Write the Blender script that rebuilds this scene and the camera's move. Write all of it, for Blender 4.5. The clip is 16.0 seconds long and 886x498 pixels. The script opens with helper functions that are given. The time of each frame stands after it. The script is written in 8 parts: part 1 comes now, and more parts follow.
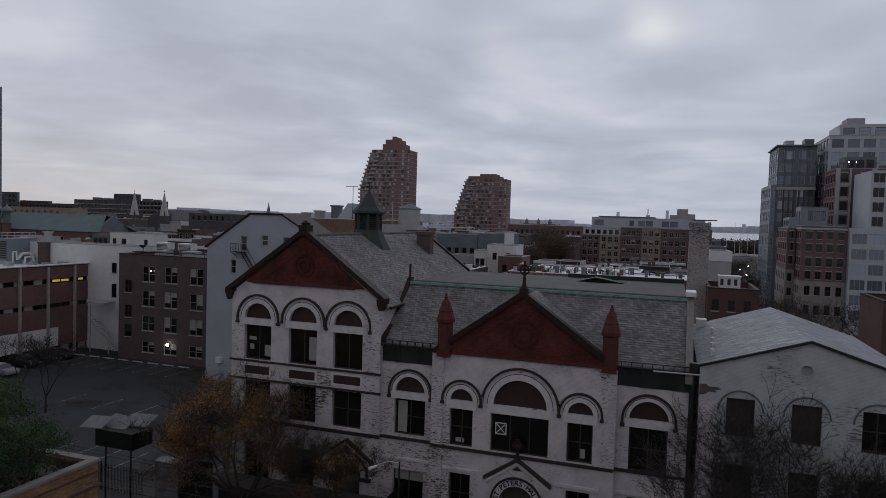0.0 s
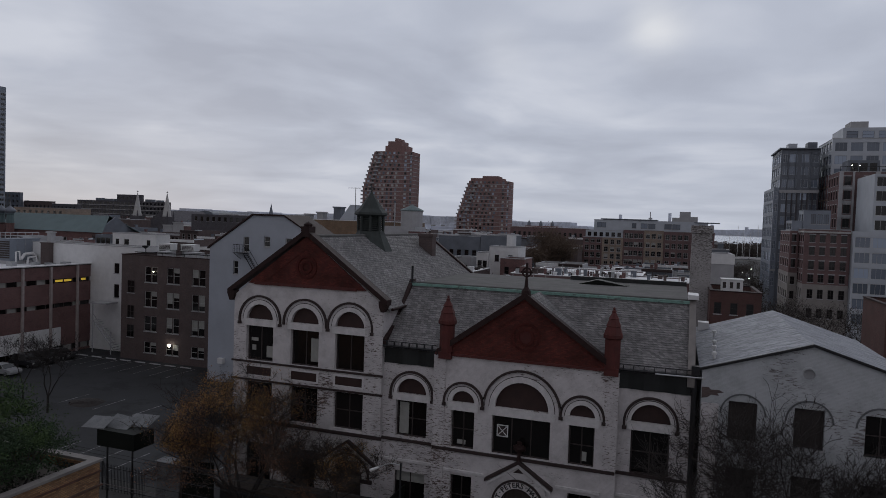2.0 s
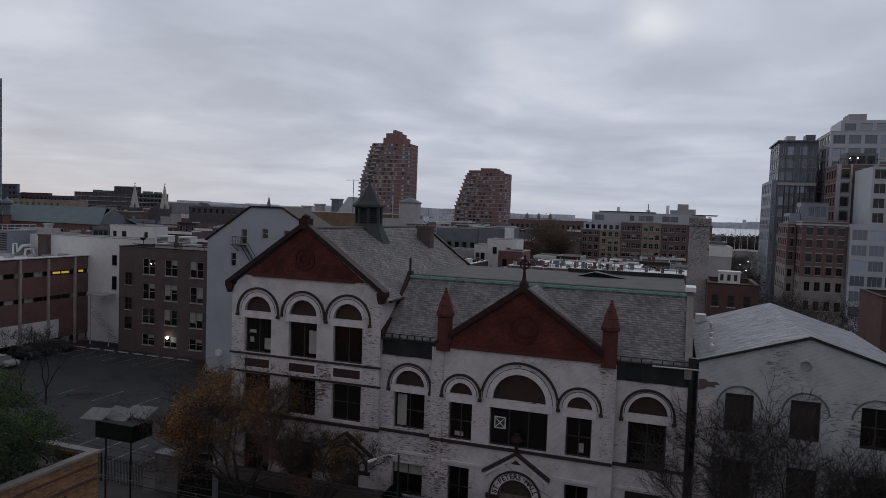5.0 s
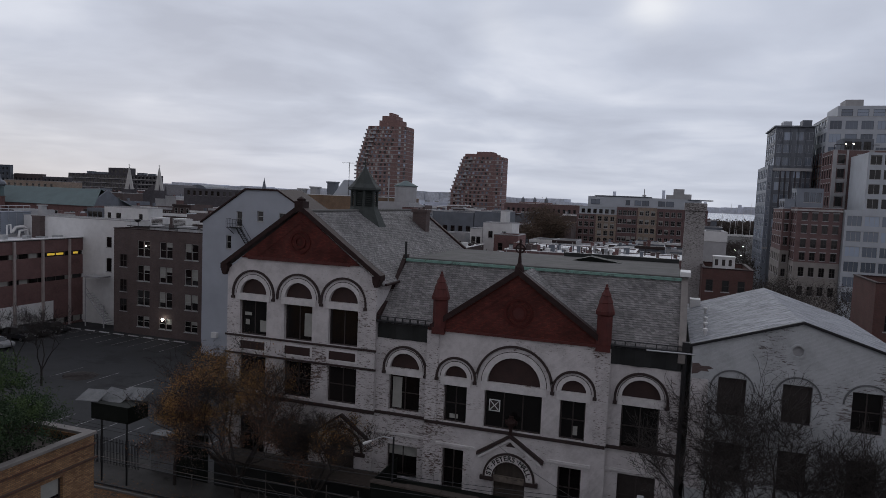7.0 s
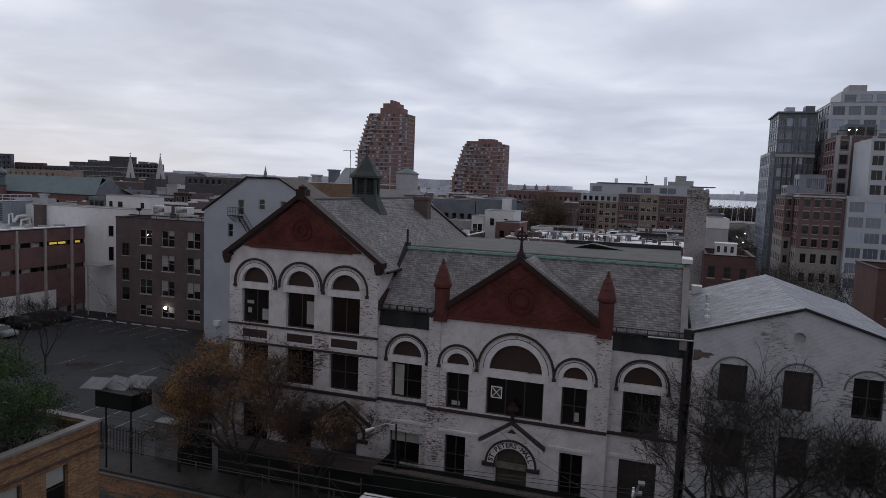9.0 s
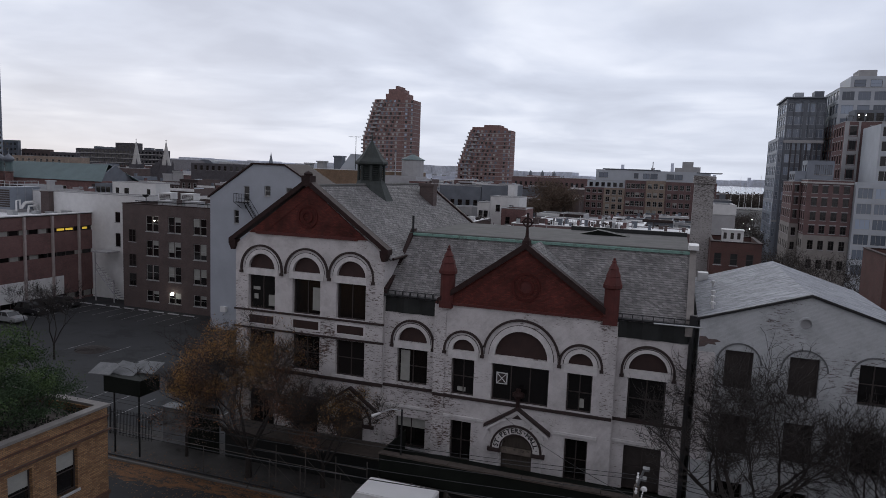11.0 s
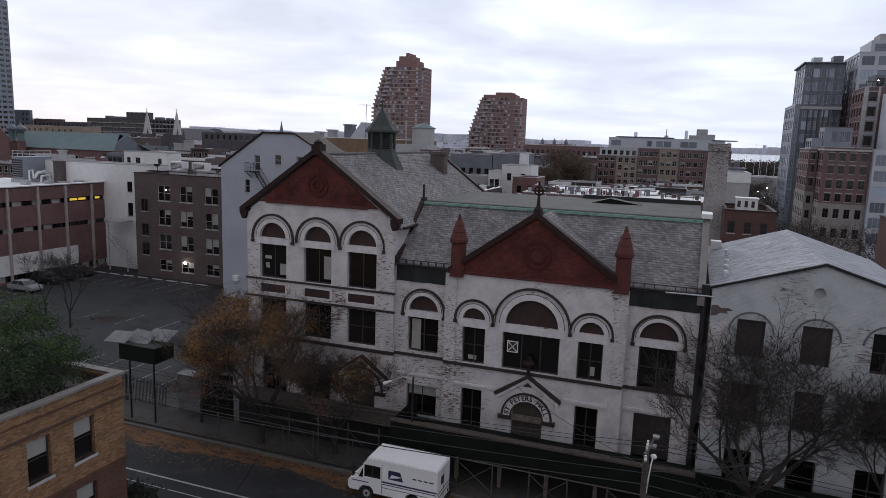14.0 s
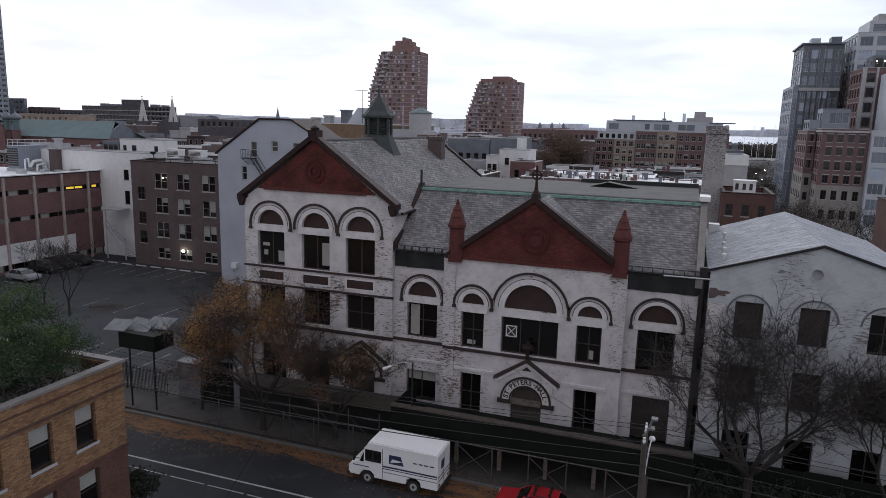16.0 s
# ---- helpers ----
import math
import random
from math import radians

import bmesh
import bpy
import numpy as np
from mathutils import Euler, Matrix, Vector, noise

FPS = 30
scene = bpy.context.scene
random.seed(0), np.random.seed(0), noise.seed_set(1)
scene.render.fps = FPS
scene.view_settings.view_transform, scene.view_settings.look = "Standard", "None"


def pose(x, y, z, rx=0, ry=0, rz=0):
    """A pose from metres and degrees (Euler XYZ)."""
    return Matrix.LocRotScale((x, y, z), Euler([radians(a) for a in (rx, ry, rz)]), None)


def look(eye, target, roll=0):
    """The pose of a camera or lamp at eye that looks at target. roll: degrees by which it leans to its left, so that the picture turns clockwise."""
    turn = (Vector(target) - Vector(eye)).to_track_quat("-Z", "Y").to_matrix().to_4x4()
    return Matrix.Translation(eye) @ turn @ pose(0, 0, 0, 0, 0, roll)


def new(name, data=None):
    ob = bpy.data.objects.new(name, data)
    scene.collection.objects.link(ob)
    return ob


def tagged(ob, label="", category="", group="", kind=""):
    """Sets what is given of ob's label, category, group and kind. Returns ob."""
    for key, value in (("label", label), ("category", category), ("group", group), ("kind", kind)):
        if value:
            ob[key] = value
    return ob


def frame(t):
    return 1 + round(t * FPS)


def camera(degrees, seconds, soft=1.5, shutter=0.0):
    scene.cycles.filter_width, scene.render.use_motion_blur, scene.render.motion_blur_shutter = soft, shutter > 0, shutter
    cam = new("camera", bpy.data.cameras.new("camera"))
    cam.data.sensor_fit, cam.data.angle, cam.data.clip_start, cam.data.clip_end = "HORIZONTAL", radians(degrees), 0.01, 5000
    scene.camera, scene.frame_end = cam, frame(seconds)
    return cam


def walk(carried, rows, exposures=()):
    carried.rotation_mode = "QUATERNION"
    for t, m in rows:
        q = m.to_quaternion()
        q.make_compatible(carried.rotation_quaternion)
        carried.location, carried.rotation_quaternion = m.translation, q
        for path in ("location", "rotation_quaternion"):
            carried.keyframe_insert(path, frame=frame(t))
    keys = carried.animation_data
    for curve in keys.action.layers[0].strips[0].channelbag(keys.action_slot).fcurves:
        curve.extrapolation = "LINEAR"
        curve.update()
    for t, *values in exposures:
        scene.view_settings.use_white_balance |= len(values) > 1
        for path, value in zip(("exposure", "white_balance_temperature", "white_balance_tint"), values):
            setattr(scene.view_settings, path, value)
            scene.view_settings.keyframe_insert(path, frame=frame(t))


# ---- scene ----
# ================= helpers of this scene =================
from mathutils.geometry import tessellate_polygon

H = 22.0


class Geo:
    """Vertices and faces gathered for one mesh, with a material index per face."""

    def __init__(self):
        self.v, self.f, self.m = [], [], []

    def quad(self, *pts, m=0):
        n = len(self.v)
        self.v.extend(pts)
        self.f.append(tuple(range(n, n + len(pts))))
        self.m.append(m)
        return self

    def box(self, x0, x1, y0, y1, z0, z1, m=0):
        n = len(self.v)
        self.v += [(x0, y0, z0), (x1, y0, z0), (x1, y1, z0), (x0, y1, z0), (x0, y0, z1), (x1, y0, z1), (x1, y1, z1), (x0, y1, z1)]
        for q in ((0, 3, 2, 1), (4, 5, 6, 7), (0, 1, 5, 4), (1, 2, 6, 5), (2, 3, 7, 6), (3, 0, 4, 7)):
            self.f.append(tuple(n + i for i in q))
            self.m.append(m)
        return self

    def tube(self, a, b, r0, r1=None, seg=8, cap=True, m=0):
        r1 = r0 if r1 is None else r1
        a, b = Vector(a), Vector(b)
        d = b - a
        if d.length < 1e-6:
            return self
        d.normalize()
        s = d.orthogonal().normalized()
        t = d.cross(s)
        n = len(self.v)
        for c, r in ((a, r0), (b, r1)):
            for i in range(seg):
                w = 2 * math.pi * i / seg
                self.v.append(tuple(c + (s * math.cos(w) + t * math.sin(w)) * r))
        for i in range(seg):
            j = (i + 1) % seg
            self.f.append((n + i, n + j, n + seg + j, n + seg + i))
            self.m.append(m)
        if cap:
            self.f.append(tuple(n + seg - 1 - i for i in range(seg)))
            self.f.append(tuple(n + seg + i for i in range(seg)))
            self.m += [m, m]
        return self

    def lathe(self, cx, cy, profile, seg=12, m=0, turn=0.0):
        n = len(self.v)
        for r, z in profile:
            for i in range(seg):
                w = 2 * math.pi * i / seg + turn
                self.v.append((cx + r * math.cos(w), cy + r * math.sin(w), z))
        for k in range(len(profile) - 1):
            for i in range(seg):
                j = (i + 1) % seg
                a = n + k * seg
                self.f.append((a + i, a + j, a + seg + j, a + seg + i))
                self.m.append(m)
        self.f.append(tuple(n + (len(profile) - 1) * seg + i for i in range(seg)))
        self.m.append(m)
        return self

    def prism(self, outline, depth, frame3, holes=(), m=0, back=True):
        """A plate with holes: outline and holes are lists of (u, z); frame3(u, z, d) gives the place at depth d."""
        loops = [list(outline)] + [list(h) for h in holes]
        flat = [p for l in loops for p in l]
        tris = tessellate_polygon([[Vector((p[0], p[1], 0)) for p in l] for l in loops])
        n, k = len(self.v), len(flat)
        self.v += [tuple(frame3(u, z, 0)) for u, z in flat]
        self.v += [tuple(frame3(u, z, depth)) for u, z in flat]
        for t in tris:
            self.f.append(tuple(n + i for i in t))
            self.m.append(m)
            if back:
                self.f.append(tuple(n + k + i for i in reversed(t)))
                self.m.append(m)
        s = 0
        for l in loops:
            c = len(l)
            for i in range(c):
                a, b = s + i, s + (i + 1) % c
                self.f.append((n + a, n + b, n + k + b, n + k + a))
                self.m.append(m)
            s += c
        return self

    def sweep(self, pts, r, seg=5, m=0):
        """One continuous tube along the points."""
        n, k = len(self.v), len(pts)
        for i, p in enumerate(pts):
            d = (Vector(pts[min(i + 1, k - 1)]) - Vector(pts[max(i - 1, 0)])).normalized()
            s = d.cross(Vector((0, 0, 1)))
            s = s.normalized() if s.length > 1e-4 else Vector((1, 0, 0))
            t = d.cross(s)
            for j in range(seg):
                w = 2 * math.pi * j / seg
                self.v.append(tuple(Vector(p) + (s * math.cos(w) + t * math.sin(w)) * r))
        for i in range(k - 1):
            for j in range(seg):
                a, b = n + i * seg + j, n + i * seg + (j + 1) % seg
                self.f.append((a, b, b + seg, a + seg))
                self.m.append(m)
        return self

    def mesh(self, name, mats, smooth=False):
        me = bpy.data.meshes.new(name)
        me.from_pydata(self.v, [], self.f)
        for mt in mats:
            me.materials.append(mt)
        me.polygons.foreach_set("material_index", self.m)
        bm = bmesh.new()
        bm.from_mesh(me)
        bmesh.ops.recalc_face_normals(bm, faces=bm.faces)
        bm.to_mesh(me)
        bm.free()
        if smooth:
            me.polygons.foreach_set("use_smooth", [True] * len(me.polygons))
        me.update()
        return me


def thing(name, label, category, x=0.0, y=0.0, z=0.0, group="", kind="", rz=0.0):
    ob = new(name)
    ob.empty_display_size = 0.3
    ob.matrix_basis = pose(x, y, z, 0, 0, rz)
    return tagged(ob, label, category, group, kind)


def part(name, geo, mats, parent=None, label="", smooth=False, kind=""):
    """One mesh object; geo is in world places unless the parent has a place of its own."""
    mats = mats if isinstance(mats, (list, tuple)) else [mats]
    me = geo if isinstance(geo, bpy.types.Mesh) else geo.mesh(name, mats, smooth)
    ob = new(name, me)
    if parent:
        ob.parent = parent
    return tagged(ob, label, "", "", kind)


def solid(name, geo, mats, label, category, kind="", group="", smooth=False):
    ob = part(name, geo, mats, None, label, smooth, kind)
    return tagged(ob, label, category, group, kind)


def front(y0):
    """Places on a wall that faces -y: u is x."""
    return lambda u, z, d: (u, y0 + d, z)


def side(x0, way=1):
    """Places on a wall that faces +x (way 1) or -x (way -1): u is y."""
    return lambda u, z, d: (x0 - way * d, u, z)


def arch(cx, r, zs, zb=None, n=18, flip=False):
    """An outline: half circle of radius r over the spring line zs, and down to zb."""
    pts = [(cx + r * math.cos(math.pi * i / n), zs + r * math.sin(math.pi * i / n)) for i in range(n + 1)]
    if zb is not None:
        pts += [(cx - r, zb), (cx + r, zb)]
    return pts


def rect(u0, u1, z0, z1):
    return [(u0, z0), (u1, z0), (u1, z1), (u0, z1)]


def ring(cx, zs, r0, r1, n=20, a0=0.0, a1=math.pi):
    """A half-circle band from r0 to r1."""
    o = [(cx + r1 * math.cos(a0 + (a1 - a0) * i / n), zs + r1 * math.sin(a0 + (a1 - a0) * i / n)) for i in range(n + 1)]
    return o + [(cx + r0 * math.cos(a0 + (a1 - a0) * i / n), zs + r0 * math.sin(a0 + (a1 - a0) * i / n)) for i in range(n, -1, -1)]


# ================= camera =================
cam = camera(66.3, 16.0, soft=0.75)
PATH = [
    (0, 18.948, -2.462, -1.758, 0.020, -0.150, 0.035),
    (0.5, 18.831, -2.221, -1.653, 0.020, -0.150, 0.035),
    (1, 18.669, -2.244, -1.797, 0.020, -0.150, 0.035),
    (1.5, 18.769, -1.987, -2.082, 0.020, -0.150, 0.035),
    (2, 19.145, -2.315, -1.983, 0.020, -0.150, 0.035),
    (2.5, 19.350, -2.372, -1.950, 0.020, -0.150, 0.035),
    (3, 19.280, -2.176, -2.031, 0.020, -0.150, 0.035),
    (3.5, 18.951, -2.378, -2.077, 0.020, -0.150, 0.035),
    (4, 18.860, -2.626, -1.961, 0.020, -0.150, 0.035),
    (6.5, 18.955, -3.900, -2.376, 0.020, -0.150, 0.035),
    (7, 18.634, -4.339, -2.364, 0.020, -0.150, 0.035),
    (7.5, 18.614, -4.386, -2.398, 0.020, -0.150, 0.035),
    (8, 18.889, -4.803, -2.434, 0.020, -0.150, 0.035),
    (8.5, 18.575, -4.942, -2.467, 0.020, -0.150, 0.035),
    (9, 18.755, -5.386, -2.164, 0.020, -0.150, 0.035),
    (11.5, 19.507, -6.949, -2.154, 0.019, -0.142, 0.033),
    (12, 19.936, -7.516, -2.031, 0.016, -0.120, 0.028),
    (12.5, 19.962, -7.987, -2.279, 0.012, -0.091, 0.021),
    (13, 20.000, -7.965, -2.347, 0.008, -0.059, 0.014),
    (13.5, 20.566, -8.705, -1.992, 0.004, -0.030, 0.007),
    (14, 20.156, -9.193, -1.939, 0.001, -0.008, 0.002),
    (14.5, 20.007, -9.528, -1.945, 0.000, -0.000, 0.000),
    (15, 19.935, -9.723, -1.909, 0.000, -0.000, 0.000),
    (15.5, 19.699, -10.043, -1.888, 0.000, -0.000, 0.000),
    (16, 19.921, -10.424, -1.443, 0.000, -0.000, 0.000),
]
walk(cam, [(t, pose(x, y, H + z, 90 + pitch, roll, yaw)) for t, yaw, pitch, roll, x, y, z in PATH],
     exposures=[(0, -0.68), (4, -0.66), (7, -0.44), (9, -0.3), (12, -0.04), (14, 0.17), (16, 0.35)])

# ================= light =================
world = bpy.data.worlds.new("overcast_sky")
scene.world = world
world.use_nodes = True


def link(tree, a, b):
    tree.links.new(a, b)


def node(tree, kind, **sets):
    n = tree.nodes.new(kind)
    for key, value in sets.items():
        n.inputs[key].default_value = value
    return n


def math_node(tree, op, a, b=None, c=None):
    n = tree.nodes.new("ShaderNodeMath")
    n.operation = op
    for i, q in enumerate((a, b, c)):
        if q is None:
            continue
        if isinstance(q, (int, float)):
            n.inputs[i].default_value = q
        else:
            tree.links.new(q, n.inputs[i])
    return n.outputs[0]


def ramp(tree, fac, stops):
    n = tree.nodes.new("ShaderNodeValToRGB")
    el = n.color_ramp.elements
    while len(el) < len(stops):
        el.new(0.5)
    for e, (p, c) in zip(el, stops):
        e.position = p
        e.color = (*c, 1.0)
    if fac is not None:
        tree.links.new(fac, n.inputs[0])
    return n.outputs[0]


def mix(tree, fac, a, b, mode="MIX"):
    n = tree.nodes.new("ShaderNodeMix")
    n.data_type = "RGBA"
    n.blend_type = mode
    for i, q in ((0, fac), (6, a), (7, b)):
        if isinstance(q, (int, float)):
            n.inputs[i].default_value = q
        elif isinstance(q, tuple):
            n.inputs[i].default_value = (*q, 1.0)
        else:
            tree.links.new(q, n.inputs[i])
    return n.outputs[2]


def build_sky():
    tree = world.node_tree
    tree.nodes.clear()
    out = tree.nodes.new("ShaderNodeOutputWorld")
    bg = tree.nodes.new("ShaderNodeBackground")
    co = tree.nodes.new("ShaderNodeTexCoord")
    sep = tree.nodes.new("ShaderNodeSeparateXYZ")
    link(tree, co.outputs["Generated"], sep.inputs[0])
    up = math_node(tree, "MAXIMUM", sep.outputs[2], 0.0)
    deep = math_node(tree, "ADD", up, 0.13)
    u = math_node(tree, "DIVIDE", sep.outputs[0], deep)
    v = math_node(tree, "DIVIDE", sep.outputs[1], deep)
    com = tree.nodes.new("ShaderNodeCombineXYZ")
    link(tree, u, com.inputs[0])
    link(tree, v, com.inputs[1])
    big = node(tree, "ShaderNodeTexNoise", Scale=0.62, Detail=5.0, Roughness=0.5, Distortion=0.7)
    link(tree, com.outputs[0], big.inputs["Vector"])
    fine = node(tree, "ShaderNodeTexNoise", Scale=1.9, Detail=4.0, Roughness=0.45, Distortion=0.4)
    link(tree, com.outputs[0], fine.inputs["Vector"])
    cloud = math_node(tree, "ADD", math_node(tree, "MULTIPLY", big.outputs[0], 0.7), math_node(tree, "MULTIPLY", fine.outputs[0], 0.3))
    tone = ramp(tree, cloud, [(0.39, SKY_DARK), (0.5, SKY_MID), (0.61, SKY_LIGHT)])
    # a paler, slightly warm band low over the land
    low = math_node(tree, "POWER", math_node(tree, "SUBTRACT", 1.0, math_node(tree, "MINIMUM", math_node(tree, "MULTIPLY", up, 4.5), 1.0)), 2.0)
    tone = mix(tree, math_node(tree, "MULTIPLY", low, 0.55), tone, SKY_LOW)
    # two thin places in the cloud, and a warmer strip low in the west
    for way, gain in (((-0.2477, 0.9367, 0.2453), 0.34), ((-0.0404, 0.9624, 0.2689), 0.42)):
        dot = tree.nodes.new("ShaderNodeVectorMath")
        dot.operation = "DOT_PRODUCT"
        link(tree, co.outputs["Generated"], dot.inputs[0])
        dot.inputs[1].default_value = way
        near = math_node(tree, "POWER", math_node(tree, "MAXIMUM", dot.outputs["Value"], 0.0), 1500.0)
        near = math_node(tree, "MULTIPLY", near, math_node(tree, "MULTIPLY", fine.outputs[0], 2.0 * gain))
        tone = mix(tree, near, tone, (1.5, 1.5, 1.5))
    west = math_node(tree, "MULTIPLY", low, math_node(tree, "MAXIMUM", math_node(tree, "MULTIPLY", math_node(tree, "ADD", sep.outputs[0], 0.55), -1.6), 0.0))
    tone = mix(tree, math_node(tree, "MINIMUM", west, 0.5), tone, (1.05, 0.93, 0.80))
    # the cloud is thinner and brighter ahead, heavier behind and overhead
    ahead = tree.nodes.new("ShaderNodeMapRange")
    ahead.interpolation_type = "SMOOTHSTEP"
    link(tree, sep.outputs[1], ahead.inputs[0])
    for i, q in ((1, -0.3), (2, 0.75), (3, 0.0), (4, 1.0)):
        ahead.inputs[i].default_value = q
    tone = mix(tree, 1.0, tone, mix(tree, ahead.outputs[0], SKY_BACK, (1.0, 1.0, 1.0)), "MULTIPLY")
    sky = tree.nodes.new("ShaderNodeTexSky")
    sky.sky_type = "NISHITA"
    sky.sun_disc = False
    sky.sun_elevation, sky.sun_rotation = radians(12), radians(-40)
    clear = mix(tree, 1.0, sky.outputs[0], (0.02, 0.02, 0.02), "MULTIPLY")
    tone = mix(tree, 0.06, tone, clear)
    link(tree, tone, bg.inputs[0])
    bg.inputs[1].default_value = 1.0
    link(tree, bg.outputs[0], out.inputs[0])


SKY_BACK = (0.69, 0.645, 0.62)
SKY_DARK, SKY_MID, SKY_LIGHT, SKY_LOW = (0.66, 0.71, 0.85), (0.79, 0.848, 1.0), (0.99, 1.04, 1.175), (0.815, 0.868, 0.995)
build_sky()
sun = new("sun", bpy.data.lights.new("sun", "SUN"))
sun.data.energy, sun.data.angle, sun.data.color = 0.5, radians(40), (1.0, 0.98, 0.95)
sun.matrix_world = look((-25, 90, 45), (0, 0, 0))

# ================= materials =================


def surface(name, color, rough=0.8, vary=0.25, scale=3.0, grain=40.0, bump=0.15, metal=0.0, second=None, spots=0.5, stretch=(1, 1, 1), rnd=0.0, spec=0.5):
    """A plain weathered surface: a base colour with two scales of variation, worn spots of a second colour and fine relief."""
    mt = bpy.data.materials.new(name)
    mt.use_nodes = True
    tree = mt.node_tree
    bsdf = tree.nodes["Principled BSDF"]
    co = tree.nodes.new("ShaderNodeTexCoord")
    mp = tree.nodes.new("ShaderNodeMapping")
    mp.inputs["Scale"].default_value = stretch
    link(tree, co.outputs["Object"], mp.inputs[0])
    a = node(tree, "ShaderNodeTexNoise", Scale=scale, Detail=5.0, Roughness=0.6)
    b = node(tree, "ShaderNodeTexNoise", Scale=grain, Detail=3.0, Roughness=0.6)
    link(tree, mp.outputs[0], a.inputs["Vector"])
    link(tree, mp.outputs[0], b.inputs["Vector"])
    dark = tuple(c * (1 - vary) for c in color)
    light = tuple(min(c * (1 + vary), 0.95) for c in color)
    both = math_node(tree, "ADD", math_node(tree, "MULTIPLY", a.outputs[0], 0.65), math_node(tree, "MULTIPLY", b.outputs[0], 0.35))
    tone = ramp(tree, both, [(0.32, dark), (0.5, color), (0.68, light)])
    if second:
        w = node(tree, "ShaderNodeTexNoise", Scale=scale * 1.7, Detail=7.0, Roughness=0.7)
        link(tree, mp.outputs[0], w.inputs["Vector"])
        wear = ramp(tree, w.outputs[0], [(spots, (0, 0, 0)), (min(spots + 0.08, 1.0), (1, 1, 1))])
        tone = mix(tree, wear, tone, second)
    if rnd:
        inf = tree.nodes.new("ShaderNodeObjectInfo")
        k = math_node(tree, "ADD", math_node(tree, "MULTIPLY", inf.outputs["Random"], 2 * rnd), 1 - rnd)
        g = tree.nodes.new("ShaderNodeCombineColor")
        for i in range(3):
            link(tree, k, g.inputs[i])
        tone = mix(tree, 1.0, tone, g.outputs[0], "MULTIPLY")
    link(tree, tone, bsdf.inputs["Base Color"])
    bsdf.inputs["Roughness"].default_value = rough
    bsdf.inputs["Metallic"].default_value = metal
    bsdf.inputs["Specular IOR Level"].default_value = spec
    if bump:
        bp = node(tree, "ShaderNodeBump", Strength=bump, Distance=0.02)
        link(tree, both, bp.inputs["Height"])
        link(tree, bp.outputs[0], bsdf.inputs["Normal"])
    return mt


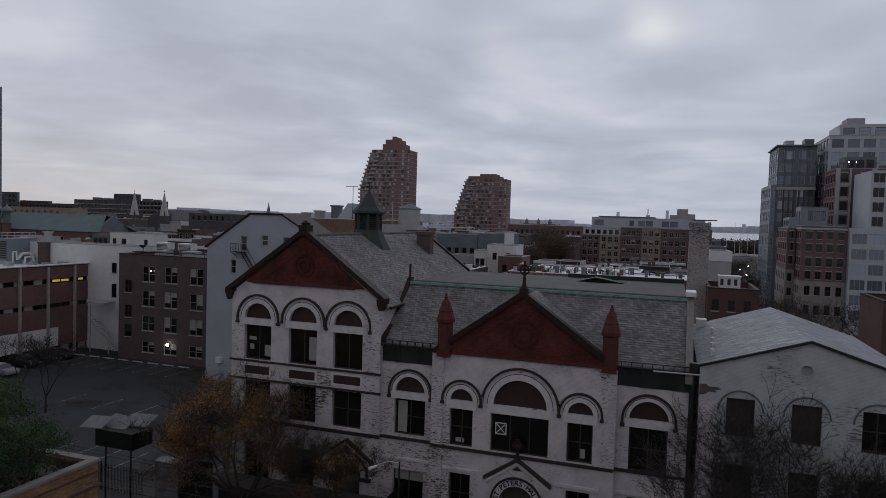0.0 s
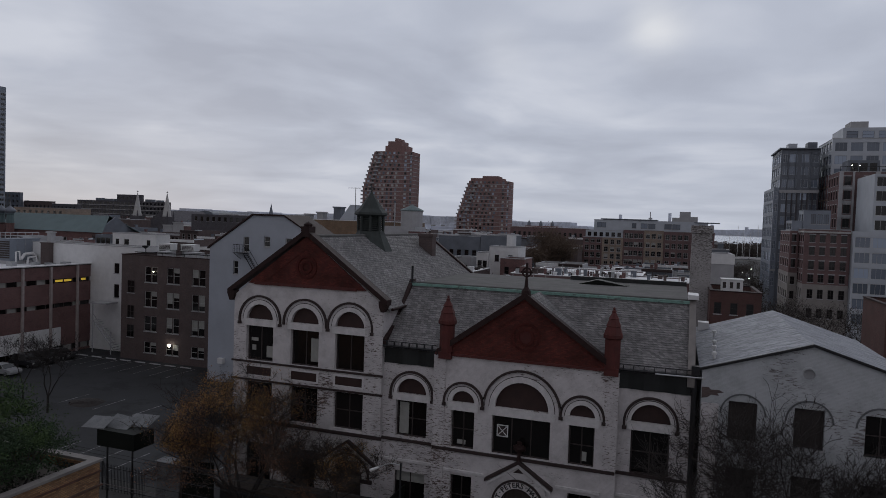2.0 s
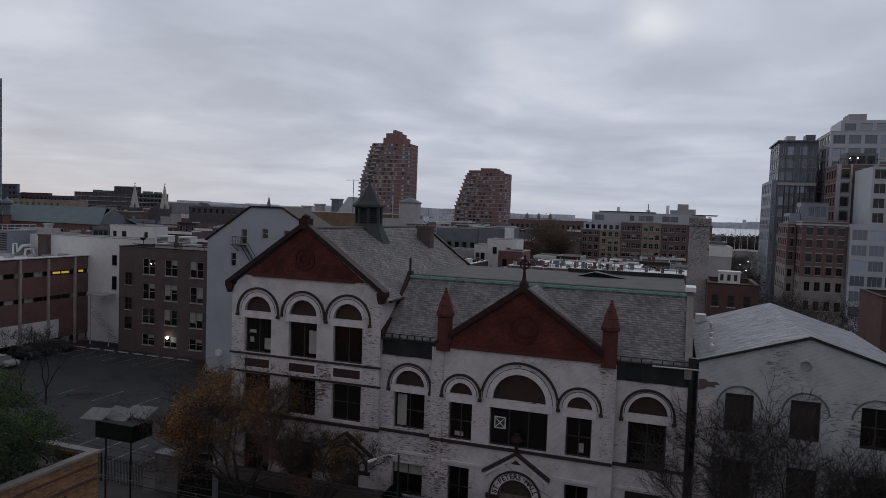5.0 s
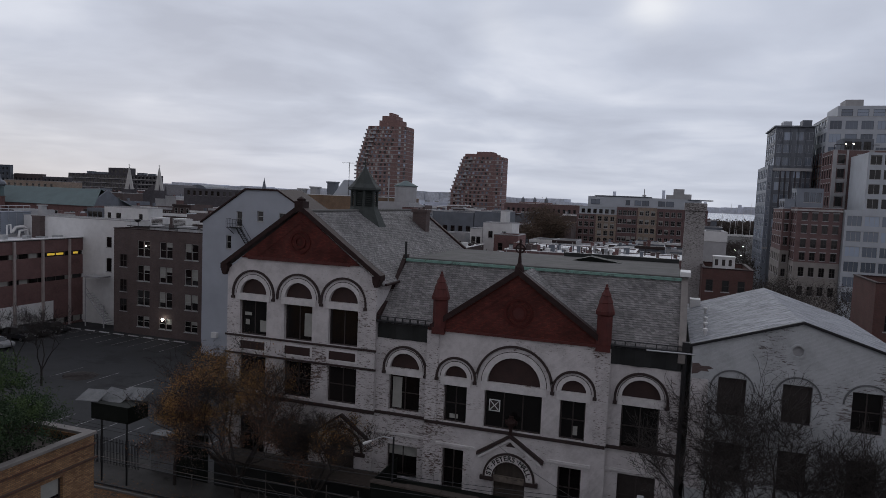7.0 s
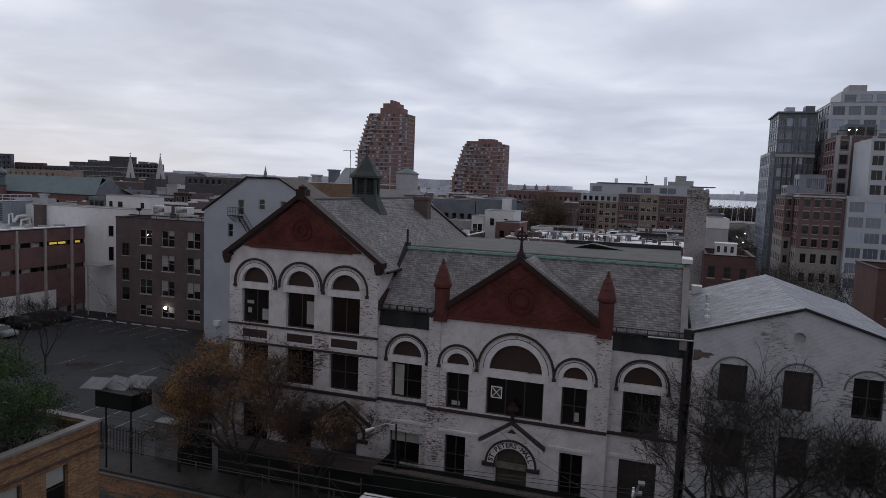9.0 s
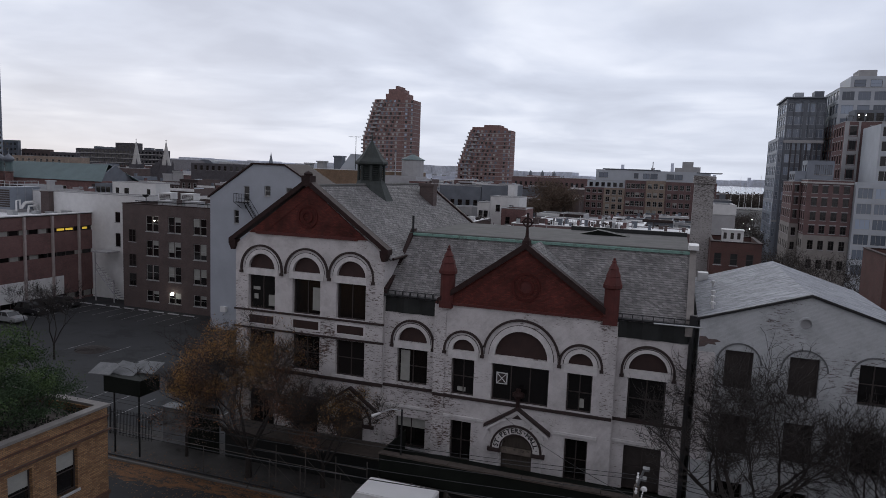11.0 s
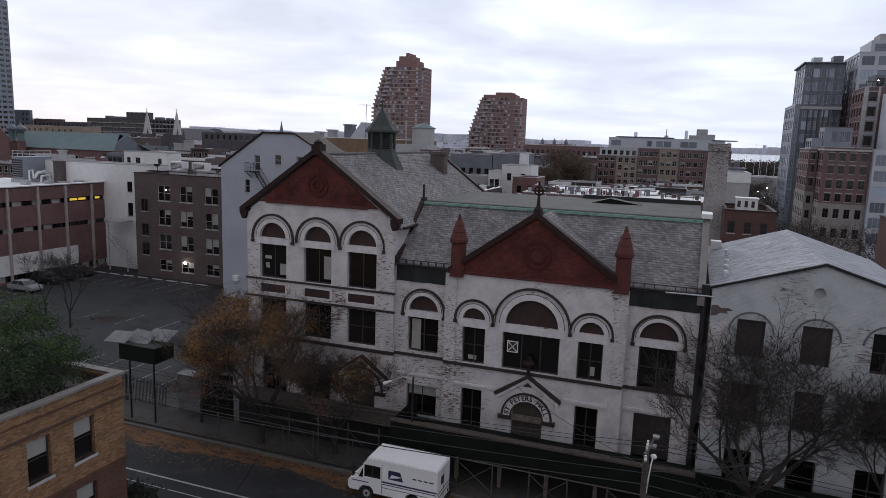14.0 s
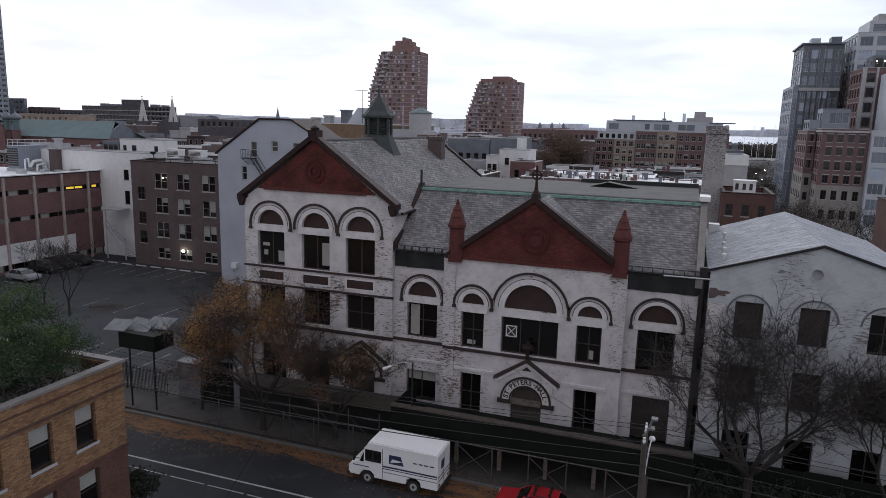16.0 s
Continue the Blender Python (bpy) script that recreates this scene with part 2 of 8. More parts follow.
def brickwork(name, c1, c2, mortar, paint=None, worn=0.55, vertical="xz", vary=0.3, patch=0.9, bw=0.22, bh=0.075, rough=0.85, msize=0.012, patchy=0.44):
    """Brick courses at true size on an upright wall; paint: a worn coat over them."""
    mt = bpy.data.materials.new(name)
    mt.use_nodes = True
    tree = mt.node_tree
    bsdf = tree.nodes["Principled BSDF"]
    co = tree.nodes.new("ShaderNodeTexCoord")
    sep = tree.nodes.new("ShaderNodeSeparateXYZ")
    link(tree, co.outputs["Object"], sep.inputs[0])
    com = tree.nodes.new("ShaderNodeCombineXYZ")
    link(tree, math_node(tree, "ADD", sep.outputs[0], sep.outputs[1]), com.inputs[0])
    link(tree, sep.outputs[2], com.inputs[1])
    br = tree.nodes.new("ShaderNodeTexBrick")
    link(tree, com.outputs[0], br.inputs["Vector"])
    br.inputs["Scale"].default_value = 1.0
    br.inputs["Brick Width"].default_value = bw
    br.inputs["Row Height"].default_value = bh
    br.inputs["Mortar Size"].default_value = msize
    br.inputs["Mortar Smooth"].default_value = 0.2
    br.inputs["Color1"].default_value = (*c1, 1)
    br.inputs["Color2"].default_value = (*c2, 1)
    br.inputs["Mortar"].default_value = (*mortar, 1)
    big = node(tree, "ShaderNodeTexNoise", Scale=0.6, Detail=6.0, Roughness=0.65)
    link(tree, co.outputs["Object"], big.inputs["Vector"])
    fine = node(tree, "ShaderNodeTexNoise", Scale=30.0, Detail=3.0)
    link(tree, co.outputs["Object"], fine.inputs["Vector"])
    shade = ramp(tree, big.outputs[0], [(0.3, (1 - vary,) * 3), (0.7, (1.0,) * 3)])
    tone = mix(tree, 1.0, br.outputs[0], shade, "MULTIPLY")
    if paint:
        st = tree.nodes.new("ShaderNodeMapping")
        st.inputs["Scale"].default_value = (2.3, 2.3, 10.5)
        link(tree, co.outputs["Object"], st.inputs[0])
        w = node(tree, "ShaderNodeTexNoise", Scale=1.3, Detail=9.0, Roughness=0.72)
        link(tree, st.outputs[0], w.inputs["Vector"])
        area = node(tree, "ShaderNodeTexNoise", Scale=0.22, Detail=3.0, Roughness=0.5)
        link(tree, co.outputs["Object"], area.inputs["Vector"])
        s = math_node(tree, "ADD", math_node(tree, "MULTIPLY", w.outputs[0], 1.0 - patchy), math_node(tree, "MULTIPLY", area.outputs[0], patchy))
        peel = ramp(tree, s, [(worn, (0, 0, 0)), (worn + 0.045, (1, 1, 1))])
        grime = node(tree, "ShaderNodeTexNoise", Scale=0.9, Detail=8.0, Roughness=0.7)
        link(tree, co.outputs["Object"], grime.inputs["Vector"])
        coat = ramp(tree, grime.outputs[0], [(0.3, tuple(c * 0.72 for c in paint)), (0.55, paint), (0.75, tuple(min(c * 1.06, 0.9) for c in paint))])
        coat = mix(tree, 0.13, coat, br.outputs[0])
        tone = mix(tree, peel, coat, tone)
    tone = mix(tree, 0.16, tone, fine.outputs[0], "OVERLAY")
    link(tree, tone, bsdf.inputs["Base Color"])
    bsdf.inputs["Roughness"].default_value = rough
    bsdf.inputs["Specular IOR Level"].default_value = 0.25
    bp = node(tree, "ShaderNodeBump", Strength=0.5, Distance=0.012)
    link(tree, math_node(tree, "ADD", math_node(tree, "SUBTRACT", 1.0, br.outputs["Fac"]), math_node(tree, "MULTIPLY", fine.outputs[0], 0.4)), bp.inputs["Height"])
    link(tree, bp.outputs[0], bsdf.inputs["Normal"])
    return mt


def glassy(name, color, rough=0.08, rnd=0.4):
    """Dark window glass before an unlit room: each pane differs a little in depth and waviness."""
    mt = bpy.data.materials.new(name)
    mt.use_nodes = True
    tree = mt.node_tree
    bsdf = tree.nodes["Principled BSDF"]
    inf = tree.nodes.new("ShaderNodeObjectInfo")
    tone = ramp(tree, inf.outputs["Random"], [(0.0, tuple(c * (1 - rnd) for c in color)), (0.7, color), (1.0, tuple(c * (1 + 2 * rnd) for c in color))])
    link(tree, tone, bsdf.inputs["Base Color"])
    bsdf.inputs["Roughness"].default_value = rough
    bsdf.inputs["IOR"].default_value = 1.5
    co = tree.nodes.new("ShaderNodeTexCoord")
    wav = node(tree, "ShaderNodeTexNoise", Scale=1.5, Detail=2.0)
    link(tree, co.outputs["Object"], wav.inputs["Vector"])
    bp = node(tree, "ShaderNodeBump", Strength=0.12, Distance=0.05)
    link(tree, wav.outputs[0], bp.inputs["Height"])
    link(tree, bp.outputs[0], bsdf.inputs["Normal"])
    return mt


def glow(name, color, strength):
    mt = bpy.data.materials.new(name)
    mt.use_nodes = True
    bsdf = mt.node_tree.nodes["Principled BSDF"]
    bsdf.inputs["Base Color"].default_value = (*color, 1)
    bsdf.inputs["Emission Color"].default_value = (*color, 1)
    bsdf.inputs["Emission Strength"].default_value = strength
    return mt


M_WHITE = brickwork("worn_white_paint_on_brick", (0.13, 0.07, 0.055), (0.09, 0.055, 0.045), (0.16, 0.14, 0.13), paint=(0.67, 0.645, 0.65), worn=0.566)
M_WHITEWORN = brickwork("heavily_worn_white_paint_on_brick", (0.13, 0.08, 0.065), (0.09, 0.06, 0.05), (0.17, 0.15, 0.14), paint=(0.64, 0.615, 0.62), worn=0.545, patchy=0.15)
M_WHITE2 = brickwork("grey_white_paint_on_brick", (0.14, 0.10, 0.09), (0.10, 0.08, 0.075), (0.2, 0.19, 0.19), paint=(0.50, 0.525, 0.545), worn=0.554)
M_TRIM = surface("painted_stone_trim", (0.60, 0.58, 0.58), 0.75, 0.18, 2.0, 25, 0.2, second=(0.22, 0.19, 0.18), spots=0.66)
M_HOOD = surface("dark_brown_moulding", (0.034, 0.021, 0.02), 0.7, 0.3, 3.0, 30, 0.2)
M_RED = brickwork("red_terracotta_brick", (0.20, 0.048, 0.038), (0.115, 0.03, 0.025), (0.09, 0.036, 0.03), vary=0.6)
M_REDTRIM = surface("red_sandstone", (0.085, 0.018, 0.015), 0.75, 0.35, 2.0, 30, 0.3)
M_ROUNDEL = surface("carved_red_stone", (0.075, 0.018, 0.015), 0.8, 0.4, 3.0, 30, 0.3, spec=0.2)
M_PIER = surface("pinkish_concrete_pier", (0.36, 0.31, 0.30), 0.85, 0.2, 1.5, 18, 0.1, spec=0.2)
M_COPING = surface("dark_brown_coping", (0.033, 0.019, 0.018), 0.6, 0.35, 2.5, 30, 0.2, spec=0.15)
M_BOARD = surface("brown_red_boarding", (0.032, 0.014, 0.012), 0.7, 0.35, 1.5, 30, 0.15)
M_SLATE = brickwork("grey_slate", (0.31, 0.298, 0.297), (0.175, 0.17, 0.17), (0.07, 0.07, 0.07), bw=0.26, bh=0.135, vary=0.42, rough=0.8, msize=0.008)
M_FLATROOF = surface("grey_roof_felt", (0.12, 0.118, 0.115), 0.85, 0.25, 0.7, 12, 0.1, spec=0.1)
M_COPPER = surface("green_copper", (0.17, 0.30, 0.26), 0.6, 0.3, 2.0, 20, 0.1, second=(0.10, 0.13, 0.12), spots=0.55)
M_METALROOF = surface("pale_metal_roof", (0.275, 0.285, 0.31), 0.7, 0.45, 1.1, 9, 0.1, second=(0.16, 0.17, 0.185), spots=0.5, stretch=(0.6, 1.5, 1.0), spec=0.25)
M_GREY = surface("grey_blue_stucco", (0.36, 0.385, 0.43), 0.85, 0.1, 0.4, 20, 0.08)
M_BROWN = brickwork("brown_brick", (0.148, 0.106, 0.098), (0.108, 0.078, 0.074), (0.13, 0.112, 0.112))
M_REDWALL = brickwork("dark_red_brick", (0.256, 0.137, 0.131), (0.198, 0.104, 0.101), (0.141, 0.104, 0.099))
M_TAN = brickwork("tan_brick", (0.40, 0.235, 0.115), (0.20, 0.10, 0.052), (0.17, 0.12, 0.085), vary=0.3)
M_TANLOW = brickwork("red_brown_brick", (0.18, 0.08, 0.055), (0.10, 0.05, 0.038), (0.10, 0.075, 0.06), vary=0.3)
M_TOWER = brickwork("tower_red_brick", (0.315, 0.188, 0.175), (0.27, 0.163, 0.152), (0.2, 0.145, 0.135), vary=0.2)
M_APT = brickwork("apartment_red_brick", (0.235, 0.142, 0.142), (0.185, 0.115, 0.115), (0.16, 0.12, 0.115))
M_APTTAN = brickwork("apartment_tan_brick", (0.42, 0.325, 0.26), (0.35, 0.27, 0.215), (0.24, 0.21, 0.18))
M_APTRED = brickwork("apartment_deep_red_brick", (0.145, 0.068, 0.063), (0.11, 0.055, 0.05), (0.12, 0.085, 0.075))
M_STONE = brickwork("rubble_stone", (0.06, 0.052, 0.05), (0.11, 0.095, 0.09), (0.16, 0.15, 0.14), paint=(0.40, 0.385, 0.38), worn=0.515, vary=0.4, patchy=0.2)
# dark brick of far buildings, raised and blued to carry the haze
M_HAZEBRICK = brickwork("dark_brick_haze_tinted", (0.115, 0.107, 0.118), (0.085, 0.08, 0.09), (0.12, 0.115, 0.125))
M_CUPOLA = surface("dark_bronze_sheet", (0.045, 0.052, 0.05), 0.7, 0.3, 2.0, 15, 0.15, spec=0.25)
M_CONC = surface("pale_concrete", (0.38, 0.38, 0.39), 0.85, 0.15, 0.8, 18, 0.1, spec=0.2)
M_DARKGREY = surface("dark_grey_panel", (0.13, 0.145, 0.17), 0.6, 0.25, 0.5, 12, 0.05)
M_BLUEGREY = surface("blue_grey_panel", (0.20, 0.225, 0.265), 0.5, 0.2, 0.4, 12, 0.05)
M_PALEPANEL = surface("pale_panel", (0.43, 0.46, 0.50), 0.6, 0.12, 0.4, 12, 0.05)
M_WHITEPAINT = surface("white_paint", (0.66, 0.66, 0.66), 0.6, 0.12, 1.0, 20, 0.05, second=(0.4, 0.39, 0.38), spots=0.68)
M_WHITEROOF = surface("white_roof_coating", (0.66, 0.67, 0.68), 0.7, 0.15, 0.6, 10, 0.05, second=(0.35, 0.35, 0.35), spots=0.6, spec=0.2)
M_ASPHALT = surface("asphalt", (0.022, 0.023, 0.025), 0.8, 0.4, 0.25, 30, 0.15, second=(0.034, 0.035, 0.037), spots=0.55, spec=0.25)
M_LOT = surface("parking_asphalt", (0.031, 0.0325, 0.035), 0.8, 0.4, 0.12, 25, 0.15, second=(0.019, 0.02, 0.022), spots=0.52, spec=0.3)
M_PAVE = surface("concrete_pavement", (0.062, 0.06, 0.058), 0.85, 0.35, 0.5, 20, 0.15, second=(0.035, 0.033, 0.031), spots=0.58, spec=0.2)
M_COPESTONE = surface("grey_coping_stone", (0.19, 0.175, 0.165), 0.85, 0.3, 1.2, 18, 0.2)
M_SCAFFOLD = surface("rusty_scaffold_pipe", (0.10, 0.09, 0.085), 0.6, 0.3, 4.0, 30, 0.1, metal=0.4)
M_KERB = surface("kerb_stone", (0.11, 0.105, 0.1), 0.85, 0.25, 1.0, 20, 0.15)
M_LEAFLITTER = surface("fallen_leaves", (0.16, 0.075, 0.027), 0.9, 0.5, 2.0, 18, 0.4, second=(0.06, 0.038, 0.022), spots=0.5)
M_DRIFT = surface("trodden_leaves", (0.125, 0.058, 0.022), 0.95, 0.55, 0.9, 14, 0.3, second=(0.03, 0.024, 0.02), spots=0.48, stretch=(0.4, 1.3, 1.0))
M_SHEET = surface("dull_metal_sheet", (0.115, 0.12, 0.125), 0.6, 0.35, 1.5, 12, 0.1)
M_HEDGE = surface("dark_hedge_leaves", (0.014, 0.019, 0.011), 0.8, 0.4, 1.5, 9, 0.0)
M_LINE = surface("road_paint", (0.30, 0.30, 0.30), 0.7, 0.2, 1.5, 20, 0.05, second=(0.1, 0.1, 0.1), spots=0.62)
M_STALL = surface("worn_stall_paint", (0.25, 0.25, 0.25), 0.8, 0.3, 1.2, 20, 0.05, second=(0.05, 0.05, 0.052), spots=0.48)
M_CITY = surface("city_ground", (0.07, 0.07, 0.07), 0.9, 0.4, 0.02, 0.4, 0.0, second=(0.1, 0.095, 0.09), spots=0.5, spec=0.1)
M_WATER = surface("river_water", (0.30, 0.33, 0.38), 0.22, 0.1, 0.01, 0.2, 0.02)
M_GLASS = glassy("dark_window_glass", (0.010, 0.009, 0.009))
# bright sky reflection is put into the base colour of these panes
M_GLASSSKY = glassy("sky_coloured_window_glass", (0.20, 0.235, 0.29), 0.06, 0.6)
M_BLIND = surface("window_blind", (0.30, 0.30, 0.28), 0.8, 0.15, 2.0, 30, 0.0)
M_FRAME = surface("dark_window_frame", (0.036, 0.027, 0.025), 0.6, 0.2, 3.0, 30, 0.05)
M_FRAMEW = surface("pale_window_frame", (0.40, 0.40, 0.39), 0.6, 0.15, 3.0, 30, 0.05)
M_DARKMETAL = surface("dark_metal", (0.03, 0.03, 0.032), 0.5, 0.25, 4.0, 40, 0.05, metal=0.6)
M_GALV = surface("galvanised_steel", (0.42, 0.43, 0.44), 0.45, 0.2, 4.0, 40, 0.05, metal=0.7)
M_GREENBOARD = surface("dark_green_hoarding", (0.0095, 0.0115, 0.0095), 0.6, 0.3, 1.0, 20, 0.05, spec=0.1)
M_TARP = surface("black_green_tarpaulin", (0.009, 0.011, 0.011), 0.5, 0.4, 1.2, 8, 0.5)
M_WOOD = surface("weathered_timber", (0.06, 0.048, 0.04), 0.85, 0.35, 3.0, 30, 0.3, stretch=(1, 1, 0.15))
M_BARK = surface("bark", (0.026, 0.021, 0.019), 0.9, 0.4, 5.0, 40, 0.5)
# lit copy of the evergreen leaves, for the upper clumps
M_EVERLIT = surface("evergreen_leaves_lit_tops", (0.06, 0.1, 0.03), 0.7, 0.4, 1.3, 9, 0.0)
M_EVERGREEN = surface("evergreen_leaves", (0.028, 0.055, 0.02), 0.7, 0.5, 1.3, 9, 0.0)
M_ORANGE = surface("autumn_leaves", (0.30, 0.165, 0.05), 0.8, 0.5, 0.9, 7, 0.0, second=(0.15, 0.07, 0.03), spots=0.55)
M_RUSTLEAF = surface("rust_leaves", (0.20, 0.088, 0.042), 0.8, 0.55, 0.9, 7, 0.0, second=(0.07, 0.04, 0.028), spots=0.5)
M_OLDTIMBER = surface("pale_old_timber", (0.15, 0.125, 0.105), 0.85, 0.35, 2.0, 25, 0.3, second=(0.06, 0.05, 0.045), spots=0.55)
M_BROWNLEAF = surface("brown_leaves", (0.085, 0.055, 0.036), 0.8, 0.5, 0.9, 7, 0.0)
M_VANWHITE = surface("van_white_paint", (0.80, 0.80, 0.80), 0.3, 0.04, 1.0, 10, 0.0)
M_CARRED = surface("red_car_paint", (0.30, 0.018, 0.024), 0.25, 0.1, 1.0, 10, 0.0)
M_CARGREY = surface("grey_car_paint", (0.30, 0.31, 0.32), 0.3, 0.1, 1.0, 10, 0.0)
M_CARDARK = surface("dark_car_paint", (0.02, 0.021, 0.024), 0.3, 0.1, 1.0, 10, 0.0)
M_RUBBER = surface("tyre_rubber", (0.02, 0.02, 0.02), 0.8, 0.2, 5.0, 40, 0.1)
M_NAVY = surface("navy_stripe", (0.02, 0.028, 0.075), 0.5, 0.1, 1.0, 10, 0.0)
M_GREENROOF = surface("green_patina_roof", (0.095, 0.14, 0.145), 0.7, 0.2, 0.3, 6, 0.05)
M_PALESTONE = surface("pale_spire_stone", (0.42, 0.41, 0.40), 0.8, 0.2, 0.6, 6, 0.05)
M_BASESTONE = surface("tan_base_stone", (0.27, 0.25, 0.235), 0.85, 0.2, 0.6, 8, 0.05, spec=0.2)
M_TANWALL = brickwork("brown_tan_brick", (0.30, 0.19, 0.12), (0.22, 0.14, 0.092), (0.2, 0.16, 0.12), vary=0.35)
M_DARKBOARD = surface("dark_window_board", (0.034, 0.027, 0.025), 0.8, 0.4, 1.2, 20, 0.1)
# distance haze is put into this base colour: pale and bluish
M_FARHAZE = surface("far_land_haze_colour", (0.58, 0.61, 0.68), 0.95, 0.35, 0.01, 0.08, 0.0, spec=0.1)
M_TREEFAR = surface("far_bare_trees", (0.045, 0.035, 0.029), 0.95, 0.4, 0.4, 4, 0.0)
M_LAMP = glow("lit_lamp", (1.0, 0.93, 0.8), 14.0)
M_YELLOWLIGHT = glow("lit_yellow_room", (0.9, 0.6, 0.07), 0.5)
M_SIGNRED = glow("red_neon", (1.0, 0.12, 0.1), 1.6)

# ================= windows and plain buildings =================
PANES = {}


def window(parent, place, w, h, recess=0.12, frame_mat=None, glass=None, bars=(1, 1), sill=True, blind=0.0, way="-y", lintel=None, frame_w=0.06):
    """A sash window set in a recess: frame > pane, blind. place: centre of the sill line on the wall face."""
    frame_mat, glass = frame_mat or M_FRAME, glass or M_GLASS
    sill_mat = M_CONC
    key = (round(w, 2), round(h, 2), recess, frame_mat.name, glass.name, bars, sill, round(blind, 2), lintel.name if lintel else "")
    near = recess >= 0.2
    if key not in PANES:
        f = frame_w
        y0, y1 = recess - 0.05, recess + 0.02
        g = Geo().prism(rect(-w / 2, w / 2, 0, h), y1 - y0, front(y0), [rect(-w / 2 + f, w / 2 - f, f, h - f)])
        nx, nz = bars
        bar_list, rest = [], g
        for i in range(1, nx):
            u = -w / 2 + w * i / nx
            bar_list.append((u - f * 0.45, u + f * 0.45, y0 + 0.01, y1, f, h - f))
        for i in range(1, nz):
            z = h * i / nz
            bar_list.append((-w / 2 + f, w / 2 - f, y0 + 0.014, y1, z - f * 0.4, z + f * 0.4))
        bar_meshes, sill_mesh = [], None
        for q in bar_list:
            if near:
                bar_meshes.append(Geo().box(*q).mesh("glazing_bar", [frame_mat]))
            else:
                g.box(*q)
        if sill:
            q = (-w / 2 - 0.08, w / 2 + 0.08, -0.07, recess, -0.11, 0.0)
            if near:
                sill_mesh = Geo().box(*q).mesh("sill", [sill_mat])
            else:
                g.box(*q, m=1)
        if lintel:
            g.box(-w / 2 - 0.1, w / 2 + 0.1, -0.025, 0.05, h, h + 0.2, m=2)
        p = Geo().box(-w / 2 + f * 0.5, w / 2 - f * 0.5, y1 - 0.03, y1 - 0.012, f * 0.5, h - f * 0.5)
        b = Geo().box(-w / 2 + f, w / 2 - f, y1 - 0.042, y1 - 0.034, h - f - blind * (h - 2 * f), h - f) if blind else None
        PANES[key] = (g.mesh("window", [frame_mat, sill_mat] + ([lintel] if lintel else [])), p.mesh("pane", [glass]), b.mesh("blind", [M_BLIND]) if b else None, bar_meshes, sill_mesh)
    fr, pn, bl, bar_meshes, sill_mesh = PANES[key]
    ob = part("window", fr, None, parent)
    ob.matrix_basis = pose(*place, 0, 0, {"-y": 0, "+x": 90, "-x": -90, "+y": 180}[way])
    part("pane", pn, None, ob)
    if bl:
        part("blind", bl, None, ob)
    for bm in bar_meshes:
        part("glazing_bar", bm, None, ob)
    if sill_mesh:
        part("sill", sill_mesh, None, ob)
    return ob


def holes_wall(geo, u0, u1, z0, z1, cols, rows, f3, depth=0.3, m=0, inset=0.13):
    """A wall face with a grid of recesses; f3(u, z, d) gives the place."""
    us = sorted({u0, u1, *[q for c in cols for q in c]})
    zs = sorted({z0, z1, *[q for r in rows for q in r]})
    colset, rowset = {c[0] for c in cols}, {r[0] for r in rows}
    for i in range(len(us) - 1):
        for j in range(len(zs) - 1):
            a, b, c, d = us[i], us[i + 1], zs[j], zs[j + 1]
            if a in colset and c in rowset:
                geo.quad(f3(a, c, inset), f3(b, c, inset), f3(b, d, inset), f3(a, d, inset), m=m)
                geo.quad(f3(a, c, 0), f3(b, c, 0), f3(b, c, inset), f3(a, c, inset), m=m)
                geo.quad(f3(a, d, 0), f3(b, d, 0), f3(b, d, inset), f3(a, d, inset), m=m)
                geo.quad(f3(a, c, 0), f3(a, d, 0), f3(a, d, inset), f3(a, c, inset), m=m)
                geo.quad(f3(b, c, 0), f3(b, d, 0), f3(b, d, inset), f3(b, c, inset), m=m)
            else:
                geo.quad(f3(a, c, 0), f3(b, c, 0), f3(b, d, 0), f3(a, d, 0), m=m)


def spread(u0, u1, n, w):
    """n windows of width w spread evenly between u0 and u1."""
    step = (u1 - u0) / n
    return [(u0 + step * (i + 0.5) - w / 2, u0 + step * (i + 0.5) + w / 2) for i in range(n)]


def floors(z0, n, storey, sill=0.9, h=1.5):
    return [(z0 + storey * i + sill, z0 + storey * i + sill + h) for i in range(n)]


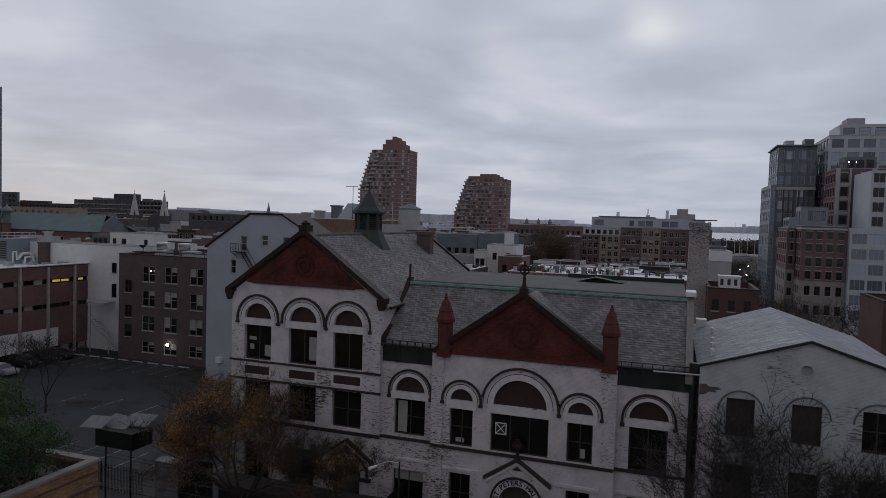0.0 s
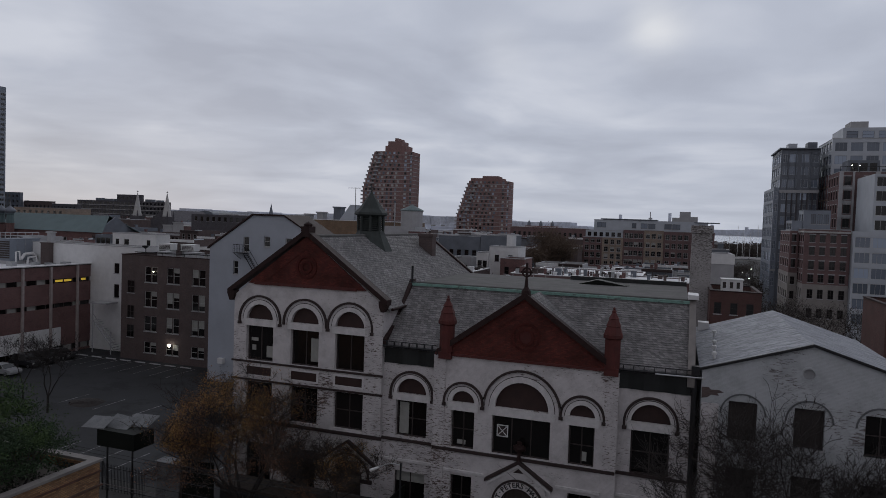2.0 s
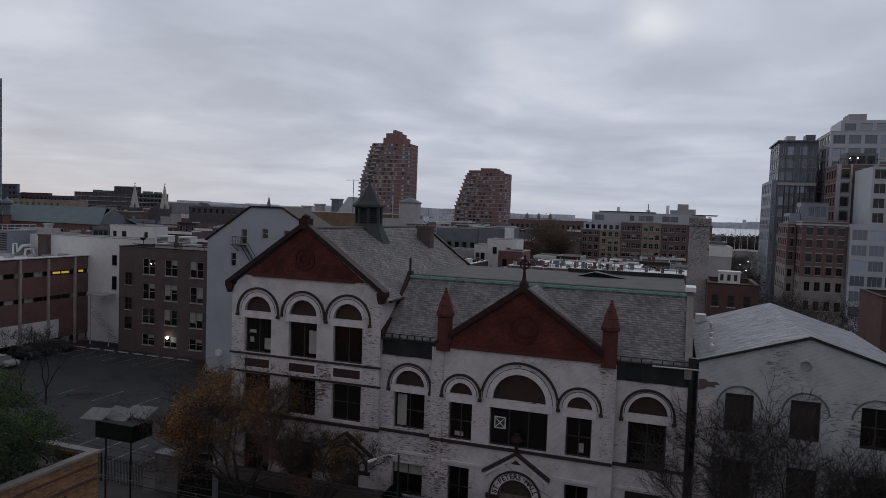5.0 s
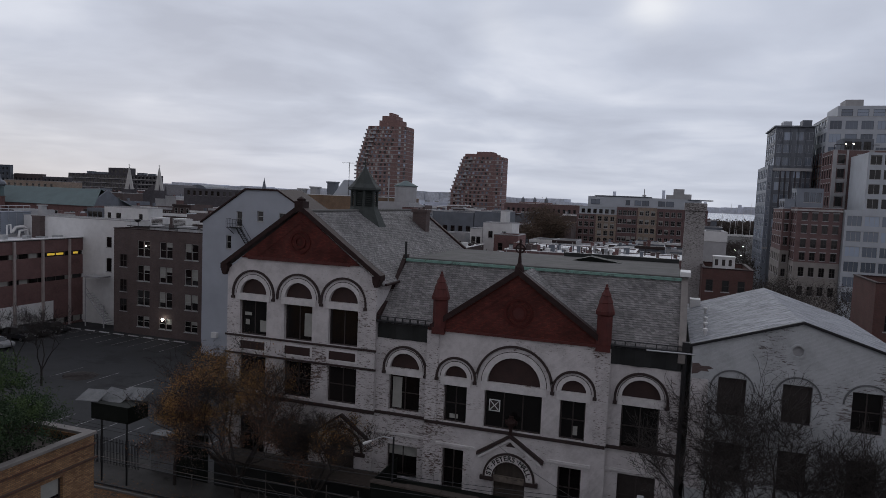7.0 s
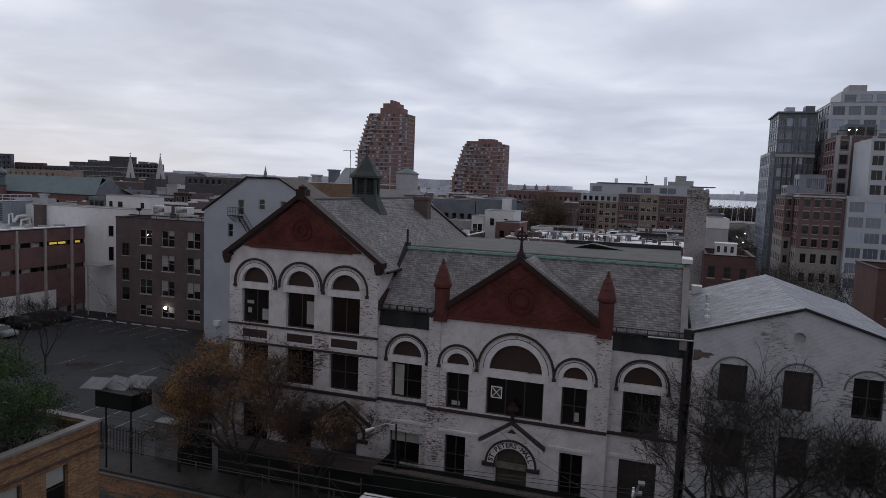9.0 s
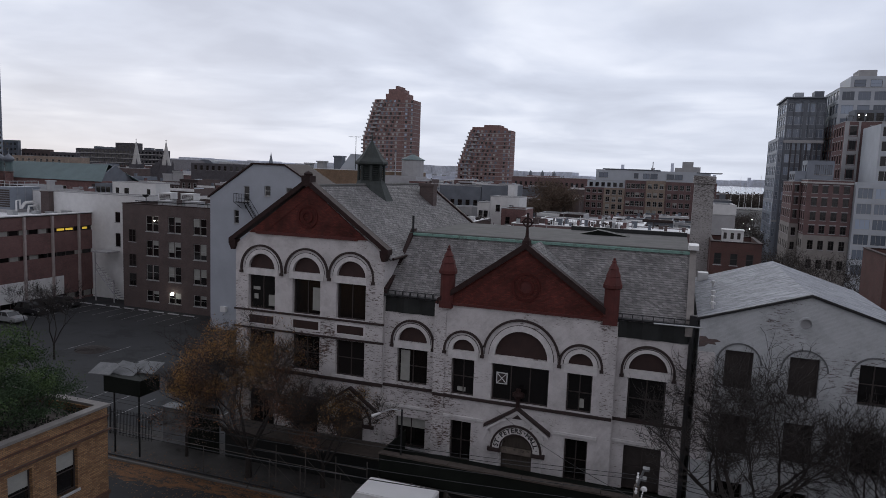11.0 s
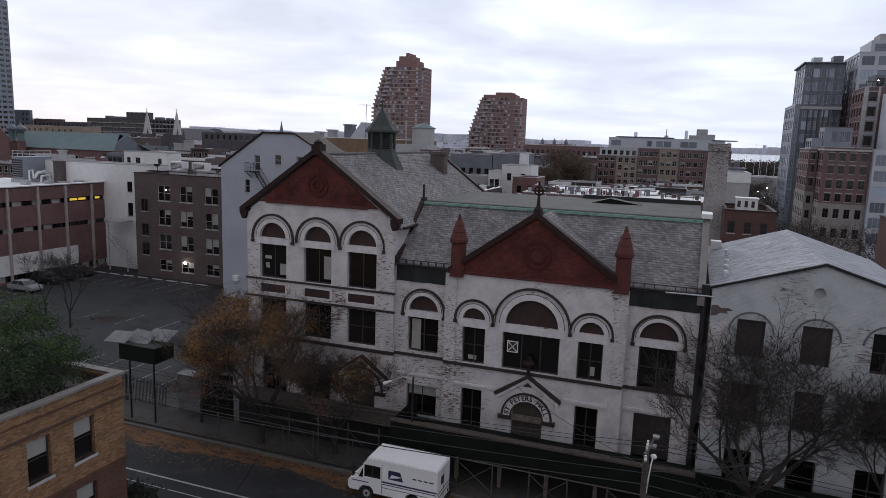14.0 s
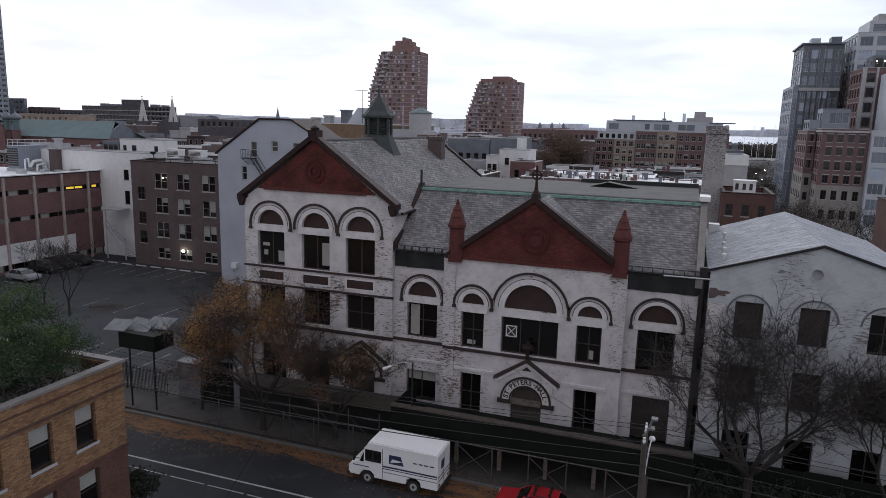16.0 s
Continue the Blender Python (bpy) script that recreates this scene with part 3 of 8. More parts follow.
def block(name, label, category, x0, x1, y0, y1, z1, wall, roof=None, faces=None, parapet=0.5, cap=None, group="", bars=(1, 2), frame_mat=None, glass=None, sill=True, z0=0.0, lintel=None, recess=0.13, blinds=0.0, parent=None):
    """A flat-roofed building: wall, roof, coping and its windows. faces: {way: (cols, rows)}."""
    ob = parent or thing(name, label, category, group=group)
    faces = faces or {}
    g = Geo()
    for way, (a, b, f3) in {"-y": (x0, x1, front(y0)), "+x": (y0, y1, side(x1, 1)), "-x": (y0, y1, side(x0, -1)), "+y": (x0, x1, lambda u, z, d: (u, y1 - d, z))}.items():
        cols, rows = faces.get(way, ([], []))
        holes_wall(g, a, b, z0, z1, cols, rows, f3, inset=recess)
        for c in cols:
            for r in rows:
                u, w, h = (c[0] + c[1]) / 2, c[1] - c[0], r[1] - r[0]
                p = {"-y": (u, y0, r[0]), "+x": (x1, u, r[0]), "-x": (x0, u, r[0]), "+y": (u, y1, r[0])}[way]
                bl = random.choice((0, 0, 0.3, 0.5, 0.7)) if random.random() < blinds else 0
                window(ob, p, w, h, recess - 0.02, frame_mat, glass, bars, sill, bl, way, lintel)
    t = 0.3
    for a, b, c, d in ((x0, x1, y0, y0 + t), (x0, x1, y1 - t, y1), (x0, x0 + t, y0 + t, y1 - t), (x1 - t, x1, y0 + t, y1 - t)):
        part("parapet", Geo().box(a + 0.004, b - 0.004, c + 0.004, d - 0.004, z1 - parapet - 0.02, z1 - 0.003), wall, ob)
    part("wall", g, wall, ob)
    part("roof", Geo().box(x0 + 0.02, x1 - 0.02, y0 + 0.02, y1 - 0.02, z1 - parapet - 0.25, z1 - parapet), roof or M_FLATROOF, ob)
    if cap:
        c = Geo()
        e = 0.06
        for a, b, p, q in ((x0 - e, x1 + e, y0 - e, y0 + t + e), (x0 - e, x1 + e, y1 - t - e, y1 + e), (x0 - e, x0 + t + e, y0 + t + e, y1 - t - e), (x1 - t - e, x1 + e, y0 + t + e, y1 - t - e)):
            c.box(a, b, p, q, z1 + 0.003, z1 + 0.12)
        part("coping", c, cap, ob)
    return ob

# ================= ground, street =================
FY = 43.0          # street face of the hall
solid("ground", Geo().box(-4500, 4500, -200, 4800, -0.6, -0.02), M_CITY, "dark paved city ground out to the horizon", "ground", "structure")
solid("road", Geo().box(-400, 400, 26.6, 37.35, -0.3, 0.0), M_ASPHALT, "dark worn asphalt street", "road", "structure")
solid("parking_lot_ground", Geo().box(-130, -31.7, 41.0, 86, -0.3, 0.02), M_LOT, "dark patched asphalt of a parking lot", "parking lot", "structure")
solid("pavement_far", Geo().box(-400, 400, 37.52, 42.9, -0.3, 0.13), M_PAVE, "stained concrete pavement along the hall", "pavement", "structure")
solid("kerb_far", Geo().box(-400, 400, 37.35, 37.52, -0.3, 0.145), M_KERB, "worn stone kerb along the street", "kerb", "structure")
solid("pavement_near", Geo().box(-400, 400, 20, 26.43, -0.3, 0.13), M_PAVE, "concrete pavement on the near side", "pavement", "structure")
solid("kerb_near", Geo().box(-400, 400, 26.43, 26.6, -0.3, 0.145), M_KERB, "worn stone kerb along the street", "kerb", "structure")
g = Geo().box(-130, 60, 32.13, 32.27, 0.0, 0.005)
x = -120.0
while x < 60:
    g.box(x, x + 2.6, 31.06, 31.14, 0.0, 0.005)
    x += 2.85
solid("road_marking", g, M_LINE, "worn white and broken lines painted on the street", "road marking", "structure")
# fallen leaves along the far kerb
g = Geo()
wave = lambda x: 1.75 + 0.45 * math.sin(x * 0.31) + 0.35 * noise.noise((x * 0.7, 3.1, 0)) + 0.2 * noise.noise((x * 2.3, 1.1, 0))
for i in range(360):
    a, b = -70 + i * 0.3, -69.7 + i * 0.3
    g.quad((a, 37.35 - wave(a), 0.004), (b, 37.35 - wave(b), 0.004), (b, 37.349, 0.012), (a, 37.349, 0.012))
solid("leaf_drift", g, M_DRIFT, "trodden band of brown leaves against the kerb", "leaves", "stuff")
g = Geo()
rl = random.Random(5)
for i in range(9500):
    x = rl.uniform(-60, 30)
    y = 37.3 - abs(rl.gauss(0, 1.1)) * (1.0 + 0.5 * math.sin(x * 0.35)) if i % 5 else 37.6 + abs(rl.gauss(0, 0.8))
    z = 0.012 if y < 37.35 else 0.142
    s, w = rl.uniform(0.03, 0.075), rl.uniform(0, 6.28)
    c, d = s * math.cos(w), s * math.sin(w)
    k = rl.uniform(0, 0.03)
    g.quad((x + c, y + d, z + k), (x - d, y + c, z), (x - c, y - d, z + k * 0.5), (x + d, y - c, z))
solid("fallen_leaves", g, M_LEAFLITTER, "brown and orange fallen leaves drifted along the kerb", "leaves", "stuff")
# stall lines of the lot
g = Geo()
for i in range(9):
    x = -63.5 - 2.7 * i
    g.box(x, x + 0.1, 72.5, 78.4, 0.02, 0.025)
for i in range(12):
    y = 52.0 + 2.7 * i
    if y < 79:
        g.box(-86.5, -81.6, y, y + 0.1, 0.02, 0.025)
for i in range(6):
    x = -38.5 - 5.4 * i
    g.box(x, x + 0.1, 57.4, 62.0, 0.02, 0.025)
for i in range(8):
    x = -36.5 - 2.7 * i
    g.box(x, x + 0.1, 44.0, 49.0, 0.02, 0.025)
solid("stall_line", g, M_STALL, "white stall lines painted on the lot", "parking lines", "structure")
stop_mesh = Geo().prism([(-0.1, 0), (0.1, 0), (0.06, 0.13), (-0.06, 0.13)], 1.8, lambda u, z, d: (d - 0.9, u, z)).mesh("wheel_stop", [M_CONC])
for i in range(8):
    o = new("wheel_stop", stop_mesh)
    o.matrix_basis = pose(-65.0 - 2.7 * i, 78.2, 0.022)
    tagged(o, "pale concrete wheel stop at the head of a stall", "wheel stop", "wheel stops")
solid("river_water", Geo().box(-900, 4500, 620, 3900, -0.02, 0.3), M_WATER, "pale grey river under the overcast sky", "water", "structure")

# ================= the hall =================
hall = thing("church_hall", "white-painted brick hall with red gables, worn paint and grey slate roofs", "building")


def moulding(cx, zs, r, w, foot):
    """A hood mould: half-ring with short stilts."""
    n = 22
    o = [(cx + r, zs - foot)] + [(cx + r * math.cos(math.pi * i / n), zs + r * math.sin(math.pi * i / n)) for i in range(n + 1)] + [(cx - r, zs - foot)]
    q = r - w
    o += [(cx - q, zs - foot)] + [(cx + q * math.cos(math.pi * i / n), zs + q * math.sin(math.pi * i / n)) for i in range(n, -1, -1)] + [(cx + q, zs - foot)]
    return o


def arched_bay(parent, cx, w, z0, z1, spring, r, hood, y0, foot, bars=(2, 2), blind=0, stops=True):
    """Window, lintel, blind lunette in a stone ring, and a dark hood mould over it."""
    win = window(parent, (cx, y0, z0), w, z1 - z0, 0.34, M_FRAME, M_GLASS, bars, False, blind, frame_w=0.09)
    part("lintel", Geo().box(cx - w / 2 - 0.25, cx + w / 2 + 0.25, y0 - 0.06, y0 + 0.3, z1, spring - 0.02), M_TRIM, parent)
    part("lunette", Geo().prism(arch(cx, r - 0.004, spring), 0.06, front(y0 + 0.24)), M_BOARD, parent, "dark red boarded half-round panel")
    part("arch_ring", Geo().prism(ring(cx, spring, r, r + (hood - r) * 0.32), 0.16, front(y0 - 0.05)).prism(ring(cx, spring, r + (hood - r) * 0.32, r + (hood - r) * 0.46), 0.1, front(y0 - 0.02)), M_TRIM, parent, "pale stone arch ring")
    # thin dark raised ring draws the shade of a groove; nothing is cut
    k = (hood - r) * 0.46
    part("arch_groove", Geo().prism(ring(cx, spring, r + k + 0.002, r + k + 0.045), 0.03, front(y0 - 0.015)), M_HOOD, parent)
    part("hood_mould", Geo().prism(moulding(cx, spring, hood, 0.15, foot), 0.24, front(y0 - 0.12)), M_HOOD, parent, "dark brown hood moulding")
    if stops:
        part("mould_stop", Geo().box(cx - hood - 0.04, cx - hood + 0.21, y0 - 0.16, y0 + 0.05, spring - foot - 0.2, spring - foot), M_HOOD, parent)
        part("mould_stop", Geo().box(cx + hood - 0.21, cx + hood + 0.04, y0 - 0.16, y0 + 0.05, spring - foot - 0.2, spring - foot), M_HOOD, parent)
    return win


def slates(parent, a, b, c, d, rows, lift=0.024):
    """Slate courses from the eave a-b to the ridge d-c: each laps the one below."""
    a, b, c, d = map(Vector, (a, b, c, d))
    n = (b - a).cross(d - a).normalized()
    if n.z < 0:
        n = -n
    up = n * lift
    for i in range(rows):
        t0, t1 = i / rows, min((i + 1.25) / rows, 1.0)
        p, q = a.lerp(d, t0), b.lerp(c, t0)
        r, s = b.lerp(c, t1), a.lerp(d, t1)
        geo = Geo().quad(tuple(p + up), tuple(q + up), tuple(r), tuple(s)).quad(tuple(p), tuple(q), tuple(q + up), tuple(p + up))
        part("slate_course", geo, M_SLATE, parent)


def roof_bed(a, b, c, d, label, name="roof"):
    """The boarded slope under the slates."""
    lo = Vector((0, 0, -0.12))
    pts = [Vector(p) - Vector((0, 0, 0.02)) for p in (a, b, c, d)]
    g = Geo().quad(*[tuple(p) for p in pts]).quad(*[tuple(p + lo) for p in pts])
    for i in range(4):
        p, q = pts[i], pts[(i + 1) % 4]
        g.quad(tuple(p), tuple(q), tuple(q + lo), tuple(p + lo))
    return part(name, g, M_SLATE, hall, label)


def slate_roof(a, b, c, d, rows, label, name="roof"):
    slates(roof_bed(a, b, c, d, label, name), a, b, c, d, rows)


def rake(geo, p, q, w, y0, y1, m=0):
    """A raking coping bar from p to q (x, z), w high, between y0 and y1."""
    (x0, z0), (x1, z1) = p, q
    geo.prism([(x0, z0 - w), (x1, z1 - w), (x1, z1), (x0, z0)], y1 - y0, front(y0), m=m)


LB = (-29.12, -25.3, -21.66)
# --- left pavilion
lw = Geo()
outline = [(-31.4, 0), (-19.1, 0), (-19.1, 16.0), (-25.28, 20.7), (-31.4, 16.0)]
hs = []
for c in LB:
    hs += [rect(c - 1.16, c + 1.16, 11.15, 13.78), arch(c, 1.14, 14.27), rect(c - 1.16, c + 1.16, 6.95, 9.6)]
hs += [rect(-30.2, -28.0, 2.1, 5.0), rect(-26.4, -24.2, 2.1, 5.0), arch(-21.5, 1.15, 3.9, 0.6)]
lw.prism(outline, 0.45, front(FY), hs)
part("wall", Geo().box(-31.4, -30.95, FY + 0.45, 67.0, 0, 16.0), M_WHITE, hall)
part("wall", Geo().box(-19.55, -19.1, FY + 0.45, 67.0, 0, 16.0), M_WHITE, hall)
part("wall", Geo().prism([(-31.4, 0), (-19.1, 0), (-19.1, 16.0), (-25.28, 20.5), (-31.4, 16.0)], 0.45, front(67.0)), M_WHITE, hall)
part("wall", lw, M_WHITE, hall, "white-painted brick wall, the paint worn")
for c in LB:
    arched_bay(hall, c, 2.32, 11.15, 13.78, 14.27, 1.14, 1.83, FY, 0.2, (2, 1), 0, c != LB[1])
    window(hall, (c, FY, 6.95), 2.32, 2.65, 0.34, M_FRAME, M_GLASS, (2, 2), False, 0, frame_w=0.09)
    pn = Geo().box(c - 1.22, c + 1.22, FY - 0.04, FY + 0.02, 10.72, 10.84).box(c - 1.22, c + 1.22, FY - 0.04, FY + 0.02, 9.98, 10.1)
    pn.box(c - 1.22, c - 1.06, FY - 0.04, FY + 0.02, 10.1, 10.72).box(c + 1.06, c + 1.22, FY - 0.04, FY + 0.02, 10.1, 10.72)
    part("panel_frame", pn, M_TRIM, hall)
    part("panel", Geo().box(c - 1.06, c + 1.06, FY - 0.015, FY + 0.02, 10.1, 10.72), M_BOARD, hall, "dark red spandrel panel")
for c in (-29.1, -25.3):
    window(hall, (c, FY, 2.1), 2.2, 2.9, 0.34, M_FRAME, M_GLASS, (2, 2), False, 0, frame_w=0.09)
part("string_course", Geo().box(-31.5, -19.0, FY - 0.1, FY, 11.0, 11.14), M_HOOD, hall, "dark thin string course")
part("string_course", Geo().box(-31.5, -19.0, FY - 0.1, FY, 9.64, 9.78), M_HOOD, hall)
part("string_course", Geo().box(-31.5, -19.0, FY - 0.12, FY, 6.55, 6.78), M_HOOD, hall)
part("pediment", Geo().prism([(-30.2, 16.98), (-20.4, 16.98), (-25.28, 20.65)], 0.12, front(FY - 0.1)), M_RED, hall, "red brick gable")
part("pediment_base", Geo().box(-29.6, -21.2, FY - 0.14, FY - 0.02, 16.9, 17.12), M_REDTRIM, hall)
rk = Geo()
rk.prism([(-29.0, 17.2), (-28.6, 17.2), (-25.28, 19.75), (-25.28, 20.05)], 0.04, front(FY - 0.13))
rk.prism([(-21.56, 17.2), (-21.96, 17.2), (-25.28, 19.75), (-25.28, 20.05)], 0.04, front(FY - 0.13))
part("pediment_moulding", rk, M_RED, hall)
rs = Geo().prism([(-25.22 + 0.85 * math.cos(a * math.pi / 14), 18.4 + 0.85 * math.sin(a * math.pi / 14)) for a in range(28)], 0.08, front(FY - 0.18), [[(-25.22 + 0.68 * math.cos(a * math.pi / 14), 18.4 + 0.68 * math.sin(a * math.pi / 14)) for a in range(28)]])
rs.prism([(-25.22 + 0.46 * math.cos(a * math.pi / 14), 18.4 + 0.46 * math.sin(a * math.pi / 14)) for a in range(28)], 0.1, front(FY - 0.2), [[(-25.22 + 0.3 * math.cos(a * math.pi / 14), 18.4 + 0.3 * math.sin(a * math.pi / 14)) for a in range(28)]])
part("roundel", rs, M_ROUNDEL, hall, "round red stone medallion")
cp = Geo()
rake(cp, (-31.85, 16.45), (-25.28, 21.15), 0.4, FY - 0.32, FY + 0.5)
rake(cp, (-25.28, 21.15), (-18.75, 16.45), 0.4, FY - 0.32, FY + 0.5)
part("coping", cp, M_COPING, hall, "dark brown raking stone coping")
part("gable_finial", Geo().box(-25.62, -24.94, FY - 0.36, FY + 0.5, 20.6, 21.35).lathe(-25.28, FY + 0.05, [(0.3, 21.35), (0.34, 21.5), (0.22, 21.6), (0.0, 21.72)], 8), M_COPING, hall)
for x in (-31.9, -19.45):
    part("kneeler", Geo().prism([(x + 0.06, 16.35), (x + 0.66, 16.35), (x + 0.62, 15.95), (x + 0.45, 15.6), (x + 0.25, 15.6), (x + 0.1, 15.95)], 0.6, front(FY - 0.3)), M_COPING, hall)
slate_roof((-18.8, FY + 0.3, 15.75), (-18.8, 67.3, 15.75), (-25.28, 67.3, 20.62), (-25.28, FY + 0.3, 20.62), 42, "grey slate pitched roof")
slate_roof((-31.75, 67.3, 15.75), (-31.75, FY + 0.3, 15.75), (-25.28, FY + 0.3, 20.62), (-25.28, 67.3, 20.62), 42, "grey slate pitched roof")
part("ridge_tile", Geo().tube((-25.28, FY + 0.4, 20.62), (-25.28, 67.3, 20.62), 0.13), M_FLATROOF, hall)
part("gutter", Geo().tube((-18.7, FY + 0.6, 15.72), (-18.7, 67.1, 15.72), 0.1), M_COPING, hall)

# --- links and central pavilion
FR = FY + 0.35
cw = Geo()
hs = [rect(-18.1, -15.8, 6.95, 9.5), arch(-16.95, 1.1, 9.98), rect(-18.1, -15.8, 2.3, 4.5)]
part("wall", Geo().prism(rect(-19.1, -15.1, 0, 13.2), 0.45, front(FR), hs), M_WHITEWORN, hall, "white-painted brick wall, the paint worn")
hs = [rect(-2.2, 0.1, 6.7, 9.5), arch(-1.05, 1.18, 10.0), rect(-2.2, 0.1, 2.1, 5.05)]
part("wall", Geo().prism(rect(-3.1, 1.3, 0, 13.2), 0.45, front(FR), hs), M_WHITE, hall, "white-painted brick wall, the paint worn")
hs = [rect(-11.03, -7.17, 6.82, 9.4), arch(-9.1, 1.78, 9.95)]
for c in (-13.07, -5.18):
    hs += [rect(c - 0.81, c + 0.81, 6.82, 9.4), arch(c, 0.8, 9.95), rect(c - 0.75, c + 0.75, 2.15, 5.0)]
hs += [arch(-9.1, 1.07, 3.62, 0.5)]
cw.prism(rect(-15.1, -3.1, 0, 13.2), 0.45, front(FY - 0.05), hs)
for a, b, c, d, e in ((-15.1, -14.7, FY + 0.4, FY + 1.2, 13.2), (-3.5, -3.1, FY + 0.4, FY + 1.2, 13.2), (0.85, 1.3, FR + 0.45, 62, 13.2), (-19.1, 0.85, 61.6, 62, 17.0)):
    part("wall", Geo().box(a, b, c, d, 0, e), M_WHITE, hall)
part("wall", cw, M_WHITE, hall, "white-painted brick wall, the paint worn")
arched_bay(hall, -16.95, 2.3, 6.95, 9.5, 9.98, 1.1, 1.64, FR, 0.25)
arched_bay(hall, -1.05, 2.3, 6.7, 9.5, 10.0, 1.18, 1.66, FR, 0.3)
arched_bay(hall, -9.1, 3.86, 6.82, 9.4, 9.95, 1.78, 2.62, FY - 0.05, -0.55, (3, 1), 0, False)
for c in (-13.07, -5.18):
    arched_bay(hall, c, 1.62, 6.82, 9.4, 9.95, 0.8, 1.43, FY - 0.05, 0.1, (2, 2))
    window(hall, (c, FY - 0.05, 2.15), 1.5, 2.85, 0.34, M_FRAME, M_GLASS, (2, 2), True, 0, frame_w=0.09)
window(hall, (-16.95, FR, 2.3), 2.3, 2.2, 0.34, M_FRAME, M_GLASS, (2, 1), True, 0.35, frame_w=0.09)
window(hall, (-1.05, FR, 2.1), 2.3, 2.95, 0.34, M_FRAME, M_DARKBOARD, (2, 2), True, 0, frame_w=0.09)
for a, b, y in ((-19.1, -15.15, FR), (-15.15, -3.05, FY - 0.05), (-3.05, 1.3, FR)):
    part("string_course", Geo().box(a, b, y - 0.12, y, 6.6, 6.8), M_HOOD, hall)
for a, b in ((-15.2, -14.35), (-3.85, -3.0)):
    part("pilaster", Geo().box(a, b, FY - 0.14, FY - 0.05, 6.82, 13.04), M_WHITEWORN, hall)
    part("pilaster", Geo().box(a, b, FY - 0.14, FY - 0.05, 0.2, 6.58), M_WHITE, hall)
part("pilaster", Geo().box(0.4, 1.28, FR - 0.1, FR, 0.2, 12.0), M_WHITEWORN, hall)
for z0, z1 in ((0.2, 6.5), (6.82, 9.6), (9.82, 10.96), (11.18, 15.4)):
    part("pilaster", Geo().box(-20.45, -19.08, FY - 0.07, FY - 0.004, z0, z1), M_WHITEWORN, hall, "pier with flaking white paint")
for a, b, y in ((-19.1, -15.2, FR), (-14.3, -11.5, FY - 0.05), (-6.7, -3.9, FY - 0.05), (-3.0, 0.38, FR)):
    part("ledge", Geo().box(a, b, y - 0.09, y - 0.003, 5.2, 5.38), M_TRIM, hall, "chipped white ledge")
# red gable of the central pavilion
part("pediment", Geo().prism([(-15.0, 13.12), (-3.2, 13.12), (-9.1, 17.35)], 0.4, front(FY - 0.12)), M_RED, hall, "red brick gable")
part("pediment_base", Geo().box(-15.15, -3.05, FY - 0.2, FY + 0.1, 13.05, 13.22), M_REDTRIM, hall)
rk = Geo()
rk.prism([(-13.6, 13.45), (-13.2, 13.45), (-9.1, 16.4), (-9.1, 16.7)], 0.04, front(FY - 0.155))
rk.prism([(-4.6, 13.45), (-5.0, 13.45), (-9.1, 16.4), (-9.1, 16.7)], 0.04, front(FY - 0.155))
part("pediment_moulding", rk, M_RED, hall)
rs = Geo()
for r0, r1, y in ((0.8, 0.96, FY - 0.2), (0.4, 0.56, FY - 0.24)):
    rs.prism([(-8.98 + r1 * math.cos(a * math.pi / 14), 14.75 + r1 * math.sin(a * math.pi / 14)) for a in range(28)], 0.09, front(y), [[(-8.98 + r0 * math.cos(a * math.pi / 14), 14.75 + r0 * math.sin(a * math.pi / 14)) for a in range(28)]])
part("roundel", rs, M_ROUNDEL, hall, "round red stone medallion")
part("roundel_opening", Geo().prism([(-8.98 + 0.4 * math.cos(a * math.pi / 14), 14.75 + 0.4 * math.sin(a * math.pi / 14)) for a in range(28)], 0.03, front(FY - 0.15)), M_REDTRIM, hall)
cp = Geo()
rake(cp, (-15.0, 13.45), (-9.1, 17.65), 0.42, FY - 0.34, FY + 0.35)
rake(cp, (-9.1, 17.65), (-3.2, 13.45), 0.42, FY - 0.34, FY + 0.35)
part("coping", cp, M_COPING, hall, "dark brown raking stone coping")
cr = Geo().lathe(-9.1, FY, [(0.34, 17.35), (0.3, 17.75), (0.13, 18.0), (0.09, 18.5), (0.0, 18.52)], 8)
cr.box(-9.17, -9.03, FY - 0.06, FY + 0.06, 18.45, 19.55).box(-9.5, -8.7, FY - 0.055, FY + 0.055, 18.88, 19.02)
cr.prism([(-9.1 + 0.33 * math.cos(a * math.pi / 8), 18.95 + 0.33 * math.sin(a * math.pi / 8)) for a in range(16)], 0.09, front(FY - 0.045), [[(-9.1 + 0.23 * math.cos(a * math.pi / 8), 18.95 + 0.23 * math.sin(a * math.pi / 8)) for a in range(16)]])
part("cross_finial", cr, M_COPING, hall, "dark stone ringed cross")
for x in (-14.38, -3.5):
    pi = Geo().box(x - 0.44, x + 0.44, FY - 0.42, FY + 0.46, 12.85, 13.3).lathe(x, FY, [(0.5, 13.3), (0.5, 15.1), (0.62, 15.2), (0.62, 15.42)], 8, turn=math.pi / 8)
    pi.lathe(x, FY, [(0.6, 15.4), (0.44, 15.9), (0.48, 15.93), (0.3, 16.35), (0.34, 16.38), (0.13, 16.75), (0.15, 16.85), (0.07, 16.92), (0.09, 17.02), (0.0, 17.1)], 8, turn=math.pi / 8)
    part("pinnacle", pi, M_REDTRIM, hall, "red sandstone pinnacle with a stepped cap")
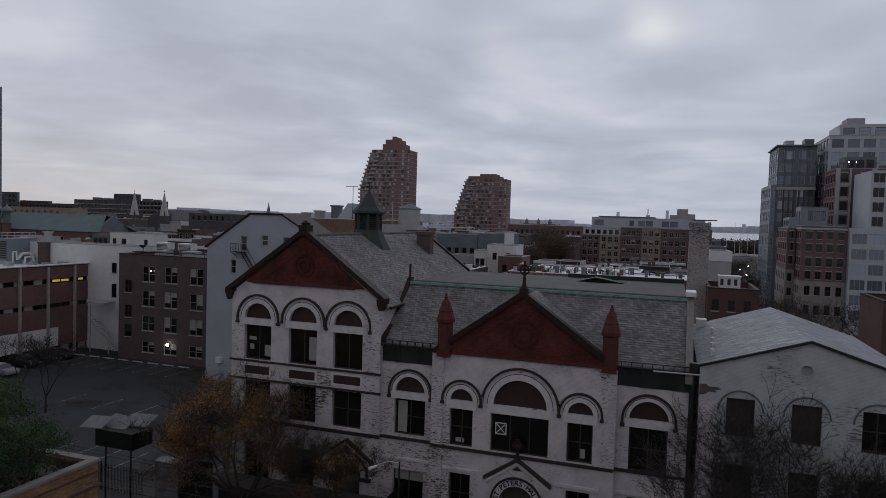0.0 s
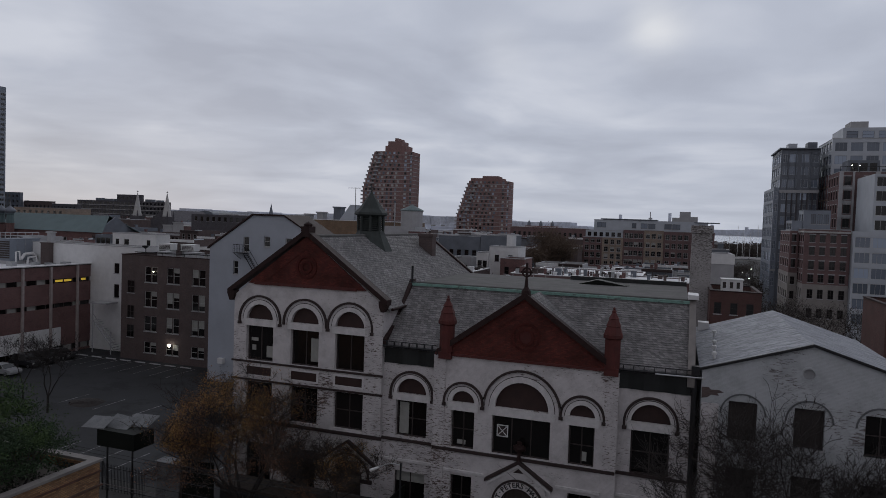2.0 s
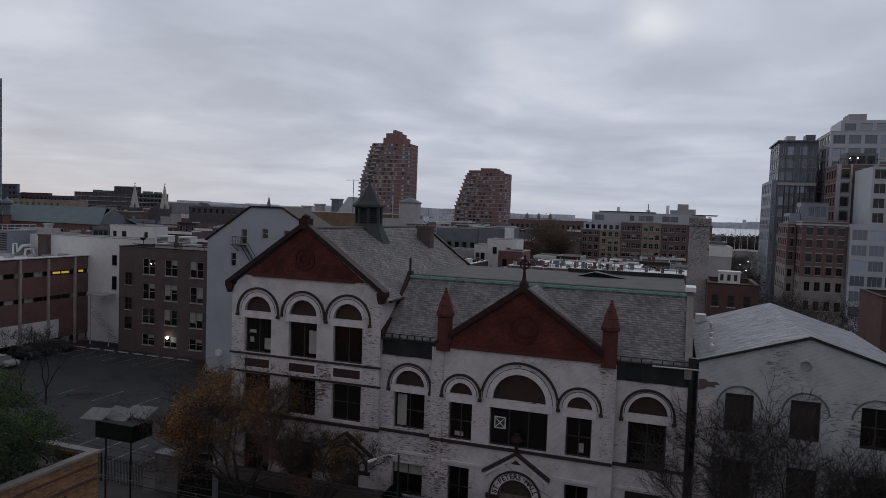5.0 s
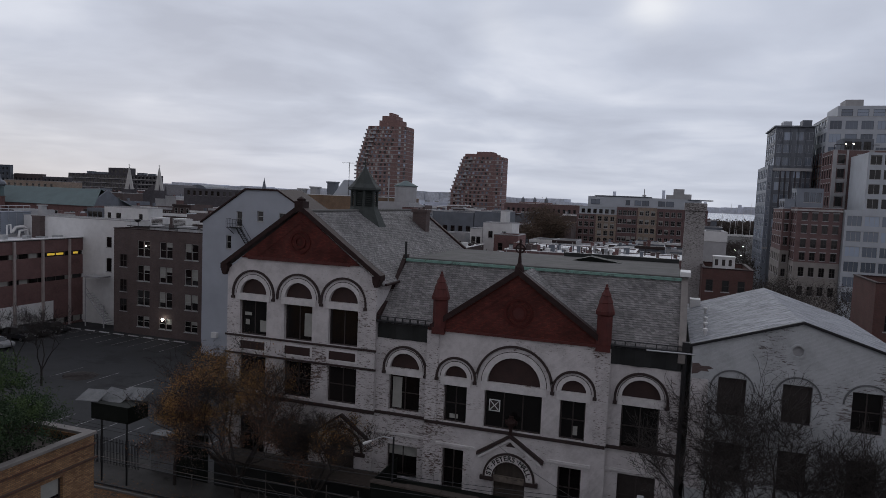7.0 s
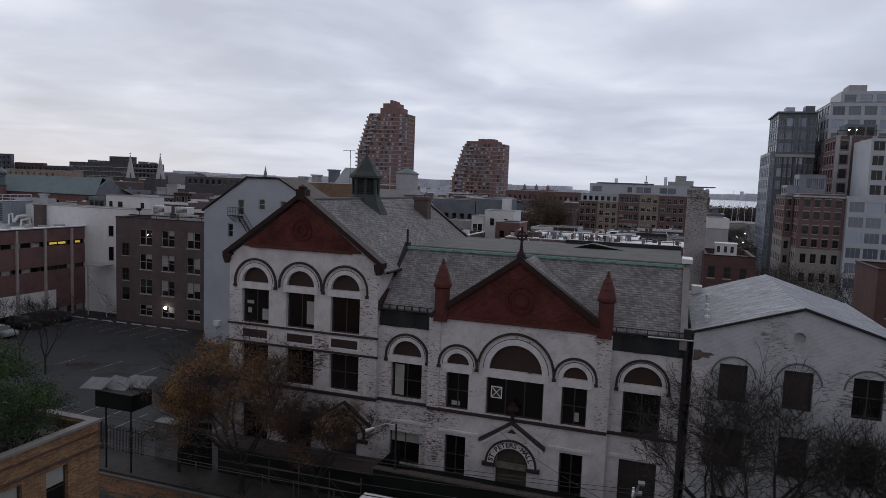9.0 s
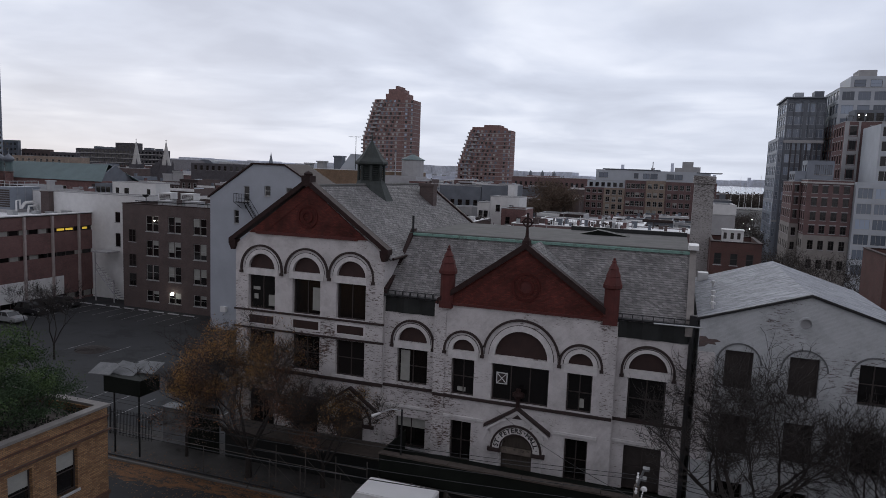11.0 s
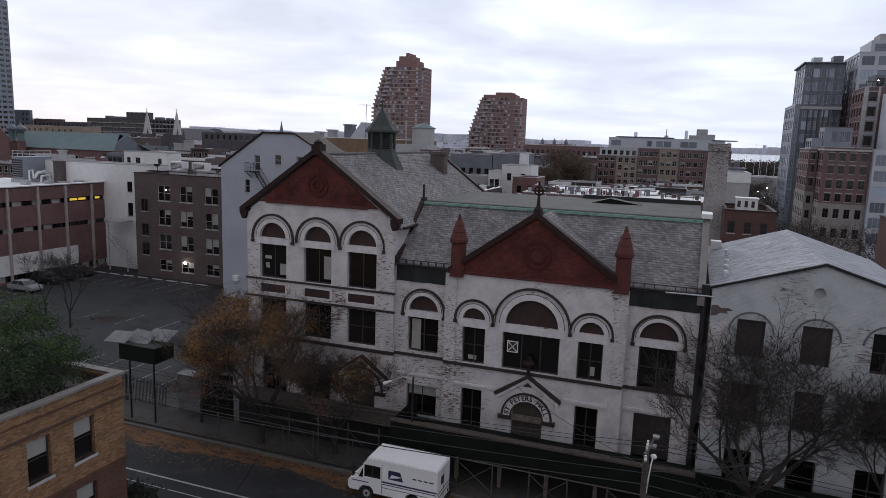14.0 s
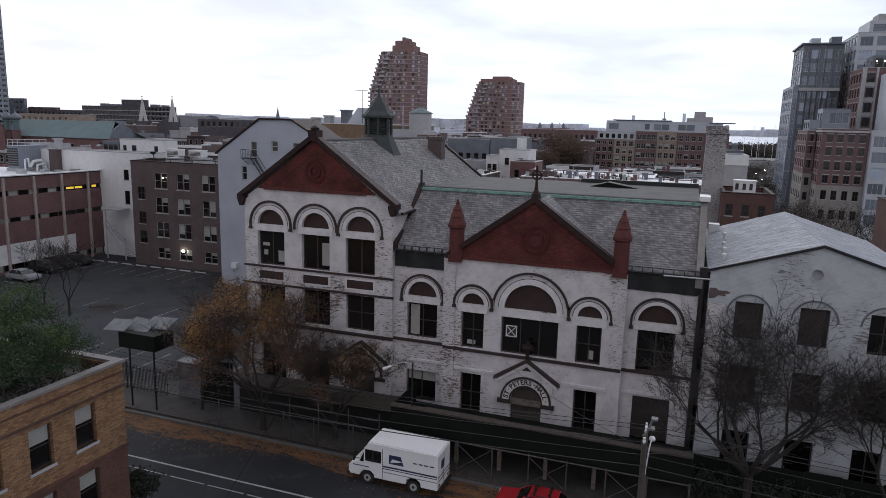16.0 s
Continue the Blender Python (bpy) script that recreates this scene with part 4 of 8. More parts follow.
# roofs
slate_roof((-19.1, FY + 0.05, 13.3), (0.95, FY + 0.05, 13.3), (0.95, 47.9, 17.25), (-19.1, 47.9, 17.25), 34, "grey slate roof slope")
slate_roof((-2.95, FY + 0.3, 13.0), (-2.95, 48.6, 13.0), (-9.1, 48.6, 17.3), (-9.1, FY + 0.3, 17.3), 36, "grey slate gable roof", "gable_roof")
slate_roof((-15.25, 48.6, 13.0), (-15.25, FY + 0.3, 13.0), (-9.1, FY + 0.3, 17.3), (-9.1, 48.6, 17.3), 36, "grey slate gable roof", "gable_roof")
part("flat_roof", Geo().box(-19.1, 0.9, 47.95, 62, 16.9, 17.2), M_FLATROOF, hall, "grey felt flat roof")
part("ridge_flashing", Geo().box(-19.1, 0.95, 47.6, 48.1, 17.12, 17.31), M_COPPER, hall, "green copper flashing along the ridge")
part("ridge_flashing", Geo().tube((-19.1, 47.9, 17.35), (0.95, 47.9, 17.35), 0.07), M_FLATROOF, hall)
part("fire_wall", Geo().prism([(FY - 0.05, 12.6), (FY - 0.05, 13.7), (47.9, 17.45), (49.2, 17.45), (49.2, 12.6)], 0.42, side(1.36, 1)), M_COPESTONE, hall, "grey rendered parapet wall")
part("verge_coping", Geo().prism([(FY - 0.02, 13.3), (FY - 0.02, 13.75), (44.6, 14.55), (46.4, 16.1), (47.9, 17.6), (48.3, 17.6), (48.3, 17.1), (47.8, 17.0)], 0.3, side(-18.85, 1)), M_COPING, hall, "dark stone coping down the roof's edge")
part("parapet_cap", Geo().box(0.85, 1.5, 47.4, 49.4, 17.45, 17.75), M_WHITEPAINT, hall)
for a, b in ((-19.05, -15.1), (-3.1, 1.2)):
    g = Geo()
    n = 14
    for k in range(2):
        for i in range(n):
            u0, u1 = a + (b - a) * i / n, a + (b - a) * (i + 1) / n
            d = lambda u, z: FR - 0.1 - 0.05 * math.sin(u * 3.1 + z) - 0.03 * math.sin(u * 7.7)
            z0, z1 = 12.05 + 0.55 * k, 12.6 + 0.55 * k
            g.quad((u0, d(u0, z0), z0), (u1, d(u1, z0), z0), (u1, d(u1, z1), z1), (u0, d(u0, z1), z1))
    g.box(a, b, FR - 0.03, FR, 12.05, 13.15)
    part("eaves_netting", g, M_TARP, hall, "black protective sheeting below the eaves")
    part("gutter", Geo().tube((a, FY - 0.05, 13.28), (b, FY - 0.05, 13.28), 0.09).tube((a, FY - 0.05, 13.62), (b, FY - 0.05, 13.62), 0.03), M_DARKMETAL, hall)
part("downpipe", Geo().tube((1.35, FY + 0.1, 0.1), (1.35, FY + 0.1, 13.6), 0.15).box(1.15, 1.62, FY - 0.1, FY + 0.3, 13.3, 13.9), M_DARKMETAL, hall, "dark iron downpipe with a hopper")
for a, b in ((-19.05, -15.1), (-3.1, 1.2)):
    for i in range(7):
        x = a + 0.3 + (b - a - 0.6) * i / 6
        part("gutter_bracket", Geo().box(x - 0.025, x + 0.025, FY - 0.16, FY + 0.02, 13.2, 13.6), M_DARKMETAL, hall)
part("snow_rail", Geo().tube((-0.9, FY - 0.3, 13.25), (1.9, FY - 0.4, 13.3), 0.05), M_GALV, hall)
part("vent_pipe", Geo().tube((-18.9, 47.7, 17.1), (-18.9, 47.7, 18.6), 0.09), M_DARKMETAL, hall)

# --- street doors
def porch(cx, za, zb, hw, y0, lettered):
    """A gabled stone surround over an arched doorway."""
    pg = Geo()
    rake(pg, (cx - hw, zb), (cx, za), 0.22, y0 - 0.3, y0 + 0.02)
    rake(pg, (cx, za), (cx + hw, zb), 0.22, y0 - 0.3, y0 + 0.02)
    part("porch_coping", pg, M_HOOD, hall, "dark gabled hood over the door")
    pg = Geo()
    rake(pg, (cx - hw + 0.12, zb - 0.24), (cx, za - 0.24), 0.2, y0 - 0.22, y0 + 0.02)
    rake(pg, (cx, za - 0.24), (cx + hw - 0.12, zb - 0.24), 0.2, y0 - 0.22, y0 + 0.02)
    part("porch_moulding", pg, M_TRIM, hall)
    part("porch_wall", Geo().prism([(cx - hw + 0.45, 0.3), (cx - 1.16, 0.3), *[(cx - 1.16 * math.cos(math.pi * i / 16), 3.62 + 1.16 * math.sin(math.pi * i / 16)) for i in range(17)], (cx + 1.16, 0.3), (cx + hw - 0.45, 0.3), (cx + hw - 0.45, zb - 0.2), (cx, za - 0.5), (cx - hw + 0.45, zb - 0.2)], 0.1, front(y0 - 0.1)), M_WHITE, hall)
    part("door_arch", Geo().prism(ring(cx, 3.62, 1.62, 1.76), 0.1, front(y0 - 0.2)).prism(ring(cx, 3.62, 1.07, 1.16), 0.12, front(y0 - 0.16)), M_HOOD, hall, "dark ring round the door arch")
    part("name_band", Geo().prism(ring(cx, 3.62, 1.16, 1.62), 0.04, front(y0 - 0.14)), M_TRIM, hall, "white arched name band")
    part("impost", Geo().box(cx - 1.95, cx - 1.05, y0 - 0.24, y0, 3.36, 3.62), M_HOOD, hall)
    part("impost", Geo().box(cx + 1.05, cx + 1.95, y0 - 0.24, y0, 3.36, 3.62), M_HOOD, hall)
    part("door_panel", Geo().box(cx - 1.07, cx + 1.07, y0 + 0.28, y0 + 0.33, 0.3, 3.4).prism(arch(cx, 1.05, 3.62), 0.05, front(y0 + 0.28)), M_WOOD, hall, "dark boarded door")
    part("gable_opening", Geo().prism([(cx - 0.34, za - 0.85), (cx + 0.34, za - 0.85), (cx, za - 0.56)], 0.03, front(y0 - 0.128)), M_HOOD, hall)
    part("transom_board", Geo().box(cx - 1.07, cx + 1.07, y0 - 0.02, y0 + 0.1, 3.3, 3.72), M_OLDTIMBER, hall, "grey transom board")


porch(-9.1, 6.66, 5.2, 2.25, FY - 0.05, True)
porch(-21.5, 6.3, 4.85, 2.1, FY, False)
text = "ST·PETERS·HALL·"
for i, ch in enumerate(text):
    a = math.pi * (0.95 - 0.90 * i / (len(text) - 1))
    cv = bpy.data.curves.new("letter", "FONT")
    cv.body, cv.size, cv.extrude, cv.offset, cv.align_x = ch, 0.47, 0.012, 0.012, "CENTER"
    cv.materials.append(M_DARKMETAL)
    ob = new("letter", cv)
    ob.parent = hall
    r = 1.235
    ob.matrix_basis = Matrix.Translation((-9.1 + r * math.cos(a), FY - 0.2, 3.62 + r * math.sin(a))) @ Matrix.Rotation(-(a - math.pi / 2), 4, "Y") @ Matrix.Rotation(math.pi / 2, 4, "X")
fin = Geo().box(-9.2, -9.0, FY - 0.3, FY - 0.1, 6.5, 7.1).box(-9.5, -8.7, FY - 0.28, FY - 0.12, 7.35, 7.62).box(-9.25, -8.95, FY - 0.29, FY - 0.11, 7.1, 7.9)
fin.lathe(-9.1, FY - 0.2, [(0.3, 7.3), (0.36, 7.48), (0.3, 7.66), (0.1, 7.7)], 10)
part("porch_finial", fin, M_COPING, hall, "carved stone cross over the porch")

# --- cupola and chimney on the left roof
cup = Geo()
cx, cy = -25.28, 53.6
cup.lathe(cx, cy, [(2.1, 19.0), (1.25, 20.75), (1.18, 21.0)], 8, turn=math.pi / 8)
part("cupola_skirt", cup, M_CUPOLA, hall)
cup = Geo().lathe(cx, cy, [(0.85, 20.9), (0.85, 22.4)], 8, turn=math.pi / 8)
for i in range(8):
    a = math.pi / 8 + i * math.pi / 4
    cup.tube((cx + 1.08 * math.cos(a), cy + 1.08 * math.sin(a), 20.9), (cx + 1.08 * math.cos(a), cy + 1.08 * math.sin(a), 22.45), 0.13, seg=6)
    b = a + math.pi / 8
    for k in range(7):
        z = 21.1 + 0.18 * k
        s = Vector((math.cos(b), math.sin(b), 0))
        t = Vector((-s.y, s.x, 0)) * 0.34
        p = Vector((cx, cy, z)) + s * 1.0
        q = Vector((cx, cy, z + 0.12)) + s * 0.86
        cup.quad(tuple(p - t), tuple(p + t), tuple(q + t), tuple(q - t))
part("cupola_louvres", cup, M_CUPOLA, hall, "dark louvred cupola sides")
part("cupola_roof", Geo().lathe(cx, cy, [(1.15, 22.3), (1.45, 22.42), (1.42, 22.6), (1.05, 22.95), (0.6, 23.6), (0.12, 24.3), (0.06, 24.4), (0.06, 24.9), (0.0, 24.95)], 8, turn=math.pi / 8), M_CUPOLA, hall, "dark bell-shaped cupola roof")
part("chimney", Geo().box(-24.0, -22.6, 62.0, 63.1, 17.5, 20.75).box(-24.1, -22.5, 61.9, 63.2, 20.5, 20.8), M_BROWN, hall, "brown brick chimney")
cp = Geo()
rake(cp, (-31.9, 15.95), (-25.28, 20.85), 0.3, 67.2, 67.6)
rake(cp, (-25.28, 20.85), (-18.7, 15.95), 0.3, 67.2, 67.6)
part("coping", cp, M_COPING, hall)
part("roof_kerb", Geo().box(-9.0, 0.9, 61.5, 61.9, 17.12, 17.55), M_TARP, hall)
part("roof_hatch", Geo().prism([(-8.0, 17.12), (-3.6, 17.12), (-3.6, 17.2), (-6.2, 17.62)], 1.4, front(57.5)), M_GREENBOARD, hall)

# things seen in the windows
sg = solid("window_sign", Geo().box(-10.75, -9.98, FY + 0.2, FY + 0.22, 7.95, 8.75), M_WHITEPAINT, "white square warning sign with a dark cross behind the window", "sign")
part("sign_panel", Geo().box(-10.68, -10.05, FY + 0.192, FY + 0.199, 8.02, 8.68), M_FRAME, sg)
part("sign_cross", Geo().tube((-10.66, FY + 0.19, 8.04), (-10.07, FY + 0.19, 8.66), 0.03).tube((-10.66, FY + 0.185, 8.66), (-10.07, FY + 0.185, 8.04), 0.03), M_WHITEPAINT, sg)
for x, z, w, h in ((-28.35, 11.45, 0.62, 0.85), (-29.7, 12.6, 0.6, 0.25), (-29.75, 11.9, 0.35, 0.4), (-13.2, 7.05, 0.6, 0.3), (-5.0, 7.1, 0.3, 0.6)):
    solid("window_notice", Geo().box(x - w / 2, x + w / 2, FY + 0.26, FY + 0.275, z, z + h), M_BLIND, "pale paper notice behind the window glass", "notice", group="window notices")
solid("curtain", Geo().box(-24.9, -24.25, FY + 0.27, FY + 0.285, 11.5, 13.2), M_BLIND, "pale curtain half drawn behind the window", "curtain")
solid("curtain", Geo().box(-17.9, -17.2, FR + 0.27, FR + 0.285, 7.1, 9.3), M_BLIND, "pale curtain half drawn behind the window", "curtain")

# ================= neighbours =================
# --- white gabled building beside the hall
wb = thing("white_gabled_building", "grey-white painted brick building with a low gable and pale metal roof", "building")
g = Geo()
WX0, WX1, WZ = 1.75, 13.6, 13.75
hs, wins = [], []
for c in (4.08, 7.58, 11.15):
    for z0, z1 in ((9.75, 12.05), (5.7, 8.1), (1.3, 3.9)):
        hs.append(rect(c - 0.78, c + 0.78, z0, z1))
        wins.append((c, z0, z1))
vent_hole = [(7.44 + 0.33 * math.cos(a * math.pi / 10), 14.05 + 0.33 * math.sin(a * math.pi / 10)) for a in range(20)]
g.prism([(WX0, 0), (WX1, 0), (WX1, WZ), (7.6, 15.6), (WX0, WZ)], 0.45, front(FY), hs + [vent_hole])
g.box(WX0, WX0 + 0.4, FY + 0.45, 60.6, 0, WZ).box(WX1 - 0.4, WX1, FY + 0.45, 60.6, 0, WZ)
g.prism([(WX0, 0), (WX1, 0), (WX1, WZ), (7.6, 15.6), (WX0, WZ)], 0.42, front(60.6))
part("wall", g, M_WHITE2, wb, "worn grey-white painted brick wall")
for c, z0, z1 in wins:
    window(wb, (c, FY, z0), 1.56, z1 - z0, 0.3, M_FRAME, M_GLASS if c > 10 or z0 < 2 else M_DARKBOARD, (2, 2) if c > 10 else (1, 1), True, 0, frame_w=0.08)
    if z0 > 9:
        n = 12
        a0 = math.radians(24)
        zc, r = z1 - 0.75, 1.14
        part("window_hood", Geo().prism(ring(c, zc, r + 0.03, r + 0.12, 16, 0.0, math.pi), 0.12, front(FY - 0.08)), M_SHEET, wb)
part("round_vent", Geo().prism([(7.44 + 0.42 * math.cos(a * math.pi / 12), 14.05 + 0.42 * math.sin(a * math.pi / 12)) for a in range(24)], 0.08, front(FY - 0.05), [[(7.44 + 0.31 * math.cos(a * math.pi / 12), 14.05 + 0.31 * math.sin(a * math.pi / 12)) for a in range(24)]]), M_WHITE2, wb)
part("vent_panel", Geo().prism([(7.44 + 0.34 * math.cos(a * math.pi / 12), 14.05 + 0.34 * math.sin(a * math.pi / 12)) for a in range(24)], 0.04, front(FY + 0.2)), M_CONC, wb)
for (xa, za), (xb, zb) in (((WX0 - 0.15, WZ + 0.02), (7.6, 15.72)), ((7.6, 15.72), (WX1 + 0.15, WZ + 0.02))):
    rf = part("roof", Geo().prism([(xa, za - 0.12), (xb, zb - 0.12), (xb, zb), (xa, za)], 18.0, front(FY + 0.02)), M_METALROOF, wb, "pale weathered metal sheet roof")
    n = 5
    for i in range(1, n):
        t = i / n
        x, z = xa + (xb - xa) * t, za + (zb - za) * t
        part("seam", Geo().tube((x, FY + 0.1, z), (x, FY + 18.0, z), 0.006, seg=4), M_METALROOF, rf)
cp = Geo()
rake(cp, (WX0 - 0.2, WZ + 0.1), (7.6, 15.82), 0.16, FY - 0.16, FY + 0.02)
rake(cp, (7.6, 15.82), (WX1 + 0.2, WZ + 0.1), 0.16, FY - 0.16, FY + 0.02)
part("coping", cp, M_DARKMETAL, wb, "dark verge board")
part("bare_brick_patch", Geo().prism([(1.78, 12.72), (2.15, 12.74), (2.3, 12.6), (2.75, 12.62), (3.0, 12.5), (2.65, 12.42), (2.75, 12.28), (2.3, 12.3), (2.1, 12.12), (1.78, 12.05)], 0.02, front(FY - 0.016)), M_BROWN, wb, "bare brick where the coat has gone")
part("edge_pier", Geo().prism(rect(1.76, 2.75, 5.0, 11.8), 0.03, front(FY - 0.03)), M_WHITEWORN, wb, "flaking strip of painted brick")
for x, y in ((2.6, 47.5), (2.7, 49.6), (2.9, 54.0), (2.5, 45.2)):
    z = WZ + (x - WX0) * 0.325
    part("roof_vent", Geo().tube((x, y, z - 0.1), (x, y, z + 0.35), 0.08).lathe(x, y, [(0.16, z + 0.35), (0.16, z + 0.5), (0.0, z + 0.56)], 8), M_WHITEPAINT, wb)
part("roof_hatch", Geo().box(1.9, 2.7, 58.5, 59.6, 13.8, 14.6), M_WHITEPAINT, wb)
# red brick piece farther along the street
block("red_brick_house", "dark red brick house beyond the white gabled building", "house", 17.9, 28, 70, 78, 15.9, M_APTRED, faces={"-y": (spread(18.2, 27, 4, 1.0), floors(0.5, 4, 3.4))}, cap=M_COPING)

# --- grey stucco building behind the hall
gb = thing("grey_stucco_building", "tall plain blue-grey stucco building with a clipped gable", "building")
GY = 74.0
g = Geo()
outl = [(-58.0, 0), (-38.0, 0), (-38.0, 17.0), (-46.9, 22.0), (-51.4, 22.0), (-58.0, 17.6)]
gw = [(-52.4, 17.25, 0.85, 1.95), (-49.3, 18.05, 0.9, 1.3), (-53.95, 14.3, 0.75, 1.75), (-46.15, 18.0, 0.9, 1.25)]
g.prism(outl, 0.4, front(GY), [rect(x - w / 2, x + w / 2, z, z + h) for x, z, w, h in gw])
g.box(-58.0, -57.6, GY + 0.4, 79.0, 0, 17.6).box(-38.4, -38.0, GY + 0.4, 79, 0, 17.0)
g.prism(outl, 0.4, front(79))
part("wall", g, M_GREY, gb, "plain grey stucco wall")
for x, z, w, h in gw:
    window(gb, (x, GY, z), w, h, 0.2, M_FRAMEW, M_GLASS, (1, 2), True, 0, frame_w=0.08)
rf = Geo()
rf.prism([(-58.3, 17.45), (-51.5, 21.98), (-46.8, 21.98), (-37.7, 16.85), (-37.7, 17.05), (-46.8, 22.2), (-51.5, 22.2), (-58.3, 17.65)], 5.8, front(GY - 0.2))
part("roof", rf, M_COPING, gb, "dark roof edge")
fe = Geo().box(-53.7, -51.95, GY - 1.0, GY, 17.08, 17.16)
for i in range(8):
    fe.tube((-53.68 + 0.24 * i, GY - 0.98, 17.1), (-53.68 + 0.24 * i, GY - 0.98, 18.2), 0.02, seg=4)
fe.tube((-53.7, GY - 0.98, 18.2), (-51.95, GY - 0.98, 18.2), 0.03, seg=4).tube((-53.7, GY - 0.98, 18.2), (-53.7, GY, 18.2), 0.03, seg=4).tube((-53.7, GY - 0.98, 17.65), (-51.95, GY - 0.98, 17.65), 0.02, seg=4)
fe.tube((-53.6, GY - 0.9, 17.1), (-53.2, GY, 16.3), 0.04, seg=4).tube((-52.1, GY - 0.9, 17.1), (-52.5, GY, 16.3), 0.04, seg=4)
for dy in (0.2, 0.9):
    fe.tube((-52.2, GY - dy, 17.1), (-49.7, GY - dy, 13.6), 0.05, seg=4).tube((-52.2, GY - dy, 18.1), (-49.7, GY - dy, 14.6), 0.03, seg=4)
for i in range(14):
    t = i / 14
    fe.box(-52.2 + 2.5 * t - 0.1, -52.2 + 2.5 * t + 0.12, GY - 0.9, GY - 0.2, 17.05 - 3.5 * t, 17.08 - 3.5 * t)
part("fire_escape", fe, M_DARKMETAL, gb, "dark iron fire escape")
part("air_conditioner", Geo().box(-56.1, -55.3, GY - 0.5, GY, 2.5, 3.2), M_WHITEPAINT, gb)

# --- brown brick building at the back of the lot
cols = [(c + q - 0.54, c + q + 0.54) for c in (-72.72, -68.72, -64.25) for q in (-0.58, 0.58)]
bb = block("brown_brick_building", "four-storey brown brick building with paired sash windows", "building", -78.2, -58.0, 79.7, 98, 15.5, M_BROWN, cap=M_COPING, parapet=0.6,
           faces={"-y": (cols, [(1.2, 2.8), (4.4, 6.65), (8.0, 10.3), (11.62, 13.92)])}, blinds=0.9, frame_mat=M_FRAMEW, recess=0.16)
for z in (9.9, 6.2, 3.3):
    window(bb, (-76.35, 79.64, z), 1.25, 1.85, 0.03, M_FRAME, M_GLASS, (2, 2), True, 0)
for x, y, w, h in ((-74, 84, 1.6, 0.8), (-69, 84.5, 2.4, 0.9), (-66, 86, 1.2, 0.6), (-63.5, 83, 2.6, 0.9), (-61, 85, 1.5, 0.7)):
    part("roof_unit", Geo().box(x - w / 2, x + w / 2, y - 0.8, y + 0.8, 15.1, 15.1 + h).box(x - w / 2 - 0.05, x + w / 2 + 0.05, y - 0.85, y + 0.85, 15.1 + h, 15.2 + h), M_CONC, bb)
for x in (-75.9, -71.6):
    part("roof_unit", Geo().box(x - 1.2, x + 1.2, 86.0, 87.4, 16.1, 17.05).box(x - 1.25, x + 1.25, 85.95, 87.45, 17.05, 17.12), M_WHITEPAINT, bb, "pale louvred cooling unit")
    part("unit_stand", Geo().box(x - 1.1, x - 1.0, 86.1, 87.3, 15.1, 16.1).box(x + 1.0, x + 1.1, 86.1, 87.3, 15.1, 16.1), M_GALV, bb)
    part("louvre_panel", Geo().box(x - 1.0, x + 1.0, 85.9, 85.99, 16.25, 16.85), M_FRAME, bb)
    for k in range(3):
        part("louvre", Geo().box(x - 1.0, x + 1.0, 85.86, 85.9, 16.35 + 0.18 * k, 16.41 + 0.18 * k), M_WHITEPAINT, bb)
part("roof_pipe", Geo().sweep([(-77, 81.0, 15.9), (-70, 81.2, 15.9), (-66, 81.0, 16.0), (-59, 81.1, 15.9)], 0.07), M_DARKMETAL, bb)
for x in (-76.5, -72, -68, -64, -60):
    part("pipe_stand", Geo().tube((x, 81.1, 14.85), (x, 81.1, 15.9), 0.04, seg=5), M_DARKMETAL, bb)
part("satellite_dish", Geo().tube((-74.6, 80.6, 15.4), (-74.6, 80.6, 16.6), 0.06).lathe(-74.6, 80.5, [(0.05, 16.5), (0.4, 16.7), (0.5, 16.95), (0.46, 16.95), (0.0, 16.75)], 12), M_DARKMETAL, bb)
wl = thing("wall_lamp", "lit round flood lamp on the brown brick wall", "lamp", -68.9, 79.65, 2.7)
part("bracket", Geo().box(-0.08, 0.08, -0.25, 0.0, -0.06, 0.06), M_DARKMETAL, wl)
part("bulb", Geo().lathe(0, -0.32, [(0.0, -0.22), (0.16, -0.18), (0.24, 0.0), (0.16, 0.18), (0.0, 0.22)], 12), M_LAMP, wl, "bright white lamp")
wlo = thing("wall_lamp", "small lit lamp between upper windows", "lamp", -72.12, 79.5, 13.25)
part("bulb", Geo().lathe(0, 0, [(0.0, -0.1), (0.12, 0.0), (0.0, 0.1)], 8), M_LAMP, wlo)

# --- white rear building between
block("white_rear_building", "white-painted rear building with dark windows and a side porch", "building", -100, -78.25, 83.0, 87, 16.4, M_WHITEPAINT, cap=M_CONC, parapet=0.5,
      faces={"-y": ([(-82.9, -81.9)], [(8.4, 10.5), (12.2, 13.8)])}, sill=True, bars=(1, 1))
pc = thing("rear_stair", "pale timber porch and stair at the lot's corner", "stair", 0, 0)
st = Geo()
for i in range(14):
    st.box(-84.4 + i * 0.3, -84.1 + i * 0.3, 80.6, 81.8, 5.0 - i * 0.33, 5.06 - i * 0.33)
for x, z in ((-84.6, 8.0), (-81.0, 3.5)):
    st.tube((x, 80.6, 0), (x, 80.6, z), 0.09, seg=6)
st.tube((-84.5, 80.6, 6.0), (-80.3, 80.6, 1.6), 0.06, seg=5).tube((-84.5, 80.6, 5.0), (-80.3, 80.6, 0.6), 0.08, seg=5)
part("flight", st, M_CONC, pc)
part("canopy", Geo().box(-85.0, -81.6, 80.2, 82.5, 7.6, 7.85), M_CONC, pc)

